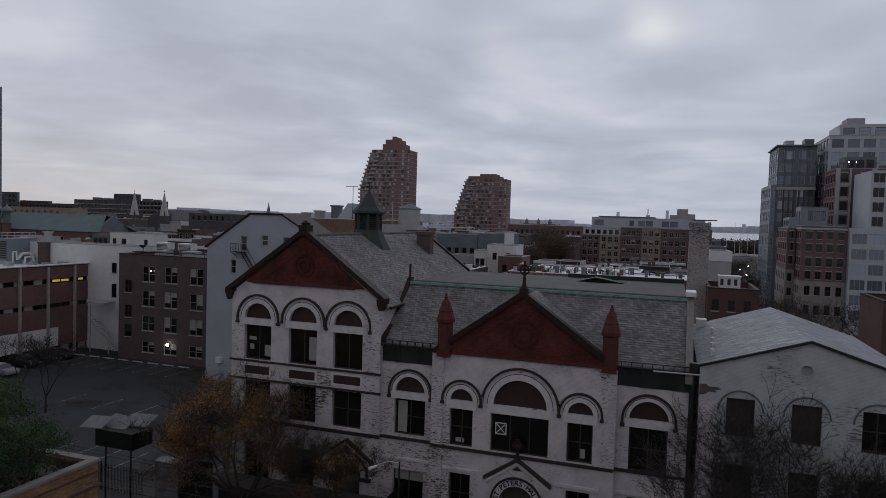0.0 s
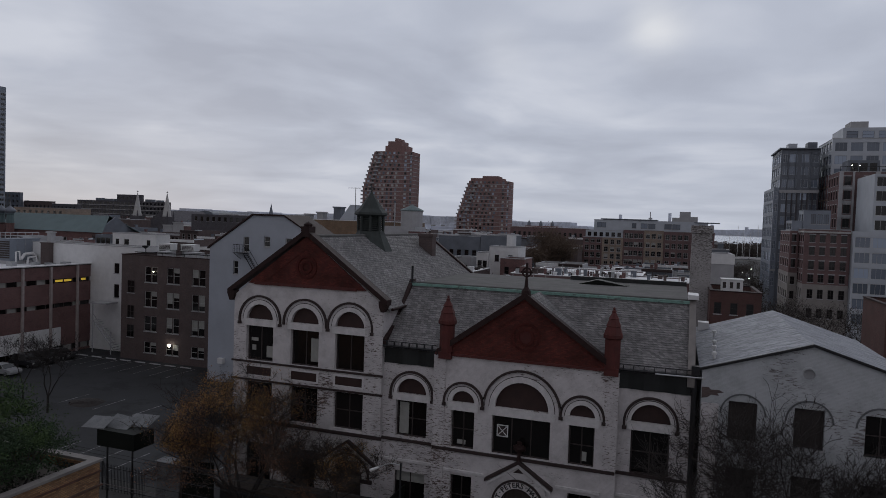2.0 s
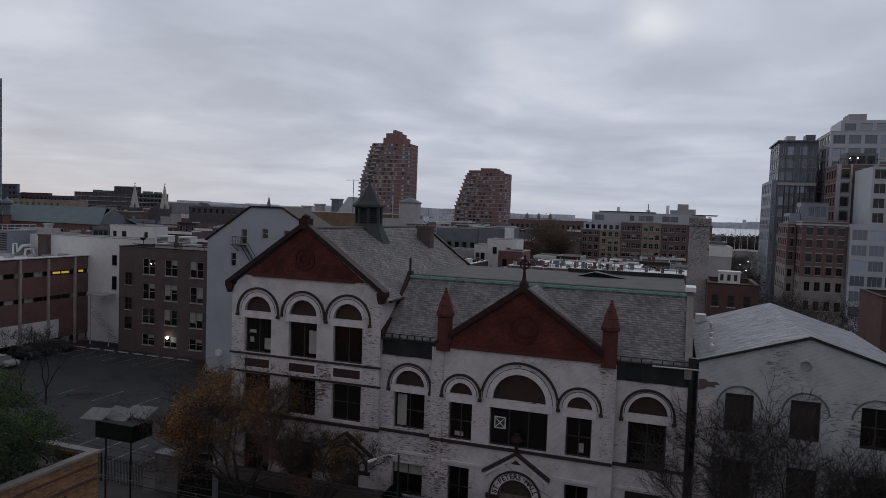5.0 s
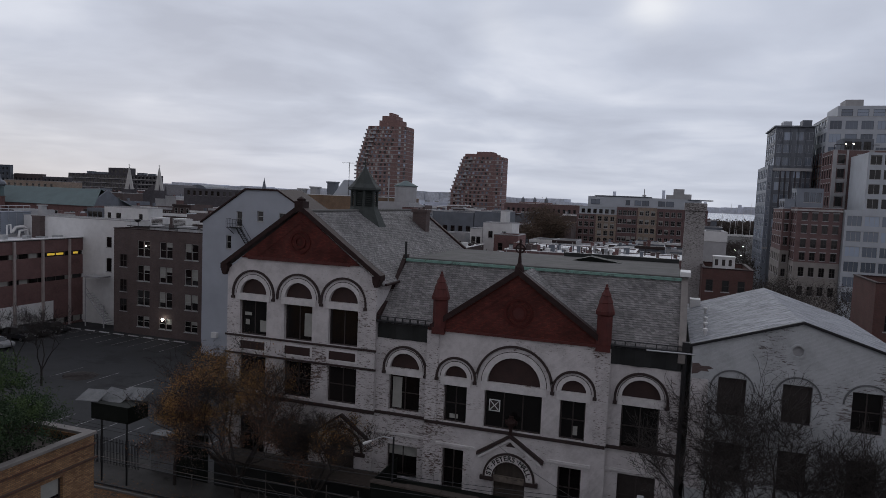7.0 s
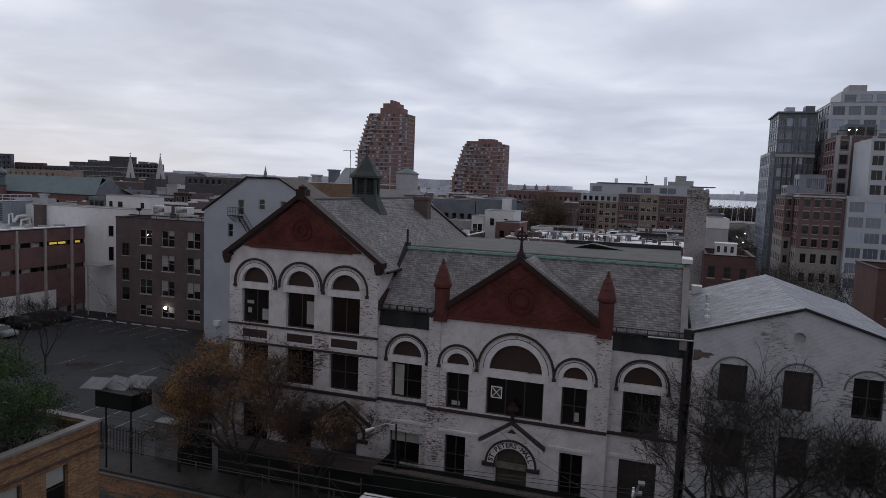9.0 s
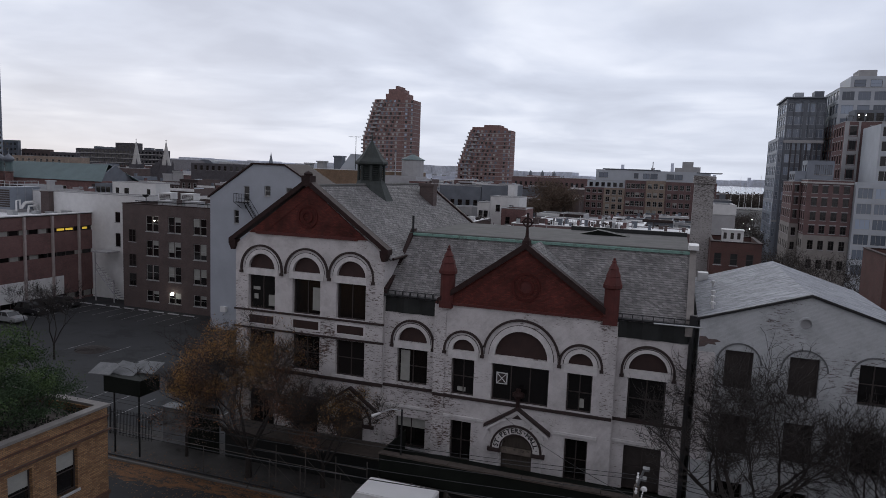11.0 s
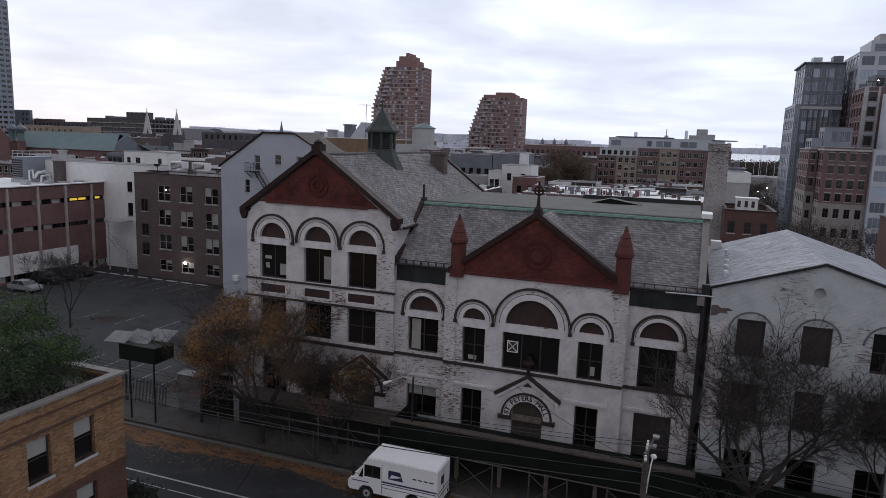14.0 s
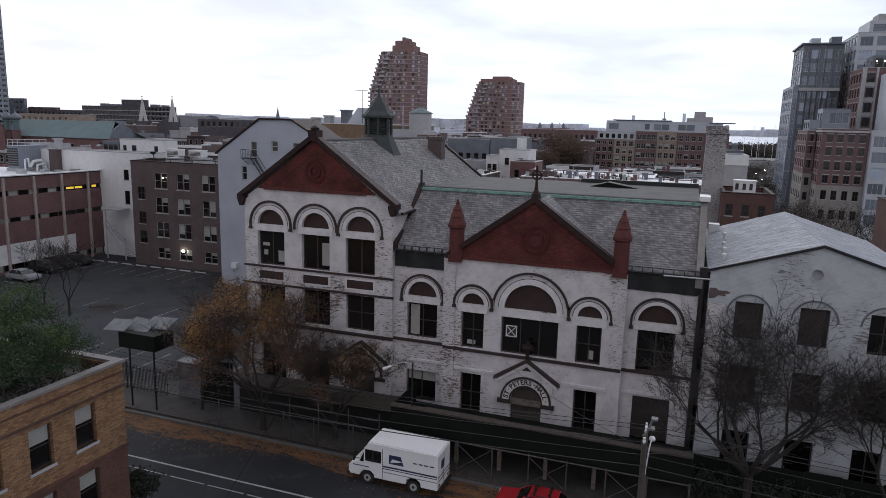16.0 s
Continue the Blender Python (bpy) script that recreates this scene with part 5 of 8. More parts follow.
# --- long red brick building at the side of the lot
RX = -87.66
rb = thing("long_brick_building", "long low red brick building with white piers and ribbon windows", "building")
g = Geo()
rows = [(0.35, 1.25), (7.1, 7.75), (10.75, 11.45)]
for z0, z1 in ((0, 0.35), (1.25, 7.1), (7.75, 10.75), (11.45, 13.3)):
    part("spandrel", Geo().box(RX - 0.35, RX, 40, 85.2, z0, z1), M_REDWALL, rb, "dark red brick spandrel")
for q in ((-112, RX - 0.35, 84.8, 85.2), (-112, -111.6, 40, 84.8), (-111.6, RX - 0.35, 40, 40.4)):
    part("wall", Geo().box(*q, 0, 13.3), M_REDWALL, rb)
part("room_back", Geo().box(RX - 1.6, RX - 1.5, 40.5, 84.7, 0.2, 13.0), M_FRAME, rb)
part("plinth_band", Geo().box(RX - 0.3, RX + 0.03, 40, 77.6, 1.25, 4.1), M_WHITEPAINT, rb, "pale grey rendered base band")
part("roof", Geo().box(-111.7, RX - 0.3, 40.3, 84.9, 12.6, 12.9), M_WHITEROOF, rb)
part("roof_fascia", Geo().box(RX - 0.5, RX + 0.25, 39.8, 85.4, 13.45, 13.6), M_WHITEPAINT, rb, "white roof edge")
# dark strip put in as the shadow below the white roof edge
part("fascia_shade_strip", Geo().box(RX - 0.4, RX + 0.12, 39.9, 85.3, 13.3, 13.45), M_FRAME, rb)
for y in (57.0, 61.8, 66.45, 71.1, 75.7, 80.4):
    part("pier", Geo().box(RX, RX + 0.32, y - 0.15, y + 0.15, 0, 13.3), M_PIER, rb, "pale concrete pier")
for k, (z0, z1) in enumerate(rows):
    y = 41.0
    while y < 84.5:
        lit = k == 2 and 75.9 < y < 82.5
        part("ribbon_pane", Geo().box(RX - 0.28, RX - 0.2, y, y + 1.42, z0, z1), M_GLASS if lit or int(y * 3 + k) % 3 else M_BLIND, rb)
        if lit and (y < 79.6 or y > 80.9):
            part("lit_strip", Geo().box(RX - 0.19, RX - 0.16, y + 0.06, y + (1.34 if y < 79.6 else 0.9), z0 + 0.2, z0 + 0.52), M_YELLOWLIGHT, rb, "yellow lit strip light")
        part("mullion", Geo().box(RX - 0.3, RX - 0.12, y + 1.42, y + 1.55, z0, z1), M_FRAME, rb)
        y += 1.55
part("roof_plant", Geo().box(-102.4, -100.0, 79.0, 84.3, 13.4, 16.85).box(-102.5, -99.9, 78.9, 84.4, 16.85, 16.97), M_BLUEGREY, rb, "blue-grey cooling plant")
part("plant_base", Geo().box(-102.6, -99.8, 78.8, 84.5, 12.9, 13.4), M_CONC, rb)
for k in range(8):
    part("louvre", Geo().box(-102.3, -100.1, 78.88, 78.98, 13.8 + 0.36 * k, 14.02 + 0.36 * k), M_FRAME, rb)
for k in range(3):
    part("panel_seam", Geo().box(-99.998, -99.97, 80.3 + 1.33 * k, 80.34 + 1.33 * k, 13.4, 16.8), M_GALV, rb)
part("roof_rail", Geo().sweep([(-102.3, 79.1, 17.9), (-100.1, 79.1, 17.9), (-100.1, 84.2, 17.9)], 0.05).sweep([(-102.3, 79.1, 17.45), (-100.1, 79.1, 17.45), (-100.1, 84.2, 17.45)], 0.04), M_GALV, rb)
for x, y in ((-102.3, 79.1), (-101.2, 79.1), (-100.1, 79.1), (-100.1, 80.4), (-100.1, 81.7), (-100.1, 83.0), (-100.1, 84.2)):
    part("rail_post", Geo().tube((x, y, 16.95), (x, y, 17.9), 0.05, seg=5), M_GALV, rb)
part("stair_house", Geo().box(-97.2, -95.5, 82.1, 84.75, 12.9, 16.3).box(-97.3, -95.4, 82.0, 84.78, 16.3, 16.45), M_BROWN, rb, "brown brick stair house")
part("vent_shaft", Geo().box(-96.8, -96.0, 82.9, 83.8, 16.45, 18.0).box(-96.95, -95.85, 82.75, 83.95, 18.0, 18.2), M_CONC, rb)
for pts, r in (([(-98.6, 78.9, 12.9), (-98.6, 78.9, 14.9), (-98.6, 79.5, 15.0), (-98.6, 79.6, 13.6)], 0.14),
               ([(-98.8, 79.9, 13.7), (-98.8, 80.6, 14.5), (-98.8, 81.8, 14.6), (-98.8, 82.6, 14.1), (-98.8, 82.8, 12.9)], 0.27),
               ([(-98.0, 80.4, 12.9), (-98.0, 80.6, 14.0), (-98.0, 81.9, 14.1), (-98.0, 82.2, 12.9)], 0.2),
               ([(-97.6, 82.9, 12.9), (-97.6, 83.3, 14.3), (-97.6, 84.2, 14.3), (-97.6, 84.4, 12.9)], 0.14),
               ([(-94.2, 84.0, 12.9), (-94.4, 84.3, 16.4), (-94.4, 84.5, 16.4), (-94.3, 84.9, 12.9)], 0.05),
               ([(-93.2, 83.8, 12.9), (-93.4, 84.1, 16.2), (-93.4, 84.3, 16.2), (-93.3, 84.8, 12.9)], 0.05)):
    part("duct_pipe", Geo().sweep([Vector(p) for p in pts], r), M_WHITEPAINT, rb, "white roof duct pipe")
for x, y, w, h in ((-95.2, 79.5, 0.5, 0.5), (-93.6, 80.8, 0.8, 0.4), (-92.4, 82.6, 0.7, 0.55), (-91.2, 83.6, 0.9, 0.35), (-96.5, 76.5, 0.6, 0.6)):
    part("roof_vent", Geo().box(x - w, x + w, y - 0.4, y + 0.4, 12.9, 12.9 + h).box(x - w - 0.05, x + w + 0.05, y - 0.45, y + 0.45, 12.9 + h, 12.96 + h), M_GALV, rb)

# --- near tan brick building
NX, NY, NZ = -24.0, 23.27, 10.9
nb = thing("tan_brick_building", "near tan and red brick building with a roof garden", "building")
hs, wins = [], []
for yc in (21.06, 18.86, 16.6, 14.3):
    for z0, z1 in ((7.6, 9.45), (4.5, 6.35), (1.2, 3.2)):
        hs.append((yc - 0.54, yc + 0.54, z0, z1))
        wins.append((yc, z0, z1))
for z0, z1, mt, nm in ((6.78, NZ - 0.12, M_TAN, "tan brick upper wall"), (0, 6.6, M_TANLOW, "red-brown brick lower wall")):
    g = Geo()
    g.prism(rect(8, NY, z0, z1), 0.4, side(NX, 1), [rect(*h) for h in hs if z0 < h[2] < z1])
    for q in ((NX - 14, NX - 0.4, NY - 0.4, NY), (NX - 14, NX - 13.6, 8, NY - 0.4), (NX - 13.6, NX - 0.4, 8, 8.4)):
        part("wall", Geo().box(*q, z0, z1), mt, nb)
    part("wall", g, mt, nb, nm)
part("string_course", Geo().box(NX - 14.05, NX + 0.06, 7.9, NY + 0.06, 6.6, 6.78), M_TANLOW, nb)
part("string_course", Geo().box(NX - 0.02, NX + 0.09, 7.9, NY + 0.09, 9.66, 9.74), M_TANLOW, nb)
part("string_course", Geo().box(NX - 0.02, NX + 0.05, 7.9, NY + 0.05, 10.3, 10.38), M_TANLOW, nb)
part("coping", Geo().box(NX - 0.34, NX + 0.08, 7.9, NY + 0.08, NZ - 0.12, NZ).box(NX - 14, NX - 0.34, NY - 0.34, NY + 0.08, NZ - 0.12, NZ), M_COPESTONE, nb, "grey stone parapet coping")
part("roof", Geo().box(NX - 13.8, NX - 0.4, 8.2, NY - 0.4, 9.9, 10.1), M_FLATROOF, nb)
for yc, z0, z1 in wins:
    window(nb, (NX, yc, z0), 1.08, z1 - z0, 0.22, M_FRAME, M_GLASS, (1, 2), True, 0.42 if z0 > 4 else 0.3, "+x", None, 0.06)

# ================= the farther city =================


def stepped_tower(label, x0, x1, y0, depth, ztop, storey, steps, pent):
    """A brick tower whose one flank climbs in balcony steps; steps: floors from the top that each step in."""
    tw = thing("apartment_tower", label, "tower")
    n = round(ztop / storey)
    storey = ztop / n
    g = Geo()
    # panes in the pale frame colour stand in for lit rooms
    panes = [Geo().box(-0.75, 0.75, -0.06, 0.1, 0, 1.45).mesh("window", [mt]) for mt in (M_GLASS, M_GLASSSKY, M_FRAMEW)]
    pick = lambda: rnd.choices(panes, (0.35, 0.4, 0.25))[0]
    rnd = random.Random(int(ztop))
    xr = x0 + (x1 - x0) * 0.22
    for k in range(n):
        z = k * storey
        g = Geo()
        back = n - 1 - k
        xl = x0 + max(0, steps - back) * (xr - x0) / steps if back < steps else x0
        c = 5.5
        pts = [(xl, y0 + 3.0), (xl + 2.5, y0), (x1 - c, y0), (x1 - 1.6, y0 + 2.2), (x1, y0 + c), (x1, y0 + depth), (xl, y0 + depth)]
        for i in range(len(pts)):
            (a, b), (p, q) = pts[i], pts[(i + 1) % len(pts)]
            g.quad((a, b, z), (p, q, z), (p, q, z + storey), (a, b, z + storey))
        g.quad(*[(a, b, z + storey) for a, b in pts])
        part("storey_wall", g, M_TOWER, tw)
        out = [(a + (0.25 if a > (x0 + x1) / 2 else -0.25), b - 0.25) for a, b in pts[:6]]
        bands = Geo()
        for i in range(5):
            (a, b), (p, q) = out[i], out[i + 1]
            bands.quad((a, b, z), (p, q, z), (p, q, z + 0.32), (a, b, z + 0.32))
            bands.quad((a, b, z + 0.32), (p, q, z + 0.32), pts[i + 1] + (z + 0.32,), pts[i] + (z + 0.32,))
        part("floor_band", bands, M_CONC, tw)
        bal = Geo()
        bal.box(xl - 1.7, xl + 0.2, y0 + 3.2, y0 + 7.5, z, z + 0.2).box(xl - 1.7, xl - 1.6, y0 + 3.2, y0 + 7.5, z + 0.2, z + 1.1).box(xl - 1.6, xl, y0 + 3.2, y0 + 3.3, z + 0.2, z + 1.1)
        part("balcony", bal, M_CONC, tw)
        bal = Geo()
        bal.box(xl + 5.2, xl + 8.6, y0 - 1.2, y0, z, z + 0.2).box(xl + 5.2, xl + 8.6, y0 - 1.2, y0 - 1.1, z + 0.2, z + 1.0)
        part("balcony", bal, M_CONC, tw)
        if z > 9:
            for u in range(int((x1 - c - xl - 3) / 3.1)):
                o = part("window", pick(), None, tw)
                o.matrix_basis = pose(xl + 3.8 + u * 3.1, y0, z + 0.85)
            o = part("window", pick(), None, tw)
            o.matrix_basis = pose(x1 - 0.75, y0 + 3.9, z + 0.85, 0, 0, 64)
            o = part("window", pick(), None, tw)
            o.matrix_basis = pose(x1 - c + 1.9, y0 + 1.1, z + 0.85, 0, 0, 30)
    for a, b, za, zb in pent:
        part("penthouse", Geo().box(a, b, y0 + 3, y0 + depth - 3, za, zb), M_TOWER, tw)
    return tw


stepped_tower("tall stepped red brick apartment tower with pale floor bands", -206, -170.5, 420, 18, 68, 2.72, 9, [(-190, -175, 68, 72), (-188, -178, 72, 75), (-183, -181, 75, 77)])
stepped_tower("lower stepped red brick apartment tower with pale floor bands", -157, -118, 480, 18, 53, 2.72, 9, [(-147, -123, 53, 55), (-138, -126, 55, 56.6)])

lt = block("residential_tower", "very tall grey concrete residential tower", "tower", -417, -399, 300, 312, 96, M_BLUEGREY, faces={"-y": (spread(-416, -400, 5, 1.9), floors(6, 28, 3.1)), "+x": (spread(300.3, 311.7, 3, 2.6), floors(6, 28, 3.1))}, bars=(2, 1), sill=False, frame_mat=M_CONC)
block("", "", "", -445, -417.2, 302, 312, 106, M_BLUEGREY, faces={"-y": (spread(-444, -418, 7, 1.9), floors(6, 31, 3.1))}, bars=(2, 1), sill=False, frame_mat=M_CONC, parent=lt)
part("corner_column", Geo().box(-407.5, -406.5, 299.4, 300, 0, 96), M_CONC, lt)

# --- apartment row in the middle distance
ap = block("apartment_block", "grey-topped apartment block with tan and red brick bays", "apartments", -31.9, -25.25, 245, 262, 18.4, M_APT, faces={"-y": (spread(-31.6, -25.5, 3, 1.4), floors(2.6, 6, 2.65, 0.8, 1.7))}, cap=M_CONC, bars=(2, 2), frame_mat=M_FRAMEW, blinds=0.3)
for a, b, mt, n, top in ((-25.2, -18.15, M_APTTAN, 3, 18.4), (-18.1, -11.1, M_APT, 4, 21.3), (-11.05, -4.7, M_APTTAN, 3, 21.4), (-4.65, 4.0, M_APT, 4, 21.2), (4.05, 11.6, M_APT, 4, 21.3)):
    block("", "", "", a, b, 244.4 if mt is M_APTTAN else 244.8, 262, top, mt, faces={"-y": (spread(a + 0.3, b - 0.3, n, 1.35), floors(2.6, 6, (top - 3.2) / 6, 0.85, 1.7))}, cap=M_CONC, bars=(2, 2), frame_mat=M_FRAMEW, blinds=0.3, parent=ap)
block("", "", "", -31.3, -18.3, 246.5, 260, 20.9, M_PALEPANEL, z0=17.0, faces={"-y": (spread(-31.0, -18.6, 6, 1.2), [(18.8, 20.3)])}, parent=ap, bars=(2, 1), glass=M_GLASS, cap=M_CONC)
block("", "", "", -28.6, 9.5, 247.5, 260, 24.8, M_PALEPANEL, z0=17.0, faces={"-y": ([(-27.6, -24.4), (-15.5, -14.0), (-12.5, -10.2), (-10, -7.6), (-4.6, -2.2), (-2, 0.6), (4.2, 6.2), (6.6, 9)], [(22.0, 23.8)])}, parent=ap, bars=(2, 1), glass=M_GLASSSKY)
part("roof_edge", Geo().box(-26.3, -7, 247.2, 260.2, 24.9, 25.2).box(5, 13.2, 247.2, 260.2, 24.5, 24.8), M_DARKGREY, ap)
part("stair_head", Geo().box(0.2, 3.8, 250, 255, 24.8, 28.3).box(-2.2, 0.2, 250, 255, 24.8, 26.2).box(3.8, 6.2, 250, 255, 24.8, 26.6), M_CONC, ap)
part("aerial", Geo().tube((-9.5, 250, 25), (-9.5, 250, 28), 0.15).tube((-10.1, 250, 25.6), (-8.8, 250, 25.6), 0.3), M_CONC, ap)
block("apartment_block", "lower tan brick apartment house", "apartments", -43, -32.2, 240, 262, 14.8, M_APTTAN, faces={"-y": (spread(-42.6, -33.6, 4, 1.4), floors(2.4, 4, 3.0, 0.9, 1.6))}, cap=M_CONC, bars=(2, 2), frame_mat=M_FRAMEW)

# --- high-rises by the water
def bay_grid(ob, a, b, y, rows, n, pier, mat, depth=0.22):
    """Upright piers between the bays of a street face."""
    for i in range(n + 1):
        x = a + (b - a) * i / n
        part("pier", Geo().box(x - pier / 2, x + pier / 2, y - depth, y - 0.004, rows[0], rows[1]), mat, ob)


hr = block("glass_tower", "dark glass and grey panel apartment tower with a pale floor band", "tower", 23.07, 31.6, 185, 201.8, 42.6, M_DARKGREY, faces={"-y": ([(23.5, 24.5), (24.9, 26.7), (27.6, 29.2), (29.6, 31.3)], floors(11.5, 10, 3.05, 0.5, 2.0)), "-x": (spread(185.4, 201.4, 4, 3.0), floors(11.5, 10, 3.05, 0.5, 2.1))}, bars=(2, 1), glass=M_GLASSSKY, sill=False, frame_mat=M_PALEPANEL)
block("", "", "", 21.85, 23.03, 185.3, 205.5, 33.3, M_BLUEGREY, faces={"-y": ([(22.1, 22.8)], floors(8.5, 8, 3.05, 0.5, 2.0)), "-x": (spread(185.8, 205.2, 6, 2.6), floors(8.5, 8, 3.05, 0.4, 2.3))}, bars=(2, 2), glass=M_GLASSSKY, sill=False, frame_mat=M_PALEPANEL, parent=hr)
part("floor_band", Geo().box(22.95, 31.6, 184.7, 184.99, 32.0, 32.7), M_CONC, hr)
part("floor_band", Geo().box(22.95, 31.6, 184.75, 184.99, 22.7, 23.1), M_DARKGREY, hr)
part("cornice", Geo().box(22.6, 31.6, 184.4, 202, 42.62, 42.95), M_DARKGREY, hr, "dark overhanging roof edge")
part("floor_band", Geo().box(21.75, 23.03, 185.05, 185.28, 12.6, 13.1), M_CONC, hr)
bay_grid(hr, 24.7, 31.4, 185, (13.2, 31.9), 6, 0.28, M_HAZEBRICK)
bay_grid(hr, 24.72, 31.4, 185, (33.0, 42.3), 4, 0.18, M_DARKGREY)
part("roof_plant", Geo().box(25.2, 27.2, 190, 194, 42.9, 44.6), M_PALEPANEL, hr)
part("roof_plant", Geo().box(29.4, 31.5, 189, 193, 42.9, 44.8), M_DARKGREY, hr)
h2 = block("pale_tower", "pale blue-grey apartment tower over pinkish brick storeys", "tower", 33.31, 60, 181, 198, 44.6, M_PALEPANEL, faces={"-y": (spread(33.5, 59.5, 8, 2.5), floors(20, 8, 3.05, 0.4, 2.0)), "-x": (spread(181.3, 197.8, 5, 2.3), floors(11, 11, 3.05, 0.5, 2.1))}, bars=(3, 1), glass=M_GLASSSKY, sill=False, frame_mat=M_BLUEGREY, cap=M_CONC)
part("brick_facing", Geo().box(33.18, 33.305, 181, 181.5, 8, 36.4), M_APT, h2)
for i in range(5):
    y = 181.3 + 3.3 * i + 2.78
    part("brick_facing", Geo().box(33.18, 33.305, y, y + 1.1, 8, 36.4), M_APT, h2, "pinkish brick pier")
for k in range(8):
    part("floor_band", Geo().box(33.2, 33.3, 181, 198, 11.9 + 3.05 * k, 12.3 + 3.05 * k), M_APTTAN, h2)
block("", "", "", 35.9, 60, 184, 196, 47.6, M_PALEPANEL, z0=44.4, parent=h2, faces={"-y": (spread(36.2, 59.5, 7, 2.4), [(45.2, 46.8)])}, glass=M_GLASSSKY, sill=False)
part("roof_plant", Geo().box(38.2, 42, 188, 194, 47, 49.6), M_CONC, h2)
h3 = block("brick_tower", "pinkish brick apartment tower with pale corner piers and rooftop rails", "tower", 32.06, 62, 165, 176.5, 35.6, M_APT, faces={"-y": ([(33.0, 34.3), (36.6, 38.4), (40.2, 42.0), (44, 45.8), (48, 49.8)], floors(8, 9, 3.02, 0.6, 1.9)), "-x": (spread(165.9, 176.3, 4, 1.3), floors(8, 9, 3.02, 0.6, 1.9))}, bars=(2, 1), glass=M_GLASS, sill=True, cap=M_CONC, lintel=M_CONC)
for a, b in ((32.0, 32.75), (34.5, 34.9), (38.7, 39.6), (42.4, 43.4)):
    part("pier", Geo().box(a, b, 164.7, 164.99, 0, 35.6), M_CONC, h3, "pale corner pier")
for k in range(9):
    part("sill_band", Geo().box(32.75, 34.5, 164.85, 164.99, 7.7 + 3.02 * k, 8.35 + 3.02 * k), M_CONC, h3)
for i in range(7):
    part("rail", Geo().tube((32.2 + i * 1.2, 165.3, 35.6), (32.2 + i * 1.2, 165.3, 36.8), 0.06, seg=5).tube((32.2 + i * 1.2, 165.3, 36.8), (33.4 + i * 1.2, 165.3, 36.8), 0.06, seg=5), M_DARKMETAL, h3)
block("terrace_house", "dark grey rooftop terrace house with glass doors", "roof house", 34.0, 40.0, 167.5, 173, 38.3, M_DARKGREY, z0=35.3, faces={"-y": (spread(34.3, 39.7, 3, 1.4), [(35.8, 37.7)])}, parapet=0.1, bars=(2, 1))
for x in (34.2, 35.6):
    lb = thing("roof_lamp", "lit lamp on the tower roof", "lamp", x, 164.6, 36.9)
    part("bulb", Geo().lathe(0, 0, [(0.0, -0.13), (0.15, 0.0), (0.0, 0.13)], 8), M_LAMP, lb)
    part("stem", Geo().tube((0, 0.1, -1.3), (0, 0.1, -0.1), 0.05), M_DARKMETAL, lb)
BROWS = [(12.6, 14.15), (15.15, 16.8), (18.0, 19.55), (20.5, 21.95)]
br = block("brick_apartments", "red brick apartment house with stone lintels over a pale base", "apartments", 23.69, 31.66, 150, 160.1, 23.0, M_APT, z0=12.2, faces={"-y": ([(c - 0.5, c + 0.5) for c in (25.05, 26.85, 28.7, 30.55)], BROWS), "-x": (spread(150.4, 159.8, 4, 1.1), BROWS)}, cap=M_CONC, bars=(2, 2), lintel=M_CONC)
block("", "", "", 23.6, 31.7, 149.9, 160.1, 12.2, M_BASESTONE, faces={"-y": ([(c - 0.5, c + 0.5) for c in (25.05, 26.85, 28.7, 30.55)], [(5.6, 7.4), (9.4, 11.2)]), "-x": (spread(150.4, 159.8, 4, 1.1), [(5.6, 7.4), (9.4, 11.2)])}, parent=br, bars=(2, 2), parapet=0.1)
part("cornice", Geo().box(23.4, 31.8, 149.7, 160.1, 22.35, 22.7), M_PALESTONE, br, "pale stone cornice")
part("corner_pier", Geo().box(23.62, 24.3, 149.88, 149.99, 12.2, 22.3), M_APT, br)
b2 = block("brick_apartments", "red brick apartment house set back behind a corner", "apartments", 21.91, 23.55, 156, 170, 22.6, M_APT, z0=14.0, faces={"-y": ([(22.3, 23.1)], BROWS[1:]), "-x": (spread(156.4, 169.6, 5, 1.1), BROWS[1:])}, cap=M_CONC, bars=(2, 2), lintel=M_CONC)
block("", "", "", 21.85, 23.55, 155.9, 170, 14.0, M_BASESTONE, faces={"-y": ([(22.3, 23.1)], [(8.6, 10.2), (11.6, 13.2)]), "-x": (spread(156.4, 169.6, 5, 1.1), [(8.6, 10.2), (11.6, 13.2)])}, parent=b2, bars=(2, 2), parapet=0.1)
block("penthouse_block", "grey panel rooftop block with a small terrace", "building", 24.5, 29.5, 158, 164, 27.0, M_BLUEGREY, z0=22.4, faces={"-y": (spread(25.8, 29.3, 3, 0.9), [(24.2, 26.2)]), "-x": (spread(158.2, 163.8, 2, 1.5), [(24.2, 26.2)])}, bars=(2, 1), glass=M_GLASSSKY, cap=M_DARKGREY)
block("roof_terrace_house", "low grey roof terrace house with a glazed side", "roof house", 22.4, 24.4, 158, 166, 24.8, M_BLUEGREY, z0=22.4, faces={"-x": (spread(158.2, 165.8, 3, 1.7), [(23.0, 24.4)])}, bars=(2, 1), glass=M_GLASSSKY)
block("pale_apartments", "pale blue-grey apartment house with wide windows", "apartments", 31.75, 50, 148.5, 163, 22.9, M_PALEPANEL, faces={"-y": (spread(31.9, 49.5, 6, 2.55), floors(4.6, 6, 2.95, 0.45, 2.0))}, bars=(3, 1), glass=M_GLASSSKY, sill=False, frame_mat=M_FRAMEW)
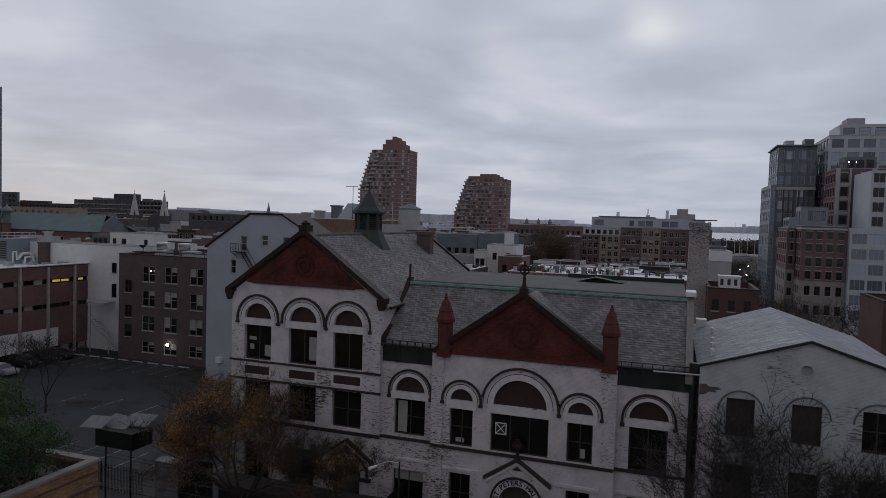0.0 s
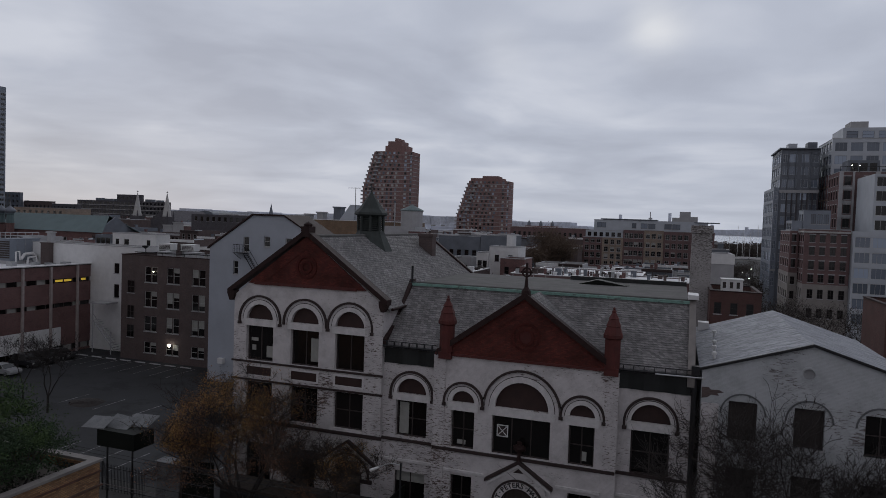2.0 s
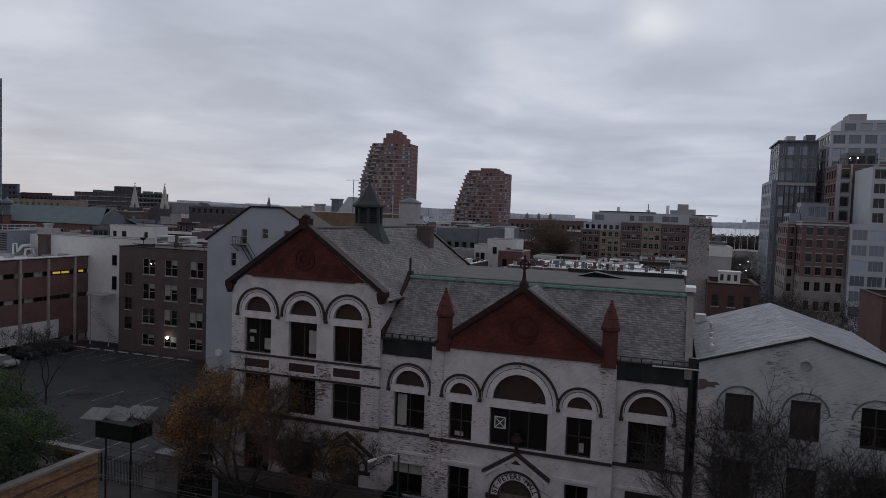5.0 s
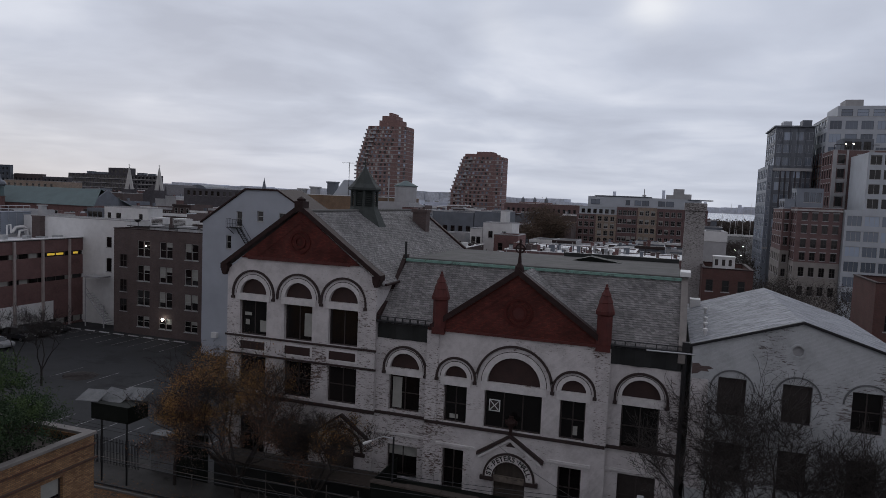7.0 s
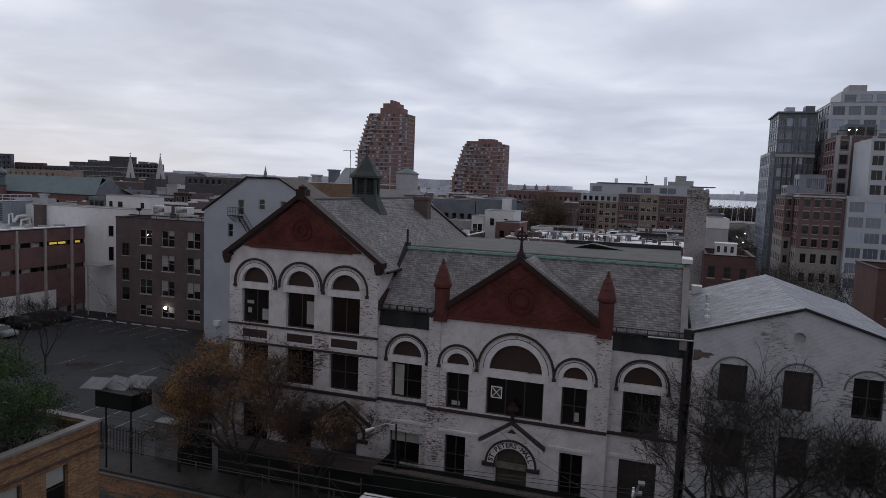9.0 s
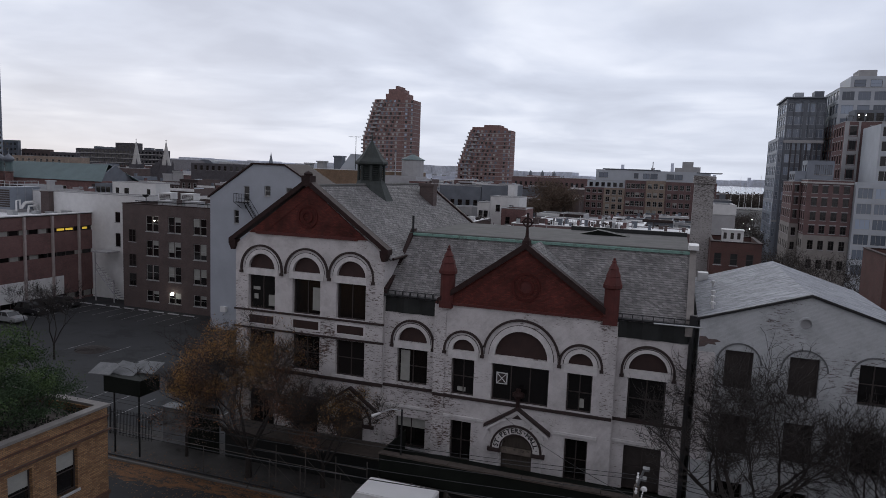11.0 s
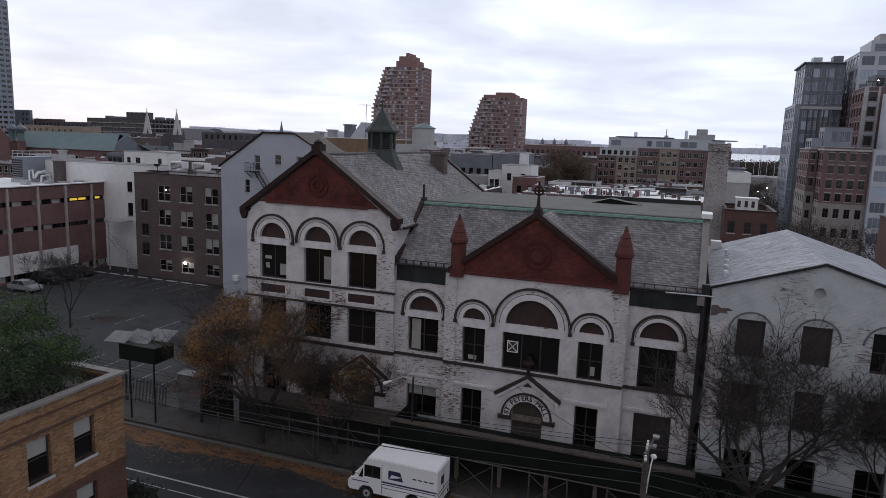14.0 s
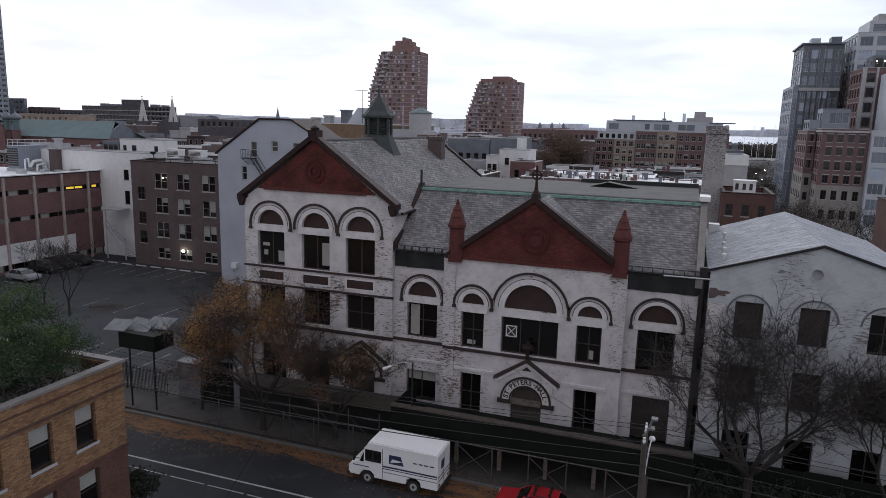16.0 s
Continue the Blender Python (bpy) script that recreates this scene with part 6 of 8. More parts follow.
block("pale_apartments", "tall pale apartment house with wide dark windows", "apartments", 35.0, 50, 149.6, 163, 34.0, M_PALEPANEL, z0=22.6, faces={"-y": (spread(35.2, 49.5, 6, 1.95), floors(22.8, 4, 2.8, 0.45, 1.9))}, bars=(2, 1), glass=M_GLASS, sill=False, frame_mat=M_FRAMEW)

# --- stone chimney tower and near back-street houses
stn = thing("stone_tower", "weathered rubble stone tower behind the hall", "tower")
part("shaft", Geo().lathe(2.85, 91.2, [(1.75, 0), (1.7, 18.0), (1.62, 21.6), (1.85, 21.7), (1.85, 22.6), (1.4, 22.65)], 4, turn=math.pi / 4), M_STONE, stn)
block("brick_row_house", "dark red brick house with white sash windows", "house", 3.9, 9.4, 85, 95, 15.0, M_APTRED, faces={"-y": ([(4.35, 5.15), (6.1, 6.9), (7.8, 8.6)], [(9.4, 10.8), (12.4, 13.75)])}, cap=M_COPING, frame_mat=M_FRAME, bars=(1, 2))
hd = thing("roof_stair_head", "small white stair head on a flat roof", "roof house", 6.6, 90, 14.8)
part("body", Geo().box(-1.3, 1.1, -1, 1, -0.4, 1.35).box(-1.4, 1.2, -1.1, 1.1, 1.35, 1.47), M_WHITEPAINT, hd)
for q in (-1.0, -0.2, 0.55):
    part("window", Geo().box(q - 0.16, q + 0.2, -1.05, -1.0, 0.35, 1.1), M_FRAME, hd)
block("tan_long_building", "long tan brick building behind the slate roof", "building", -65, -47.2, 105, 125, 21.6, M_TANWALL, cap=M_WHITEPAINT, parapet=0.6)
for x, w, h, mt in ((-57.5, 1.5, 2.2, M_DARKGREY), (-61, 1.2, 1.2, M_CONC), (-63.6, 1.0, 0.8, M_CONC)):
    solid("roof_chimney", Geo().box(x - w / 2, x + w / 2, 108, 109.5, 21.3, 21.6 + h).box(x - w / 2 - 0.15, x + w / 2 + 0.15, 107.85, 109.65, 21.6 + h, 21.85 + h), mt, "square chimney stack on a flat roof", "chimney", group="roof chimneys")
solid("skylight_wedge", Geo().prism([(-56.5, 21.4), (-53.6, 21.4), (-53.2, 24.4), (-54.2, 24.4)], 3.0, front(106.5)), M_PALEPANEL, "slanted pale metal skylight housing", "skylight")
ae = thing("roof_aerial", "thin television aerial on a mast", "aerial", -53.0, 106, 21.4)
part("mast", Geo().tube((0, 0, 0), (0, 0, 6.0), 0.05), M_DARKMETAL, ae)
part("boom", Geo().tube((-1.4, 0, 5.9), (0.9, 0, 5.9), 0.04).tube((-1.0, -0.4, 5.9), (-1.0, 0.4, 5.9), 0.03).tube((0.2, -0.5, 5.9), (0.2, 0.5, 5.9), 0.03), M_DARKMETAL, ae)
wt = thing("water_tank", "round pale water tank with a conical lid", "tank", -44.0, 110, 19)
part("tank", Geo().lathe(0, 0, [(1.9, 0), (1.9, 4.6), (2.05, 4.7)], 16), M_CONC, wt)
part("lid", Geo().lathe(0, 0, [(2.1, 4.7), (2.1, 4.8), (0.2, 5.7)], 16), M_GREENROOF, wt, "green conical lid")
part("mast", Geo().tube((-2.6, -1.5, 0), (-2.6, -1.5, 6), 0.12), M_CONC, wt)
block("roof_house", "pale rendered rooftop house", "building", -47.1, -40.6, 103, 108, 21.0, M_CONC, parapet=0.2)
block("roof_house", "red brick rear house with a flat roof", "building", -40.5, -38.6, 100, 104, 20.3, M_REDWALL, cap=M_CONC)

# --- church with green roof and onion domes, far left
gc = thing("green_roof_church", "long brick church with a green patina roof and onion domes", "church")
part("wall", Geo().box(-196, -154.5, 150, 164, 0, 15.6), M_REDWALL, gc)
part("roof", Geo().prism([(-196, 15.5), (-154, 15.5), (-158.5, 20.3), (-196, 20.3)], 0.3, lambda u, z, d: (u, 149.5 + (z - 15.5) * 1.45 + d, z)).prism([(-196, 15.5), (-154, 15.5), (-158.5, 20.3), (-196, 20.3)], 0.3, lambda u, z, d: (u, 164.5 - (z - 15.5) * 1.55 - d, z)), M_GREENROOF, gc)
for x in (-180, -174, -168, -162):
    window(gc, (x, 149.9, 11.0), 1.2, 2.8, 0.04, M_CONC, M_GLASS, (1, 1), True, 0)
part("gable_end", Geo().prism([(149.6, 15.4), (164.4, 15.4), (157, 20.2)], 0.4, side(-156.2, 1)), M_DARKGREY, gc)
part("gable", Geo().prism([(-199, 0), (-191, 0), (-191, 17), (-195, 21.5), (-199, 17)], 0.6, front(147)), M_REDWALL, gc)
for x, y in ((-191.5, 148.5), (-187.3, 148.0)):
    part("turret", Geo().lathe(x, y, [(1.1, 10), (1.1, 16.9), (1.3, 17.0), (1.3, 17.2)], 8), M_REDWALL, gc)
    part("drum", Geo().lathe(x, y, [(0.95, 17.2), (0.95, 19.7), (1.2, 19.8), (1.1, 20.0)], 8), M_GREENROOF, gc)
    part("onion_dome", Geo().lathe(x, y, [(0.9, 20.0), (1.5, 20.5), (1.6, 20.9), (1.15, 21.5), (0.4, 22.0), (0.1, 22.5), (0.05, 23.6)], 12), M_DARKGREY, gc, smooth=True)

# --- twin-spired church
tc = thing("twin_spire_church", "dark church with two pale stone spires", "church")
part("nave", Geo().box(-282, -262, 306, 340, 0, 17).prism([(-281, 17), (-263, 17), (-272, 23)], 34, front(306)), M_HAZEBRICK, tc)
for x in (-286.1, -265.7):
    part("belfry", Geo().box(x - 2.6, x + 2.6, 300, 305.2, 0, 19.5), M_HAZEBRICK, tc)
    part("spire", Geo().lathe(x, 302.6, [(2.4, 19.5), (0.25, 31.8), (0.1, 32.0), (0.08, 33.5)], 8), M_PALESTONE, tc)
    part("spire_cross", Geo().box(x - 0.6, x + 0.6, 302.5, 302.7, 32.7, 32.95), M_DARKMETAL, tc)
    for a in (-2.4, 2.4):
        for b in (300.2, 305):
            part("pinnacle", Geo().lathe(x + a, b, [(0.45, 17), (0.45, 20.5), (0.0, 22.8)], 6), M_HAZEBRICK, tc)

# --- long dark blocks and roofs toward the horizon
ld = block("long_dark_block", "long dark brick block with pale floor bands on the ridge", "apartments", -436, -353, 400, 406, 29.2, M_HAZEBRICK, faces={"-y": (spread(-435, -354, 24, 2.2), floors(15.6, 4, 3.3, 0.9, 1.8))}, bars=(1, 1), sill=False, frame_mat=M_CONC)
for z in (15.9, 19.1, 22.4, 25.7):
    part("floor_band", Geo().box(-436, -353, 399.6, 399.99, z, z + 0.45), M_PALESTONE, ld, "pale floor band")
for a, b, z in ((-419, -414, 31.0), (-411, -402, 30.6), (-372, -366, 30.8), (-362, -358, 30.4)):
    part("roof_plant", Geo().box(a, b, 401, 405, 28.6, z), M_DARKGREY, ld)
block("", "", "", -398, -377, 400.5, 405, 34.0, M_HAZEBRICK, z0=29, faces={"-y": (spread(-397, -378, 5, 1.6), [(30.4, 32.4)])}, sill=False, parent=ld)
ah = block("dark_arched_hall", "dark long hall with a barrel roof and a pale eave", "building", -345, -276, 400, 430, 20.5, M_HAZEBRICK, M_CONC, cap=M_CONC)
part("barrel_roof", Geo().prism([(-327, 20.4)] + [(-319.5 - 7.5 * math.cos(math.pi * i / 10), 20.4 + 3.6 * math.sin(math.pi * i / 10)) for i in range(1, 10)] + [(-312, 20.4)], 24, front(402)), M_DARKGREY, ah, "dark barrel roof")
for a, b, z in ((-309, -297, 22.4), (-296, -284, 21.6), (-342, -336, 21.4)):
    part("roof_plant", Geo().box(a, b, 404, 410, 20, z), M_CONC, ah)
block("cream_terrace", "long cream rendered terrace with dark windows behind the church", "apartments", -251, -224, 200, 212, 22.0, M_APTTAN, M_WHITEROOF, faces={"-y": (spread(-250, -225, 8, 1.3), [(15.6, 17.4), (19.2, 21.0)])}, cap=M_CONC, frame_mat=M_FRAMEW)
block("brown_back_house", "brown brick back house with pale sash windows", "house", -208, -192, 200, 210, 18.7, M_BROWN, M_WHITEROOF, faces={"-y": (spread(-206, -193, 5, 1.2), [(12.2, 13.9), (15.4, 17.2)])}, cap=M_CONC, frame_mat=M_FRAMEW)
block("grey_corner_block", "dark grey block beside the tall tower", "building", -441, -411, 332, 334, 31.6, M_DARKGREY, faces={"-y": (spread(-440, -412, 8, 1.6), floors(14, 5, 3.4, 0.9, 1.6))}, cap=M_CONC)
block("long_flat_block", "long grey flat-roofed block on the slope", "building", -410.5, -386, 334, 337, 26.3, M_BROWN, M_WHITEROOF, faces={"-y": (spread(-410, -387, 7, 1.4), floors(14, 3, 3.6, 0.9, 1.6))}, cap=M_CONC)
block("long_flat_block", "long brown flat-roofed block on the slope", "building", -385.5, -364, 334, 337, 24.9, M_HAZEBRICK, M_WHITEROOF, faces={"-y": (spread(-385, -365, 6, 1.4), floors(14, 3, 3.4, 0.9, 1.6))}, cap=M_CONC)
block("dark_flat_block", "dark flat-roofed block among low houses", "building", -206, -178, 250, 258, 21.6, M_HAZEBRICK, faces={"-y": (spread(-205, -177, 9, 1.4), [(18.6, 20.6)])})
block("long_brick_terrace", "long brown terrace with a pale roof line", "apartments", -79, -42, 330, 345, 20.9, M_APT, faces={"-y": (spread(-78, -43, 14, 1.2), floors(6, 4, 3.3, 0.9, 1.8))}, cap=M_WHITEPAINT)
block("white_roof_house", "white-painted roof house with dark doors", "building", -108.4, -97.5, 108, 112, 17.4, M_WHITEPAINT, faces={"-y": ([(-107.6, -106.7), (-105.4, -104.2), (-99.75, -98.85)], [(14.3, 16.3)])}, cap=M_CONC)
block("dark_roof_house", "dark rooftop house with large panes", "building", -112.7, -108.5, 107.8, 111, 17.0, M_DARKGREY, faces={"-y": (spread(-112.5, -108.7, 3, 1.1), [(13.5, 16.4)])})
block("grey_terrace_house", "dark grey clapboard terrace with sash windows", "house", -53, -43, 150, 165, 18.8, M_DARKGREY, faces={"-y": (spread(-52.6, -43.3, 5, 1.0), floors(3, 4, 3.4, 0.9, 1.6))}, cap=M_CONC)
block("grey_terrace_house", "dark blue-grey terrace house with a flat roof", "house", -42.8, -36.6, 150, 165, 19.2, M_DARKGREY, faces={"-y": (spread(-42.6, -36.8, 4, 1.0), floors(3, 4, 3.4, 0.9, 1.6))}, cap=M_CONC)
block("white_gable_house", "white-walled house end above the terraces", "house", -36.4, -34.9, 149, 152, 19.5, M_WHITEPAINT, cap=M_CONC)
# far houses and shore share the colour with the haze in it
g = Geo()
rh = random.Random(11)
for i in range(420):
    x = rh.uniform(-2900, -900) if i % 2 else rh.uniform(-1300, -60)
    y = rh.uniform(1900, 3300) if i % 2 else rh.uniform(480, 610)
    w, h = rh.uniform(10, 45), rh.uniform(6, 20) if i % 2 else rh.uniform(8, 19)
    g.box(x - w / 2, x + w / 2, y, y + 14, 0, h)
solid("far_houses", g, M_FARHAZE, "distant low houses toward the horizon", "houses", "stuff")
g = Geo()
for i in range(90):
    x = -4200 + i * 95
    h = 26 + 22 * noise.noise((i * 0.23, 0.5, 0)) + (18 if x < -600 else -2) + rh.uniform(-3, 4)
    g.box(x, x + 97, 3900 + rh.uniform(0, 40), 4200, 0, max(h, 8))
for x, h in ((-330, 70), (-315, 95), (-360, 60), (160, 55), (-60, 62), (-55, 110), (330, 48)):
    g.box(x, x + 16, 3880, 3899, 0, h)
solid("far_shore", g, M_FARHAZE, "far shore with low buildings, haze put into its pale colour", "far shore", "structure")
isl = thing("island_building", "far low island hall with domed turrets", "building")
part("hall", Geo().box(-195, -152, 900, 912, 0, 20.8), M_TOWER, isl)
for x in (-191, -175, -159.5):
    part("turret", Geo().lathe(x, 905, [(2.4, 18), (2.4, 23.6), (1.8, 25.4), (0.3, 27.6), (0.0, 28.4)], 8), M_DARKGREY, isl)

g = Geo()
rg = random.Random(31)
for i in range(150):
    y = rg.uniform(395, 440)
    u = rg.random()
    x = -y * (1.40 - 0.26 * u)
    w, h = rg.uniform(3, 8), 29.6 - 5.5 * u - rg.uniform(0, 5.0)
    m = rg.choice((0, 0, 1, 2, 3))
    g.box(x - w, x + w, y, y + 10, 0, h, m=m).box(x - w - 0.1, x + w + 0.1, y - 0.3, y + 10, h, h + 0.35, m=rg.choice((2, 3, 4)))
    for k in range(int(w / 1.4)):
        for q in (2.6, 5.8):
            g.box(x - w + 0.8 + 2.8 * k, x - w + 1.9 + 2.8 * k, y - 0.12, y - 0.01, h - q, h - q + 1.5, m=5)
    if i % 3 == 0:
        g.box(x - 0.6, x + 0.6, y + 2, y + 3.4, h, h + rg.uniform(0.8, 2.2))
solid("ridge_houses", g, [M_HAZEBRICK, M_APT, M_BROWN, M_CONC, M_WHITEROOF, M_GLASS], "dark houses crowded along a low ridge", "houses", "stuff")

# --- back-street row houses
wr = block("white_roof_block", "low building with a wide white-coated flat roof", "building", -27.4, 2.2, 116, 127.5, 13.4, M_APT, M_WHITEROOF, cap=M_WHITEPAINT, parapet=0.12)
block("white_roof_block", "farther low building with a white-coated flat roof", "building", -27.0, -6.0, 129, 146, 13.0, M_APT, M_WHITEROOF, cap=M_WHITEPAINT, parapet=0.15)
rk = random.Random(4)
for i in range(30):
    x, y, w, h = rk.uniform(-26.5, 1.2), rk.uniform(117, 126.5), rk.uniform(0.3, 1.0), rk.uniform(0.4, 1.3)
    part("roof_vent", Geo().box(x - w / 2, x + w / 2, y - w / 2, y + w / 2, 13.28, 13.28 + h).box(x - w / 2 - 0.08, x + w / 2 + 0.08, y - w / 2 - 0.08, y + w / 2 + 0.08, 13.28 + h, 13.38 + h), rk.choice((M_WHITEPAINT, M_BROWN, M_DARKGREY, M_REDWALL)), wr)
block("flat_roof_block", "low dark-roofed building behind the hall", "building", -6.3, 1.2, 100, 115.5, 12.4, M_APT, M_FLATROOF, cap=M_CONC, parapet=0.2)
block("flat_roof_block", "low dark-roofed building before the white roof", "building", -33.5, -6.6, 92, 115.5, 12.4, M_BROWN, M_DARKGREY, cap=M_CONC, parapet=0.4)
block("flat_roof_block", "low back building with a pale cluttered roof", "building", -46, -34, 105, 126.5, 13.3, M_BROWN, M_CONC, cap=M_WHITEPAINT, parapet=0.3)
block("flat_roof_block", "low dark back building with a white parapet", "building", -60, -46.5, 129, 142, 14.2, M_DARKGREY, M_WHITEROOF, cap=M_WHITEPAINT, parapet=0.3)
rc2 = random.Random(77)
g = Geo()
for i in range(150):
    x, y = rc2.uniform(-45.5, -7.5), rc2.uniform(106, 127)
    if -34 < x < -27.5 and y > 115.4:
        continue
    base = 12.95 if x < -34 else 12.0 if y < 115.4 else 13.25
    w, d, h = rc2.uniform(0.12, 0.55), rc2.uniform(0.12, 0.5), rc2.uniform(0.25, 1.3)
    if -34 < x and y > 115.4:
        w, d = w * 0.6, d * 0.6
    g.box(x - w, x + w, y - d, y + d, base, base + h, m=rc2.choice((0, 0, 1, 2, 3)))
    if i % 4 == 0:
        g.tube((x + 0.9, y, base), (x + 0.9, y, base + rc2.uniform(0.8, 2.0)), 0.05, seg=5, m=rc2.choice((0, 1, 2)))
    if i % 9 == 0:
        g.tube((x, y - 1.2, base + 0.7), (x + 2.6, y - 1.2, base + 0.7), 0.04, seg=4, m=1).tube((x, y - 1.2, base), (x, y - 1.2, base + 0.7), 0.04, seg=4, m=1).tube((x + 2.6, y - 1.2, base), (x + 2.6, y - 1.2, base + 0.7), 0.04, seg=4, m=1)
solid("roof_clutter", g, [M_WHITEPAINT, M_GALV, M_FRAME, M_REDWALL], "small vents, pipes, rails and boxes crowded on the back roofs", "roof clutter", "stuff")
ROOFS = (M_WHITEROOF, M_FLATROOF, M_WHITEROOF, M_CONC, M_DARKGREY, M_FLATROOF)
WALLS = (M_APT, M_REDWALL, M_BROWN, M_DARKGREY, M_CONC, M_BROWN)


def row_house(x0, x1, y0, y1, z, wall, roof, rnd):
    ho = thing("row_house", "narrow flat-roofed brick row house with a parapet and chimney", "house", group="row houses")
    g = Geo().box(x0, x1, y0, y1, 0, z - 0.35)
    for a, b, c, d in ((x0, x1, y0, y0 + 0.3), (x0, x1, y1 - 0.3, y1), (x0, x0 + 0.25, y0 + 0.3, y1 - 0.3), (x1 - 0.25, x1, y0 + 0.3, y1 - 0.3)):
        g.box(a, b, c, d, z - 0.35, z + rnd.uniform(0, 0.12))
    part("wall", g, wall, ho)
    part("roof", Geo().box(x0 + 0.26, x1 - 0.26, y0 + 0.31, y1 - 0.31, z - 0.34, z - 0.28), roof, ho)
    part("cornice", Geo().box(x0, x1, y0 - 0.35, y0 - 0.01, z - 0.5, z + 0.12), rnd.choice((M_WHITEPAINT, M_HOOD, M_CONC)), ho)
    for k in range(rnd.randint(0, 2)):
        cx, cy, h = rnd.uniform(x0 + 0.6, x1 - 0.6), rnd.uniform(y0 + 1.5, y1 - 1), rnd.uniform(0.4, 1.1)
        part("chimney", Geo().box(cx - 0.35, cx + 0.35, cy - 0.3, cy + 0.3, z - 0.3, z + h).box(cx - 0.42, cx + 0.42, cy - 0.37, cy + 0.37, z + h, z + h + 0.12), rnd.choice((M_REDWALL, M_CONC, M_REDWALL, M_DARKGREY)), ho)
    if rnd.random() < 0.5:
        cx, cy = rnd.uniform(x0 + 1.2, x1 - 1.2), rnd.uniform(y0 + 3, y1 - 2)
        part("skylight", Geo().box(cx - 0.7, cx + 0.7, cy - 0.9, cy + 0.9, z - 0.3, z + 0.25), M_PALEPANEL, ho)
    if y0 < 200:
        for u0, u1 in spread(x0 + 0.2, x1 - 0.2, 3, 0.95):
            window(ho, ((u0 + u1) / 2, y0 - 0.055, z - 2.6), 0.95, 1.6, 0.03, M_FRAMEW, M_GLASS, (1, 2), True, 0)
    return ho


def taken(x0, x1, y0, y1):
    for a, b, c, d in ((-20, 2, 42, 63), (-60, -30, 70, 98), (-118, -78, 80, 124), (-82, -33, 98, 128), (1, 14, 84, 98), (1, 5, 88, 94), (-54, -33, 148, 168), (-44, 13, 238, 264), (17, 65, 145, 220), (-200, -152, 145, 168), (-208, -174, 248, 272), (-290, -255, 298, 342), (14, 27, 64, 82), (-45, -24, 178, 205), (-46, 3, 115, 147), (-252, -222, 198, 214), (-210, -190, 198, 212), (-444, -362, 330, 347)):
        if x1 > a and x0 < b and y1 > c and y0 < d:
            return True
    return False


rr = random.Random(21)
for y0, zc, xa, xb in ((126, 13.4, -33, 12), (140, 14.2, -33, 10), (156, 14.0, -31, 12), (300, 16.0, 14, 60), (330, 15.5, 10, 70), (400, 15.5, 10, 90), (480, 15.0, 5, 120), (172, 14.0, -60, 14), (190, 13.5, -140, 12), (214, 14.5, -170, 14), (232, 14.2, -180, -44), (282, 16.5, -250, -40), (130, 14.6, -150, -56), (112, 14.2, -150, -118), (172, 15.5, -200, -62), (360, 17.5, -420, -100), (305, 17.0, -250, -90)):
    x = xa
    while x < xb:
        w = rr.uniform(5.0, 7.2)
        z = zc + rr.uniform(-1.1, 1.2)
        if x > -34 and 135 < y0 < 225:
            z -= 1.2 + (y0 - 140) * 0.045
        in_street = y0 > 120 and 0.062 < (x + w) / y0 and x / y0 < 0.118
        if not in_street and not taken(x, x + w, y0, y0 + 11):
            row_house(x, x + w - 0.03, y0 + rr.uniform(0, 0.6), y0 + 11, z, rr.choice(WALLS), M_WHITEROOF if y0 < 140 and x > -40 and rr.random() < 0.8 else rr.choice(ROOFS), rr)
        x += w

for i, (x, y, h) in enumerate(((46, 600, 33), (50, 602, 30), (56, 606, 28), (61, 600, 34), (52, 610, 26), (40, 604, 25), (66, 605, 30))):
    ms = thing("boat_mast", "tall pale mast of a moored sailing boat", "mast", x, y, 0.0, group="boat masts")
    part("mast", Geo().tube((0, 0, 0), (0, 0, h - 6), 0.16, 0.1, 6), M_WHITEPAINT, ms)
    part("hull", Geo().prism([(-4, 0.2), (3.2, 0.2), (4.6, 1.8), (-4.2, 1.6)], 2.4, lambda u, z, d: (u, d - 1.2, z)), M_WHITEPAINT, ms)
for i, (x, y) in enumerate(((12.2, 150), (14.8, 158), (14.2, 176), (18.2, 190), (17.0, 204), (21.6, 232), (22.2, 262), (10.6, 132), (27.5, 290))):
    lt2 = thing("street_light", "small lit street light along the side street", "street lamp", x, y, 0.0, group="side street lights")
    part("post", Geo().tube((0, 0, 0), (0, 0, 7.6), 0.08, seg=6), M_DARKMETAL, lt2)
    part("bulb", Geo().lathe(0, -0.2, [(0.0, 7.5), (0.22, 7.65), (0.0, 7.8)], 8), M_LAMP, lt2)

tb = block("tan_back_house", "grey rendered back house with a white parapet band", "house", 5.0, 8.3, 112, 122, 18.4, M_CONC, M_WHITEROOF, cap=M_CONC, parapet=0.3)
part("parapet_band", Geo().box(4.95, 8.35, 111.9, 111.99, 17.0, 18.55), M_WHITEPAINT, tb, "white-painted parapet band")
block("dome_roof_house", "dark corner house with a mansard roof", "house", 8.6, 13.2, 196, 206, 17.0, M_DARKGREY, faces={"-y": (spread(8.8, 13.0, 3, 0.9), floors(6, 3, 3.2, 0.9, 1.6))}, cap=M_CONC, frame_mat=M_FRAMEW)
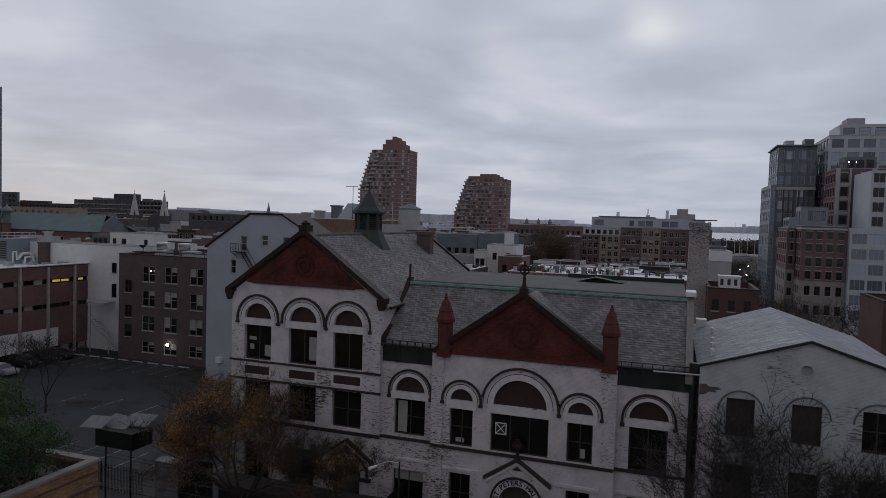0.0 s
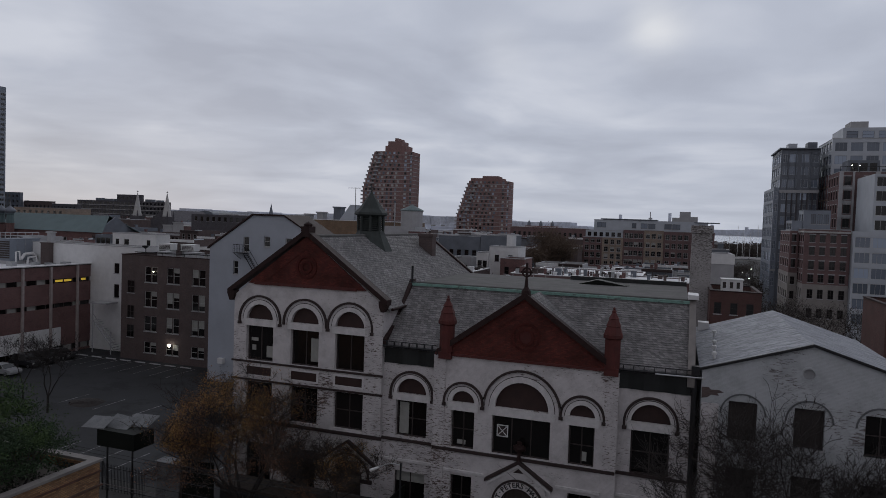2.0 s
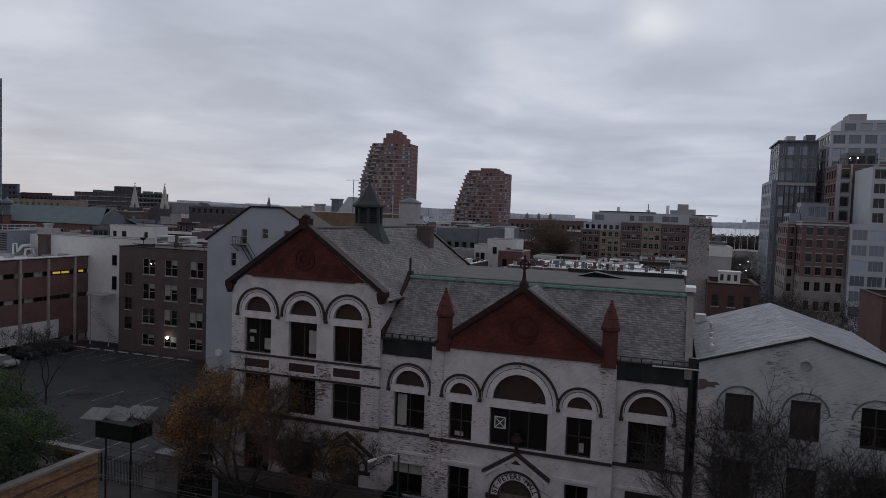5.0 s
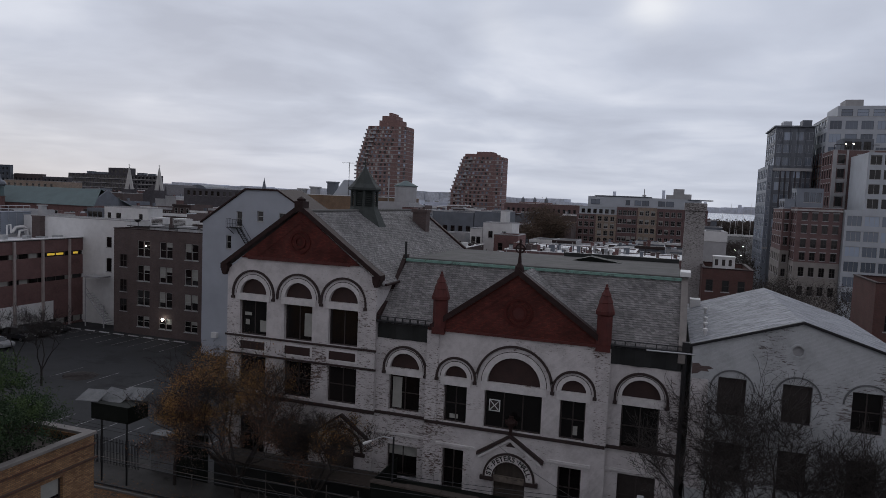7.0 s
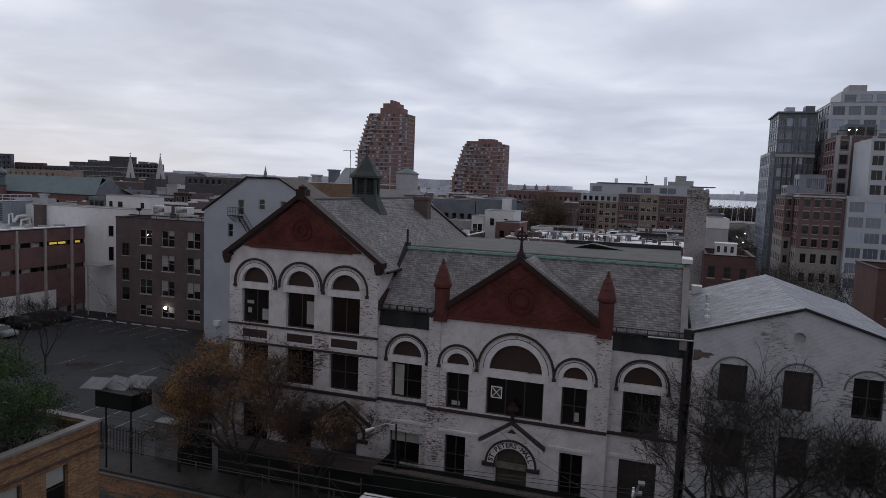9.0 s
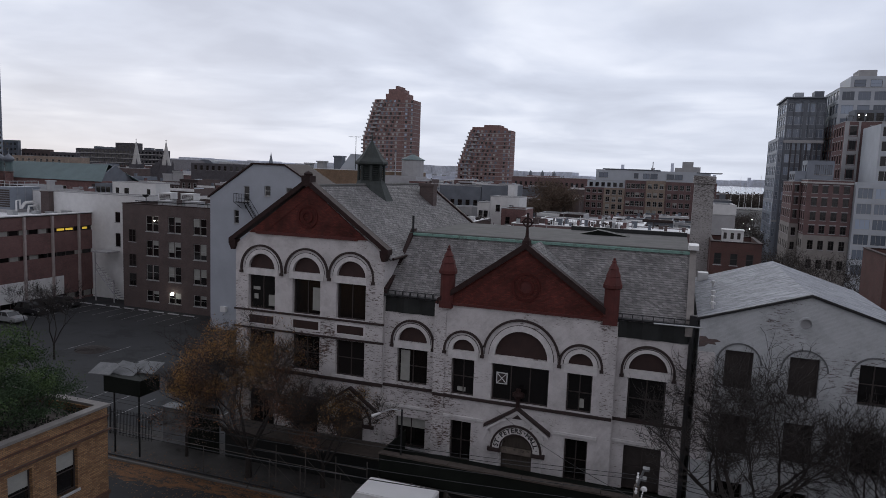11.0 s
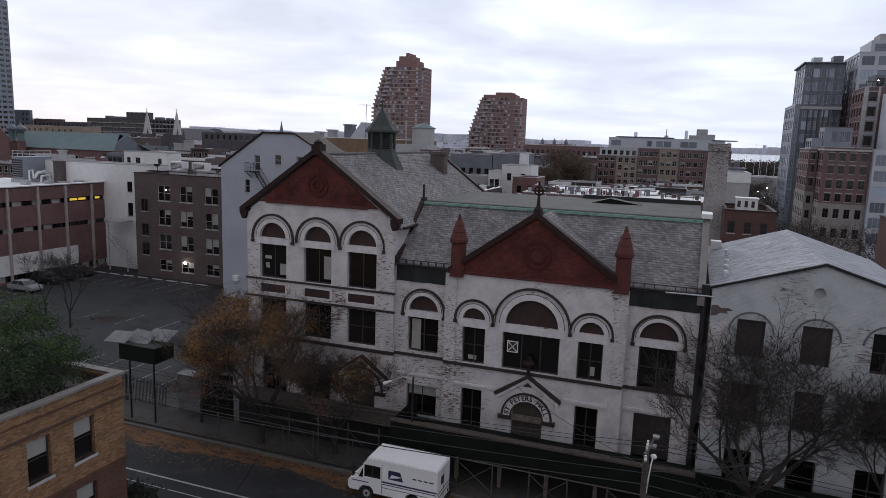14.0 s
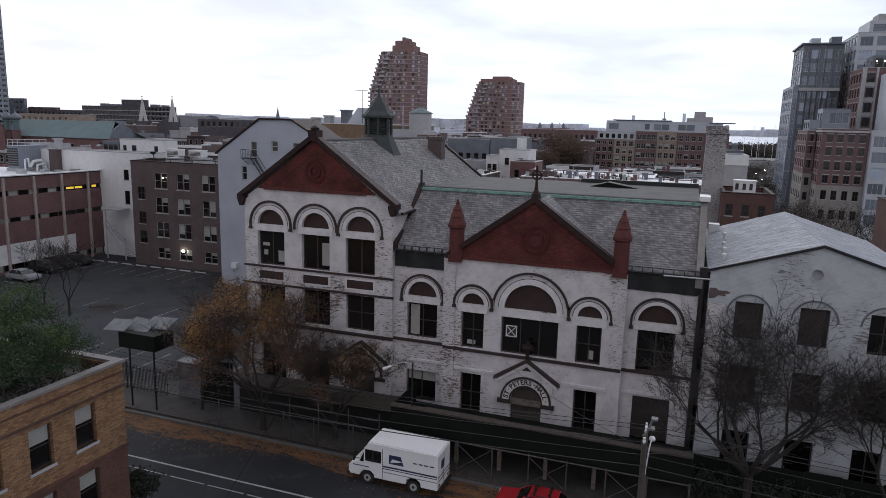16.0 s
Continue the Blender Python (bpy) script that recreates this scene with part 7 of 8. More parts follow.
# cream houses and clutter between the white roof and the terraces
for x0, x1, y0, z, mt in ((-36.7, -30.6, 135.5, 17.2, M_WHITEPAINT), (-39.3, -36.75, 135, 15.9, M_WHITEPAINT), (-32.4, -27.6, 128, 15.3, M_REDWALL), (-45.6, -41.0, 137, 14.6, M_CONC)):
    block("cream_back_house", "cream-painted back house with a low parapet", "house", x0, x1, y0, y0 + 7, z, mt, M_CONC, faces={"-y": (spread(x0 + 0.2, x1 - 0.2, 2, 0.9), [(z - 3.0, z - 1.6)])}, parapet=0.25, cap=M_CONC)
tw = random.Random(8)
for i in range(34):
    x, y = tw.uniform(-27, 1.5), tw.uniform(116.5, 127)
    ppt = thing("roof_pipe", "thin vent pipe standing on a back roof", "vent pipe", x, y, 13.2, group="roof pipes")
    part("pipe", Geo().tube((0, 0, 0), (0, 0, tw.uniform(0.4, 1.3)), tw.uniform(0.05, 0.1), seg=6), tw.choice((M_REDWALL, M_DARKMETAL, M_FRAME, M_WHITEPAINT)), ppt)
sp = thing("church_spire", "slim dark church spire far off", "spire", -342.5, 520, 0)
part("tower", Geo().box(-2.5, 2.5, -2.5, 2.5, 0, 22), M_HAZEBRICK, sp)
part("spire", Geo().lathe(0, 0, [(2.2, 22), (0.2, 32), (0.05, 33.2)], 8), M_DARKGREY, sp)
ch = thing("refinery_sign", "far red-lit sign frame on a roof", "sign", -345, 700, 20)
part("panel", Geo().box(-7, 7, 0, 0.5, 4.5, 8.5), M_SIGNRED, ch)
part("frame", Geo().box(-7, -6.4, 0.5, 1, -20, 8.5).box(6.4, 7, 0.5, 1, -20, 8.5), M_DARKMETAL, ch)

# ================= trees =================


def branches(limbs, twigs, base, height, rnd, levels, stems, fork, lean, trunk, first, tips, drop=0.74, splay=0.45, sprays=0):
    """A tapered trunk that forks again and again; the last two generations go into twigs, their ends into tips."""
    def grow(p, d, length, r, lvl):
        q, n = p, 3
        geo = limbs if lvl > 2 else twigs
        for i in range(n):
            k = 0.15 if lvl > 2 else 0.24
            d2 = (d + Vector((rnd.gauss(0, k), rnd.gauss(0, k), rnd.gauss(0.05, k * 0.6)))).normalized()
            e = q + d2 * (length / n)
            r1 = max(r * 0.9, 0.012)
            geo.tube(q, e, r, r1, 7 if lvl > 3 else (5 if lvl > 1 else 3), cap=False)
            q, d, r = e, d2, r1
            if 0 < lvl < levels and rnd.random() < 0.62:
                s = Vector((rnd.gauss(0, 1), rnd.gauss(0, 1), rnd.uniform(-0.3, 0.6))).normalized()
                grow(q, (d * 0.65 + s * 0.8).normalized(), length * rnd.uniform(0.5, 0.75), max(r * 0.5, 0.012), lvl - 1)
            if lvl <= 1:
                tips.append(q.copy())
                if rnd.random() < sprays:
                    s = (d * 0.7 + Vector((rnd.gauss(0, 0.7), rnd.gauss(0, 0.7), rnd.gauss(0.1, 0.6)))).normalized()
                    m = q + s * rnd.uniform(0.2, 0.42)
                    twigs.tube(q, m, 0.0085, 0.007, 3, cap=False)
                    twigs.tube(m, m + (s + Vector((rnd.gauss(0, 0.5), rnd.gauss(0, 0.5), rnd.gauss(0.1, 0.4)))).normalized() * rnd.uniform(0.2, 0.4), 0.007, 0.005, 3, cap=False)
        if lvl > 0:
            turn = rnd.uniform(0, 6.28)
            k = rnd.randint(*fork)
            for j in range(k):
                a = turn + 6.28 * j / k + rnd.uniform(-0.4, 0.4)
                out = Vector((math.cos(a), math.sin(a), 0))
                dd = (d * 0.8 + out * lean * rnd.uniform(0.6, 1.2) + Vector((0, 0, 0.15))).normalized()
                grow(q, dd, length * drop * rnd.uniform(0.85, 1.15), max(r * rnd.uniform(0.55, 0.72), 0.012), lvl - 1)
    for s in range(stems):
        a = 6.28 * s / max(stems, 1) + rnd.uniform(0, 0.6)
        d = Vector((math.cos(a) * splay * (stems > 1), math.sin(a) * splay * (stems > 1), 1)).normalized()
        grow(Vector(base), d, height * first, trunk, levels)


def leaves(geo, tips, rnd, per, size, wide):
    for p in tips:
        for k in range(per):
            c = p + Vector((rnd.gauss(0, wide), rnd.gauss(0, wide), rnd.gauss(0, wide * 0.8)))
            a = Vector((rnd.gauss(0, 1), rnd.gauss(0, 1), rnd.gauss(0, 1))).normalized() * size * rnd.uniform(0.6, 1.3)
            b = a.orthogonal().normalized() * size * 0.6
            geo.quad(tuple(c - a), tuple(c + b), tuple(c + a), tuple(c - b))


def tree(label, x, y, height, seed, stems=1, levels=4, lean=0.55, trunk=0.2, leaf=None, per=5, size=0.09, wide=0.25, keep=1.0, first=0.3, group="", pick=None, fork=(2, 3), z0=0.1, fork_z=1.6, splay=0.45, sprays=0):
    rnd = random.Random(seed)
    t = thing("tree", label, "tree", x, y, z0, group=group)
    g, tw, tips = Geo(), Geo(), []
    branches(g, tw, (0, 0, 0.0 if stems == 1 else fork_z), height, rnd, levels, stems, fork, lean, trunk, first, tips, splay=splay, sprays=sprays)
    if stems > 1:
        g.tube((0, 0, -0.2), (0, 0, fork_z + 0.1), trunk * 1.9, trunk * 1.5, 10)
    part("trunk", g, M_BARK, t, "dark bare trunk and limbs")
    part("crown", tw, M_BARK, t, "fine dark twigs")
    if leaf:
        for nm, mt, test in leaf:
            lg = Geo()
            chosen = [p for p in tips if test(p, rnd)]
            leaves(lg, chosen, rnd, per, size, wide)
            if lg.v:
                part("foliage", lg, mt, t, nm)
    return t


tree("street tree with ochre autumn leaves over dark bare limbs", -27.2, 38.7, 11.6, 3, 7, 5, 0.72, 0.13,
     [("ochre autumn leaves", M_ORANGE, lambda p, r: p.z > 6.4 and -3.6 < p.x < 1.9 and r.random() < 0.2 + 1.1 * noise.noise(p * 0.55)),
      ("rust-brown leaves", M_RUSTLEAF, lambda p, r: p.z > 4.6 and p.x < 5.5 and r.random() < 0.6 * noise.noise(p * 0.6 + Vector((7, 3, 1)))),
      ("brown withered leaves", M_BROWNLEAF, lambda p, r: r.random() < 0.05)], 13, 0.046, 0.24, group="street trees", first=0.27, splay=0.85, fork_z=1.9, fork=(2, 2), sprays=0.5)
tree("bare street tree with a few orange leaves", -21.7, 39.4, 7.6, 8, 4, 5, 0.74, 0.1,
     [("orange autumn leaves", M_ORANGE, lambda p, r: p.z > 5.4 and abs(p.x - 1.8) < 1.1 and r.random() < 0.12),
      ("rust-brown leaves", M_RUSTLEAF, lambda p, r: r.random() < 0.02 + 0.22 * noise.noise(p * 0.6)),
      ("brown withered leaves", M_BROWNLEAF, lambda p, r: r.random() < 0.08)], 11, 0.046, 0.22, group="street trees", first=0.26, splay=0.95, fork=(2, 2), sprays=0.7)
tree("small street tree with withered brown leaves", -33.4, 39.8, 7.0, 9, 2, 4, 0.7, 0.07,
     [("brown withered leaves", M_BROWNLEAF, lambda p, r: r.random() < 0.3), ("rust-brown leaves", M_RUSTLEAF, lambda p, r: r.random() < 0.3), ("ochre autumn leaves", M_ORANGE, lambda p, r: r.random() < 0.14)], 9, 0.046, 0.22, group="street trees", first=0.25, sprays=0.3)
tree("bare spreading street tree with several limbs before the white building", 4.7, 39.7, 11.6, 14, 8, 5, 0.68, 0.15, group="street trees", first=0.29, fork_z=2.7, splay=1.35, fork=(2, 2), sprays=0.5)
tree("bare street tree with fine twigs", 12.0, 39.8, 10.5, 17, 3, 5, 0.7, 0.1, group="street trees", first=0.26)
tree("small bare tree standing in the parking lot", -63.2, 54.4, 9.0, 23, 3, 4, 0.6, 0.07, first=0.28)
tree("small bare tree at the edge of the lot", -70, 57, 8.0, 29, 2, 4, 0.6, 0.06, first=0.28)
tree("broad brown-leaved tree among the back houses", -35.2, 192, 22.5, 31, 5, 4, 0.75, 0.22, [("brown withered leaves", M_BROWNLEAF, lambda p, r: r.random() < 0.95)], 6, 0.2, 0.75, z0=0, fork_z=5, first=0.24, splay=0.7)
for i, (x, y, h) in enumerate(((15.5, 118, 12), (18.5, 112, 11), (21.5, 118, 12), (25, 110, 10.5), (12.5, 108, 10), (28, 116, 11.5), (17, 126, 12))):
    tree("bare street tree before the brick apartments", x, y, h, 40 + i, 3, 4, 0.65, 0.13, [("dry brown leaves", M_TREEFAR, lambda p, r: r.random() < 0.1)], 3, 0.11, 0.4, group="side street trees", z0=0, fork_z=3.0, first=0.26)

rs = random.Random(66)
for i in range(11):
    y = 138 + 15 * i
    tree("bare street tree along the side street", y * (0.075 if i % 2 else 0.097), y, rs.uniform(9, 11.5), 90 + i, 2, 3, 0.65, 0.12, [("dry brown leaves", M_TREEFAR, lambda p, r: r.random() < 0.5)], 4, 0.2, 0.6, group="side street trees", z0=0, fork_z=3.0, first=0.3)

rw = random.Random(52)
g = Geo()
spots = []
for i in range(520):
    y = rw.uniform(610, 800)
    c = Vector((y * rw.uniform(0.02, 0.16), y, rw.uniform(1.0, 8.5)))
    spots += [c + Vector((rw.gauss(0, 2.6), rw.gauss(0, 2.6), rw.gauss(0, 1.3))) for k in range(6)]
    g.tube((c.x, c.y, 0), (c.x, c.y, c.z), 0.3, 0.12, 5)
leaves(g, spots, rw, 5, 1.3, 1.3)
solid("waterfront_trees", g, M_TREEFAR, "dark band of trees along the far waterfront", "trees", "stuff")

# evergreen bushes on the roof of the tan brick building
eg = thing("roof_garden_evergreen", "dense dark green evergreen bush on the roof terrace", "bush", -26.6, 20.2, 10.1)
rnd = random.Random(77)
g, tips = Geo(), []
for k in range(9):
    a = rnd.uniform(0, 6.28)
    b = Vector((rnd.uniform(-2.2, 1.6), rnd.uniform(-5.0, 1.6), 0))
    branches(g, g, b, rnd.uniform(2.4, 3.4), rnd, 3, 1, (2, 3), 0.6, 0.06, 0.3, tips)
part("trunk", g, M_BARK, eg)
g = Geo()
clumps = []
for k in range(230):
    c = Vector((rnd.uniform(-4.8, 2.0), rnd.uniform(-8.5, 2.2), 0))
    edge = max(0, (c.x + 0.2) / 2.6) ** 2 * 0.7 + max(0, (c.y + 0.2) / 2.8) ** 2 * 0.5
    c.z = 1.25 + rnd.uniform(0.0, 3.3) * max(0.1, 1 - edge)
    clumps += [c + Vector((rnd.gauss(0, 0.36), rnd.gauss(0, 0.36), rnd.gauss(0, 0.17))) for i in range(30)]
clumps = [c for c in clumps if c.x < 2.45 and c.y < 2.8 and c.z > 0.75]
# higher clumps get the lit green, lower ones the dark: light in the colour
lit_tops = [c for c in clumps if noise.noise(c * 0.9) + 0.2 * (c.z - 2.6) > 0.12]
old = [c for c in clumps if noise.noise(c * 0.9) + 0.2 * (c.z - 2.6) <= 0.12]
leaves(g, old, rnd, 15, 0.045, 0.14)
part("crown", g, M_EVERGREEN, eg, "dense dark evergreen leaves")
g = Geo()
leaves(g, lit_tops, rnd, 15, 0.045, 0.14)
part("crown", g, M_EVERLIT, eg, "lighter yellow-green leaves, lit tops put into their colour")
# near-black leaves and bed, added as the shade beneath the bush
ug = thing("under_bush_shade", "near-black low leaves put in as the shade under the roof garden bush", "shrub", -26.6, 20.2, 10.1)
g, low = Geo(), []
for k in range(260):
    c = Vector((rnd.uniform(-4.5, 2.0), rnd.uniform(-9.0, 2.5), rnd.uniform(0.1, 0.5)))
    low += [c + Vector((rnd.gauss(0, 0.25), rnd.gauss(0, 0.25), rnd.gauss(0, 0.1))) for i in range(10)]
low = [c for c in low if c.x < 2.15 and c.y < 2.6]
leaves(g, low, rnd, 10, 0.07, 0.14)
part("foliage", g, M_HEDGE, ug, "dark small leaves")
part("shade_bed", Geo().box(-4.6, 2.17, -9.4, 2.62, 0.003, 0.12), M_TARP, ug)
solid("planter_trough", Geo().box(-30, -24.6, 10.5, 22.7, 10.1, 10.5), M_WOOD, "dark timber planter trough on the roof terrace", "planter")

tree("small dark-leaved street tree on the near pavement", -25.9, 25.6, 3.2, 61, 2, 3, 0.6, 0.05, [("dark bluish leaves", M_HEDGE, lambda p, r: True)], 9, 0.09, 0.2, fork_z=1.4, first=0.24)

# ================= street furniture =================
shed = thing("pavement_shed", "dark green scaffold shed over the pavement before the hall", "scaffold")
part("hoarding", Geo().box(-17.0, 1.6, 38.25, 38.32, 2.3, 3.85), M_GREENBOARD, shed, "dark green timber hoarding")
part("deck", Geo().box(-17.0, 1.6, 38.33, 42.7, 2.2, 2.42), M_GREENBOARD, shed)
part("hoarding", Geo().box(-17.05, -16.98, 38.33, 42.7, 2.3, 3.85), M_GREENBOARD, shed)
for i in range(9):
    x = -17.0 + 2.32 * i
    part("post", Geo().tube((x, 38.2, 0.13), (x, 38.2, 2.3), 0.05, seg=6), M_SCAFFOLD, shed)
    part("post", Geo().tube((x, 42.4, 0.13), (x, 42.4, 2.3), 0.05, seg=6), M_SCAFFOLD, shed)
    if i < 8:
        part("beam", Geo().tube((x, 38.19, 2.2), (x + 2.32, 38.19, 2.2), 0.045, seg=6), M_SCAFFOLD, shed)
        if i % 2 == 0:
            part("brace", Geo().tube((x, 38.18, 2.1), (x + 2.32, 38.18, 0.35), 0.022, seg=5), M_SCAFFOLD, shed)
            part("brace", Geo().tube((x, 38.16, 0.35), (x + 2.32, 38.16, 2.1), 0.022, seg=5), M_SCAFFOLD, shed)
part("deck", Geo().box(-30.8, -17.1, 40.4, 42.7, 2.3, 2.5), M_WOOD, shed)
part("screen", Geo().box(-30.8, -17.1, 40.9, 40.96, 0.13, 2.3), M_TARP, shed, "dark sheeting below the deck")
for i in range(8):
    part("coping_plank", Geo().box(-17.0 + 2.33 * i, -14.7 + 2.33 * i, 38.12, 38.62 + 0.05 * (i % 3), 3.86, 3.96 + 0.02 * (i % 2)), M_WOOD, shed, "weathered plank along the hoarding's top")
for x in (-15.6, -12.8, -9.9, -6.9, -3.9, -0.9):
    part("timber_post", Geo().box(x - 0.12, x + 0.12, 39.4, 39.64, 0.13, 2.2), M_OLDTIMBER, shed, "pale old timber post")
for i in range(5):
    x = -27.2 + 2.3 * i
    part("post", Geo().tube((x, 38.6, 0.13), (x, 38.6, 2.9), 0.04, seg=6), M_SCAFFOLD, shed)
    if i < 4:
        part("beam", Geo().tube((x, 38.6, 2.4), (x + 2.3, 38.6, 2.4), 0.035, seg=6), M_SCAFFOLD, shed)
        part("brace", Geo().tube((x, 38.6, 2.4), (x + 2.3, 38.6, 0.5), 0.016, seg=5), M_SCAFFOLD, shed)

hw = thing("green_hoarding", "dark green timber hoarding before the white building", "hoarding")
for i in range(7):
    part("board", Geo().box(1.75 + 2.0 * i, 3.72 + 2.0 * i, 41.3, 41.36, 0.13, 2.75 + 0.06 * (i % 2)), M_GREENBOARD, hw)
    part("post", Geo().box(1.7 + 2.0 * i, 1.8 + 2.0 * i, 41.36, 41.46, 0.13, 2.7), M_WOOD, hw)
rnd = random.Random(91)
hd = thing("hedge", "dark overgrown shrubs along the pavement", "hedge", 0, 0)
hl, hb = Geo(), Geo()
pts = []
for k in range(120):
    c = Vector((rnd.uniform(1.6, 15.0), rnd.uniform(39.6, 41.1), 0.13))
    top = c + Vector((rnd.gauss(0, 0.2), rnd.gauss(0, 0.15), rnd.uniform(0.8, 2.3)))
    hb.tube(c, top, 0.02, 0.01, 4, cap=False)
    pts += [c.lerp(top, rnd.uniform(0.3, 1.0)) + Vector((rnd.gauss(0, 0.2), rnd.gauss(0, 0.15), rnd.gauss(0, 0.12))) for i in range(16)]
leaves(hl, pts, rnd, 5, 0.07, 0.12)
part("stems", hb, M_BARK, hd, kind="stuff")
part("foliage", hl, M_HEDGE, hd, "dark small leaves")

fence = thing("iron_fence", "dark iron picket fence along the parking lot", "fence")
picket = Geo().box(-0.014, 0.014, -0.014, 0.014, 0.13, 2.2).lathe(0, 0, [(0.02, 2.2), (0.0, 2.32)], 4).mesh("picket", [M_DARKMETAL])
n = 0
x = -62.0
while x < -37.5:
    o = part("picket", picket, None, fence)
    o.matrix_basis = pose(x, 40.85, 0)
    x += 0.145
for z in (0.35, 1.95):
    part("rail", Geo().box(-62, -37.5, 40.83, 40.87, z, z + 0.05), M_DARKMETAL, fence)
for i in range(9):
    part("post", Geo().box(-62.05 + 2.9 * i, -61.97 + 2.9 * i, 40.81, 40.89, 0.1, 2.4), M_DARKMETAL, fence)
rail = thing("scaffold_rail", "thin steel scaffold posts with a top rail along the kerb", "railing")
SPOSTS = (-30.4, -25.0, -22.6, -19.6)
for x in SPOSTS:
    part("post", Geo().tube((x, 37.95, 0.13), (x, 37.95, 2.15), 0.04, seg=6), M_SCAFFOLD, rail)
    part("base_plate", Geo().box(x - 0.25, x + 0.25, 37.75, 38.15, 0.131, 0.2), M_DARKMETAL, rail)
part("rail", Geo().tube((-39.2, 37.95, 2.12), (-18.2, 37.95, 2.12), 0.028, seg=6), M_SCAFFOLD, rail)
# dark tube laid in for the shadow line along the kerb
part("kerb_shadow_line", Geo().tube((-42, 37.75, 0.2), (-18.2, 37.75, 0.2), 0.06, seg=6), M_DARKMETAL, rail)
part("brace", Geo().tube((-25.0, 37.95, 2.1), (-22.6, 37.95, 0.3), 0.018, seg=5), M_SCAFFOLD, rail)
solid("utility_box", Geo().box(-36.9, -34.2, 41.3, 42.2, 0.1, 2.9).box(-37.0, -34.1, 41.2, 42.3, 2.9, 3.0), M_SHEET, "dull grey concrete wall piece behind the fence", "wall")
bd = thing("dark_board_fence", "tall dark board fence beside the hall", "fence")
for i in range(6, 12):
    part("board", Geo().box(-37.4 + 0.5 * i, -36.92 + 0.5 * i, 41.0, 41.05, 0.12, 3.6 + 0.05 * ((i * 7) % 3)), M_GREENBOARD, bd)
sg = thing("raised_sign_box", "raised dark sign box with tilted grey sheet roofs on posts", "sign", 0, 0)
part("box", Geo().box(-39.6, -36.2, 38.2, 40.2, 4.75, 5.95), M_GREENBOARD, sg, "dark green box")
for a, b, c, d, tilt in ((-40.8, -38.7, 37.9, 39.1, 0.3), (-39.7, -37.6, 38.8, 40.2, -0.3), (-38.5, -36.2, 39.5, 40.8, 0.25)):
    part("roof_sheet", Geo().quad((a, c, 6.0), (b, c, 6.0 + tilt * 0.5), (b, d, 6.55 + tilt * 0.5), (a, d, 6.55)).quad((a, c, 6.04), (b, c, 6.04 + tilt * 0.5), (b, d, 6.59 + tilt * 0.5), (a, d, 6.59)).quad((a, c, 6.0), (b, c, 6.0 + tilt * 0.5), (b, c, 6.04 + tilt * 0.5), (a, c, 6.04)), M_SHEET, sg, "tilted grey metal sheet")
for x in (-38.7, -36.4):
    part("post", Geo().tube((x, 38.3, 0.13), (x, 38.3, 4.8), 0.07, seg=8), M_DARKMETAL, sg)

pole = thing("utility_pole", "weathered timber utility pole with crossarm and insulators", "utility pole", -0.72, 25.9, 0.13)
part("shaft", Geo().tube((0, 0, -0.2), (0, 0, 10.2), 0.14, 0.11, 10), M_WOOD, pole)
part("crossarm", Geo().box(-0.06, 0.06, -0.7, 0.9, 10.0, 10.14), M_WOOD, pole)
part("bracket", Geo().tube((0, 0, 10.1), (0.25, 0.1, 10.9), 0.045).box(0.1, 0.34, -0.1, 0.2, 10.45, 10.53).box(0.18, 0.42, -0.1, 0.2, 10.85, 10.93), M_SHEET, pole)
for y in (-0.6, 0.4, 0.8):
    part("insulator", Geo().lathe(0, y, [(0.04, 10.14), (0.06, 10.22), (0.03, 10.3), (0.05, 10.36), (0.0, 10.38)], 8), M_WHITEPAINT, pole)
sl2 = thing("street_lamp", "grey cobra-head street lamp on a curved arm", "street lamp", -0.72, 25.9, 0.13)
part("arm", Geo().tube((0.1, 0.05, 8.5), (0.14, 0.12, 9.1), 0.03).tube((0.14, 0.12, 9.1), (0.2, 0.35, 9.65), 0.027).tube((0.2, 0.35, 9.65), (0.24, 0.6, 9.78), 0.024), M_WHITEPAINT, sl2, "pale curved arm")
part("head", Geo().lathe(0.26, 0.7, [(0.0, 9.7), (0.11, 9.72), (0.13, 9.79), (0.09, 9.86), (0.0, 9.89)], 12), M_WHITEPAINT, sl2)
sl3 = thing("street_lamp", "cobra-head street lamp on a dark post beside the hall", "street lamp", -15.6, 38.45, 0.13)
part("post", Geo().tube((0, 0, 0), (0, 0, 6.8), 0.09, 0.06), M_DARKMETAL, sl3)
part("arm", Geo().tube((0, 0, 6.7), (-0.7, -0.1, 6.75), 0.04).tube((-0.7, -0.1, 6.75), (-1.5, -0.2, 6.4), 0.035), M_GALV, sl3)
part("head", Geo().tube((-1.4, -0.18, 6.42), (-1.95, -0.25, 6.15), 0.06, 0.11, 8), M_WHITEPAINT, sl3)


def wire(p, q, sag, r=0.014, label="black overhead cable along the street"):
    p, q = Vector(p), Vector(q)
    n = 16
    g = Geo().sweep([p.lerp(q, i / n) - Vector((0, 0, sag * 4 * (i / n) * (1 - i / n))) for i in range(n + 1)], r)
    solid("overhead_cable", g, M_DARKMETAL, label, "cable", group="overhead cables")


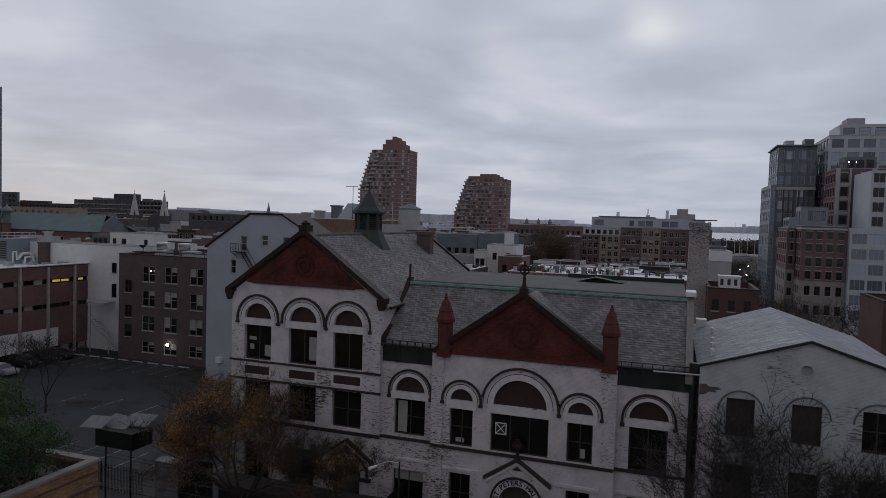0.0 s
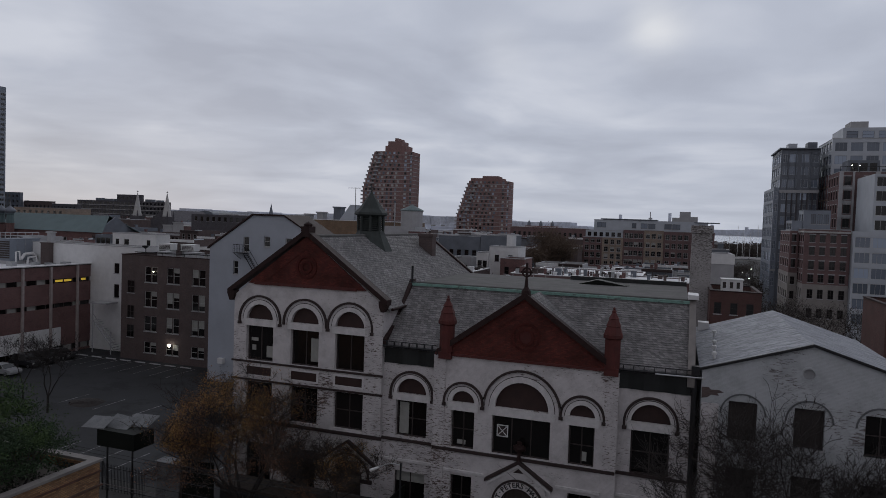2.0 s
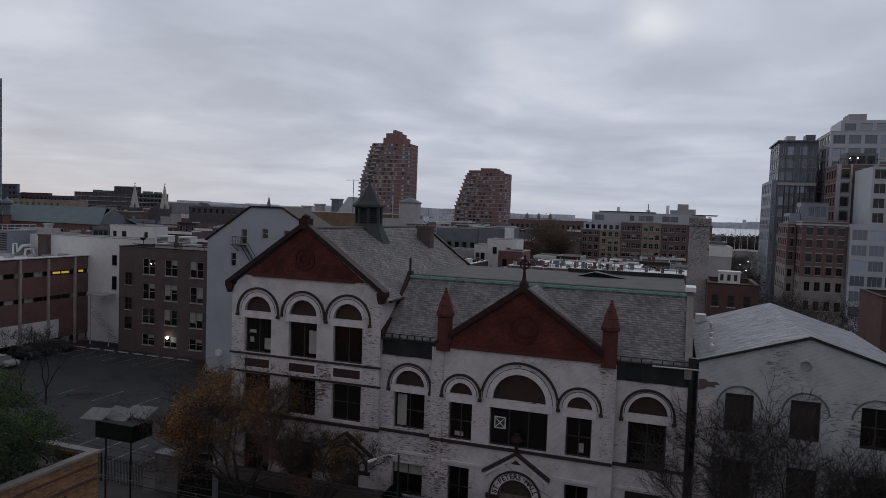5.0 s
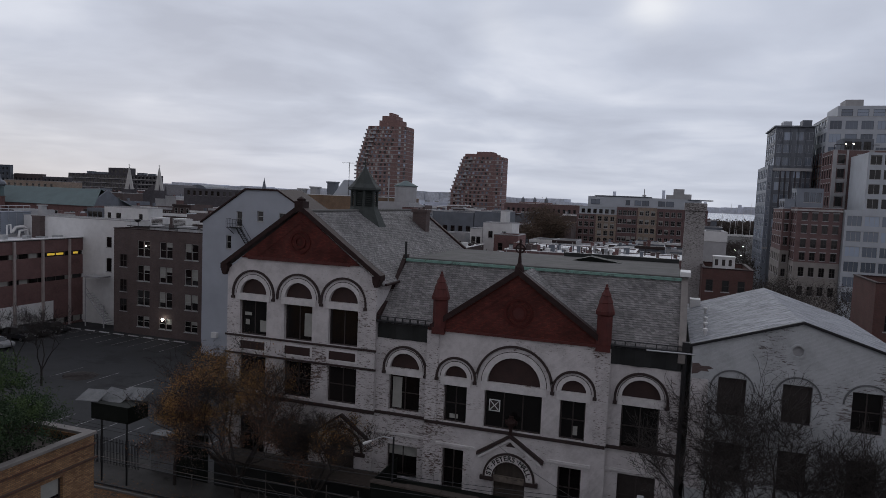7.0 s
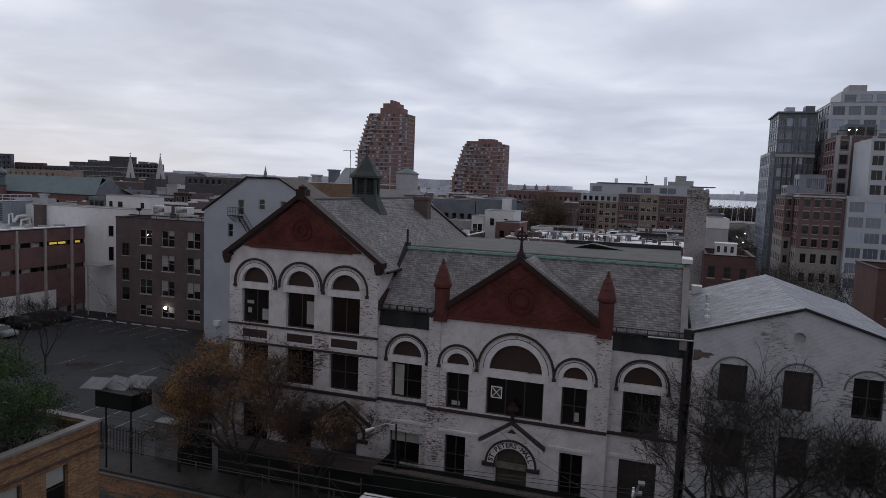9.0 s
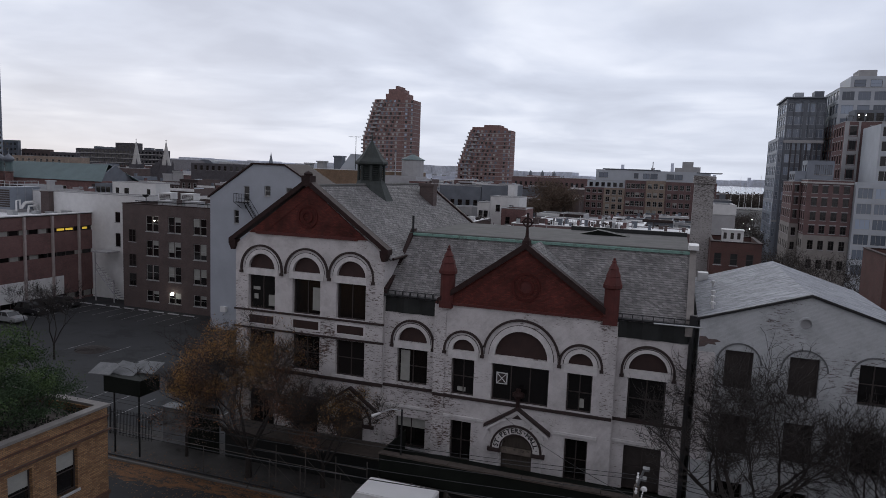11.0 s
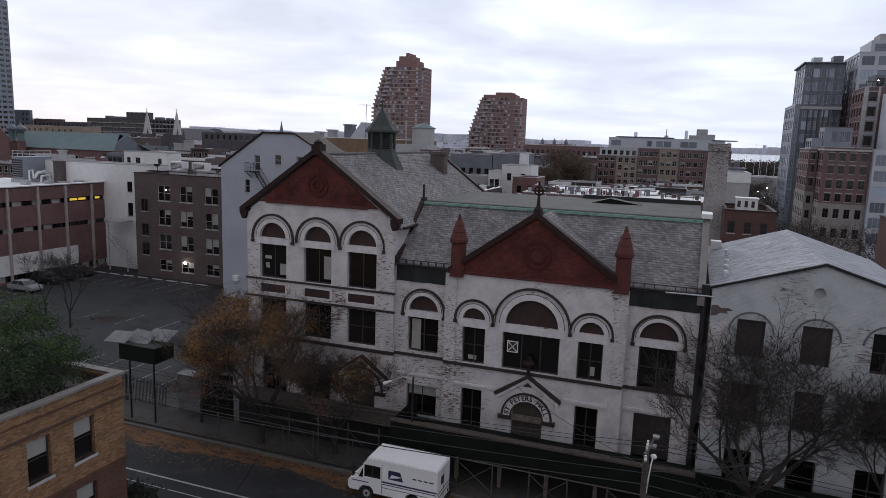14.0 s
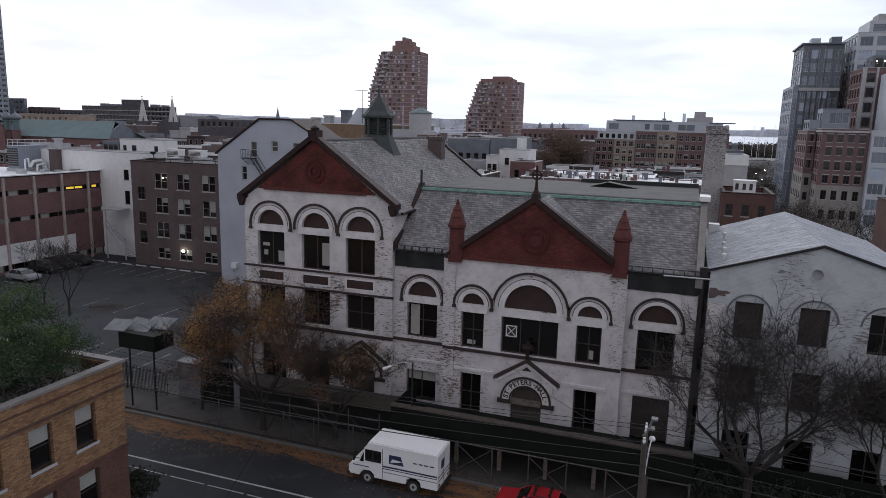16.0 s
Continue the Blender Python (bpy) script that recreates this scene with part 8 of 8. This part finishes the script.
for z, y, r in ((9.1, 25.75, 0.022), (9.5, 25.9, 0.014), (10.3, 25.3, 0.012), (10.4, 26.3, 0.012), (10.4, 26.7, 0.012)):
    wire((-0.72, y, z), (-42, y, z - 0.15), 0.7, r)
    wire((-0.72, y, z), (40, y, z + 0.1), 0.7, r)
wire((-17.3, 25.8, 8.45), (-22.5, 26.3, 0.2), 0.02, 0.014, "guy wire down to the pavement")
wire((-0.72, 26.0, 9.7), (-10.5, FY - 0.2, 6.2), 0.3, 0.012, "service cable to the hall")
wire((-0.72, 26.0, 9.5), (9, FY - 0.2, 5.0), 0.3, 0.012, "service cable to the white building")

# ================= vehicles =================


def wheel(parent, x, y, r, w, rim):
    t = part("wheel", Geo().tube((x, y - w / 2, r), (x, y + w / 2, r), r, seg=20), M_RUBBER, parent)
    part("rim", Geo().tube((x, y - w / 2 - 0.012, r), (x, y + w / 2 + 0.012, r), r * 0.58, seg=16), rim, t)
    part("hub", Geo().tube((x, y - w / 2 - 0.03, r), (x, y + w / 2 + 0.03, r), r * 0.22, seg=10), M_DARKMETAL, t)


van = thing("delivery_van", "white walk-in delivery van with blue side stripes, parked at the kerb", "van", -15.55, 36.05, 0.0)
L0, L1, W = -2.8, 3.08, 1.08
b = Geo().prism([(L0 + 0.75, 0.5), (L0 + 0.15, 0.5), (L0, 0.62), (L0, 1.05), (L0 + 0.12, 1.22), (L0 + 0.62, 1.32), (L0 + 1.08, 2.38), (L0 + 1.3, 2.6), (L0 + 1.5, 2.68), (L1 - 0.1, 2.74), (L1, 2.66), (L1, 0.5), (L1 - 1.05, 0.5), (L1 - 1.1, 0.8), (L1 - 1.35, 0.98), (L1 - 1.75, 0.98), (L1 - 2.0, 0.8), (L1 - 2.05, 0.5), (L0 + 1.75, 0.5), (L0 + 1.7, 0.72), (L0 + 1.5, 0.9), (L0 + 1.05, 0.9), (L0 + 0.82, 0.72)], 2 * W, lambda u, z, d: (u, -W + d, z))
part("body", b, M_VANWHITE, van, "white van body")
part("roof", Geo().box(L0 + 1.35, L1 - 0.06, -W + 0.05, W - 0.05, 2.735, 2.775), M_VANWHITE, van)
part("roof_rail", Geo().box(L0 + 1.3, L1, -W - 0.02, -W + 0.05, 2.62, 2.72), M_VANWHITE, van)
part("side_window", Geo().box(L0 + 1.12, L0 + 2.2, -W - 0.012, -W - 0.002, 1.52, 2.28), M_GLASS, van)
part("window_frame", Geo().box(L0 + 1.62, L0 + 1.68, -W - 0.02, -W - 0.012, 1.5, 2.3), M_FRAME, van)
part("door_seam", Geo().box(L0 + 2.28, L0 + 2.31, -W - 0.006, -W - 0.001, 0.55, 2.5), M_FRAME, van)
part("quarter_window", Geo().prism([(L0 + 0.74, 1.42), (L0 + 1.02, 1.42), (L0 + 1.04, 2.1)], 0.008, front(-W - 0.01)), M_GLASS, van)
part("windscreen", Geo().quad((L0 + 0.65, -W + 0.12, 1.42), (L0 + 0.65, W - 0.12, 1.42), (L0 + 1.04, W - 0.12, 2.32), (L0 + 1.04, -W + 0.12, 2.32)).quad((L0 + 0.62, -W + 0.12, 1.42), (L0 + 0.62, W - 0.12, 1.42), (L0 + 1.01, W - 0.12, 2.32), (L0 + 1.01, -W + 0.12, 2.32)), M_GLASS, van)
part("stripe", Geo().box(L0 + 2.32, L1 - 0.02, -W - 0.006, -W - 0.001, 1.32, 1.42), M_NAVY, van, "navy blue stripe")
part("stripe", Geo().box(L0 + 2.32, L1 - 0.02, -W - 0.006, -W - 0.001, 1.2, 1.25), M_NAVY, van)
part("stripe", Geo().box(L0 + 2.32, L1 - 0.02, -W - 0.006, -W - 0.001, 0.98, 1.02), M_DARKGREY, van)
part("stripe", Geo().box(L0 + 0.3, L0 + 1.4, -W - 0.006, -W - 0.001, 1.1, 1.16), M_NAVY, van)
part("emblem", Geo().prism([(L0 + 2.72, 1.62), (L0 + 3.7, 1.62), (L0 + 3.5, 2.2), (L0 + 2.72, 2.2)], 0.006, front(-W - 0.008)), M_NAVY, van, "plain blue emblem patch")
part("emblem_flash", Geo().prism([(L0 + 2.8, 1.7), (L0 + 3.4, 1.82), (L0 + 3.6, 1.9), (L0 + 2.95, 1.95)], 0.004, front(-W - 0.013)), M_VANWHITE, van)
for k in range(4):
    part("lettering_bar", Geo().box(L0 + 4.3 + k * 0.36, L0 + 4.56 + k * 0.36, -W - 0.006, -W - 0.001, 1.92, 2.0), M_NAVY, van)
part("rear_emblem", Geo().box(L1 + 0.001, L1 + 0.006, -0.45, 0.1, 1.6, 2.15), M_NAVY, van)
part("rear_seam", Geo().box(L1 + 0.001, L1 + 0.008, -0.02, 0.02, 0.6, 2.5), M_FRAME, van)
for z in (0.95, 1.2):
    part("rear_stripe", Geo().box(L1 + 0.001, L1 + 0.005, -W + 0.05, W - 0.05, z, z + 0.07), M_NAVY, van)
part("bumper", Geo().box(L1, L1 + 0.16, -W, W, 0.38, 0.52), M_DARKMETAL, van)
part("bumper", Geo().box(L0 - 0.1, L0 + 0.06, -W, W, 0.42, 0.62), M_DARKMETAL, van)
for y in (-0.8, 0.8):
    part("headlight", Geo().tube((L0 - 0.02, y, 0.85), (L0 + 0.03, y, 0.85), 0.12), M_FRAMEW, van)
    part("tail_light", Geo().box(L1 + 0.001, L1 + 0.03, y - 0.08, y + 0.08, 0.62, 0.8), M_CARRED, van)
part("mirror", Geo().tube((L0 + 0.75, -W, 1.6), (L0 + 0.55, -W - 0.3, 1.75), 0.02).box(L0 + 0.5, L0 + 0.56, -W - 0.42, -W - 0.2, 1.6, 2.0), M_DARKMETAL, van)
for x in (L0 + 1.26, L1 - 1.55):
    wheel(van, x, -W + 0.16, 0.4, 0.26, M_CONC)
    wheel(van, x, W - 0.16, 0.4, 0.26, M_CONC)


def car(label, x, y, rz, paint, group="", boxy=0.0):
    c = thing("car", label, "car", x, y, 0.0, group=group, rz=rz)
    h = 1.46 + boxy
    body = [(-2.2, 0.35), (2.15, 0.35), (2.22, 0.6), (2.12, 0.86), (1.05, 0.98), (-1.75, 1.0), (-2.2, 0.92), (-2.28, 0.6)]
    part("body", Geo().prism(body, 1.76, lambda u, z, d: (u, -0.88 + d, z)), paint, c)
    cab = [(1.0, 0.96), (0.35, h - 0.06), (0.1, h), (-1.1 - boxy, h), (-1.4 - boxy, h - 0.08), (-1.85, 0.98)]
    g = Geo()
    for i in range(len(cab)):
        p, q = cab[i], cab[(i + 1) % len(cab)]
        wp, wq = (0.84 if p[1] < 1.1 else 0.66), (0.84 if q[1] < 1.1 else 0.66)
        g.quad((p[0], -wp, p[1]), (q[0], -wq, q[1]), (q[0], wq, q[1]), (p[0], wp, p[1]))
    for s in (-1, 1):
        g.quad(*[(u, s * (0.84 if z < 1.1 else 0.66), z) for u, z in cab])
    part("glasshouse", g, M_GLASS, c, "dark car windows")
    part("roof", Geo().prism([(0.3, h - 0.05), (0.1, h + 0.012), (-1.1 - boxy, h + 0.012), (-1.42 - boxy, h - 0.06)], 1.3, lambda u, z, d: (u, -0.65 + d, z)), paint, c)
    for s in (-1, 1):
        for u0, u1 in ((1.0, 0.35), (-0.35, -0.4), (-1.75, -1.35 - boxy)):
            part("pillar", Geo().tube((u0, s * 0.85, 0.97), (u1, s * 0.67, h - 0.04), 0.035, seg=5), paint, c)
        part("headlight", Geo().box(2.1, 2.2, s * 0.68 - 0.16, s * 0.68 + 0.16, 0.62, 0.78), M_FRAMEW, c)
        part("tail_light", Geo().box(-2.27, -2.2, s * 0.68 - 0.16, s * 0.68 + 0.16, 0.66, 0.84), M_CARRED, c)
    for u in (-1.4, 1.35):
        for s in (-0.78, 0.78):
            wheel(c, u, s, 0.32, 0.2, M_GALV)
    return c


rc = car("red hatchback with a black roof rack parked at the kerb", -6.75, 35.5, 180, M_CARRED)
for u in (-0.95, -0.1):
    part("rack_bar", Geo().tube((u, -0.66, 1.58), (u, 0.66, 1.58), 0.025, seg=6), M_DARKMETAL, rc)
    for q in (-0.35, 0.05, 0.4):
        part("rack_clamp", Geo().box(u - 0.06, u + 0.06, q - 0.05, q + 0.05, 1.56, 1.76), M_DARKMETAL, rc)
for q in (-0.58, 0.58):
    part("rack_rail", Geo().tube((-1.15, q, 1.55), (0.15, q, 1.55), 0.022, seg=6), M_DARKMETAL, rc)
car("silver saloon parked in the lot", -82.6, 64.5, 0, M_CARGREY, "parked cars")
car("dark estate car parked in the lot", -84.6, 72.0, 0, M_CARDARK, "parked cars", 0.25)
car("dark jeep parked in the lot", -84.4, 69.2, 0, M_CARDARK, "parked cars", 0.3)
car("dark saloon parked in the lot", -84.8, 75.2, 0, M_CARDARK, "parked cars")
hp = Geo()
n = 18
for k in range(4):
    r = (1.6, 1.25, 0.7, 0.0)[k]
    for i in range(n):
        w = 2 * math.pi * i / n
        q = r * (1 + 0.35 * noise.noise((math.cos(w) * 1.3, math.sin(w) * 1.3, k * 0.7)))
        hp.v.append((-62.6 + 1.3 * q * math.cos(w), 58.9 + q * math.sin(w), (0.021, 0.22, 0.42, 0.5)[k] + 0.1 * noise.noise((q * math.cos(w) * 2, q * math.sin(w) * 2, 5.0)) * (k > 0)))
for k in range(3):
    for i in range(n):
        j = (i + 1) % n
        hp.f.append((k * n + i, k * n + j, (k + 1) * n + j, (k + 1) * n + i))
        hp.m.append(0)
solid("dirt_mound", hp, M_BARK, "low dark heap of dirt on the parking lot", "heap")
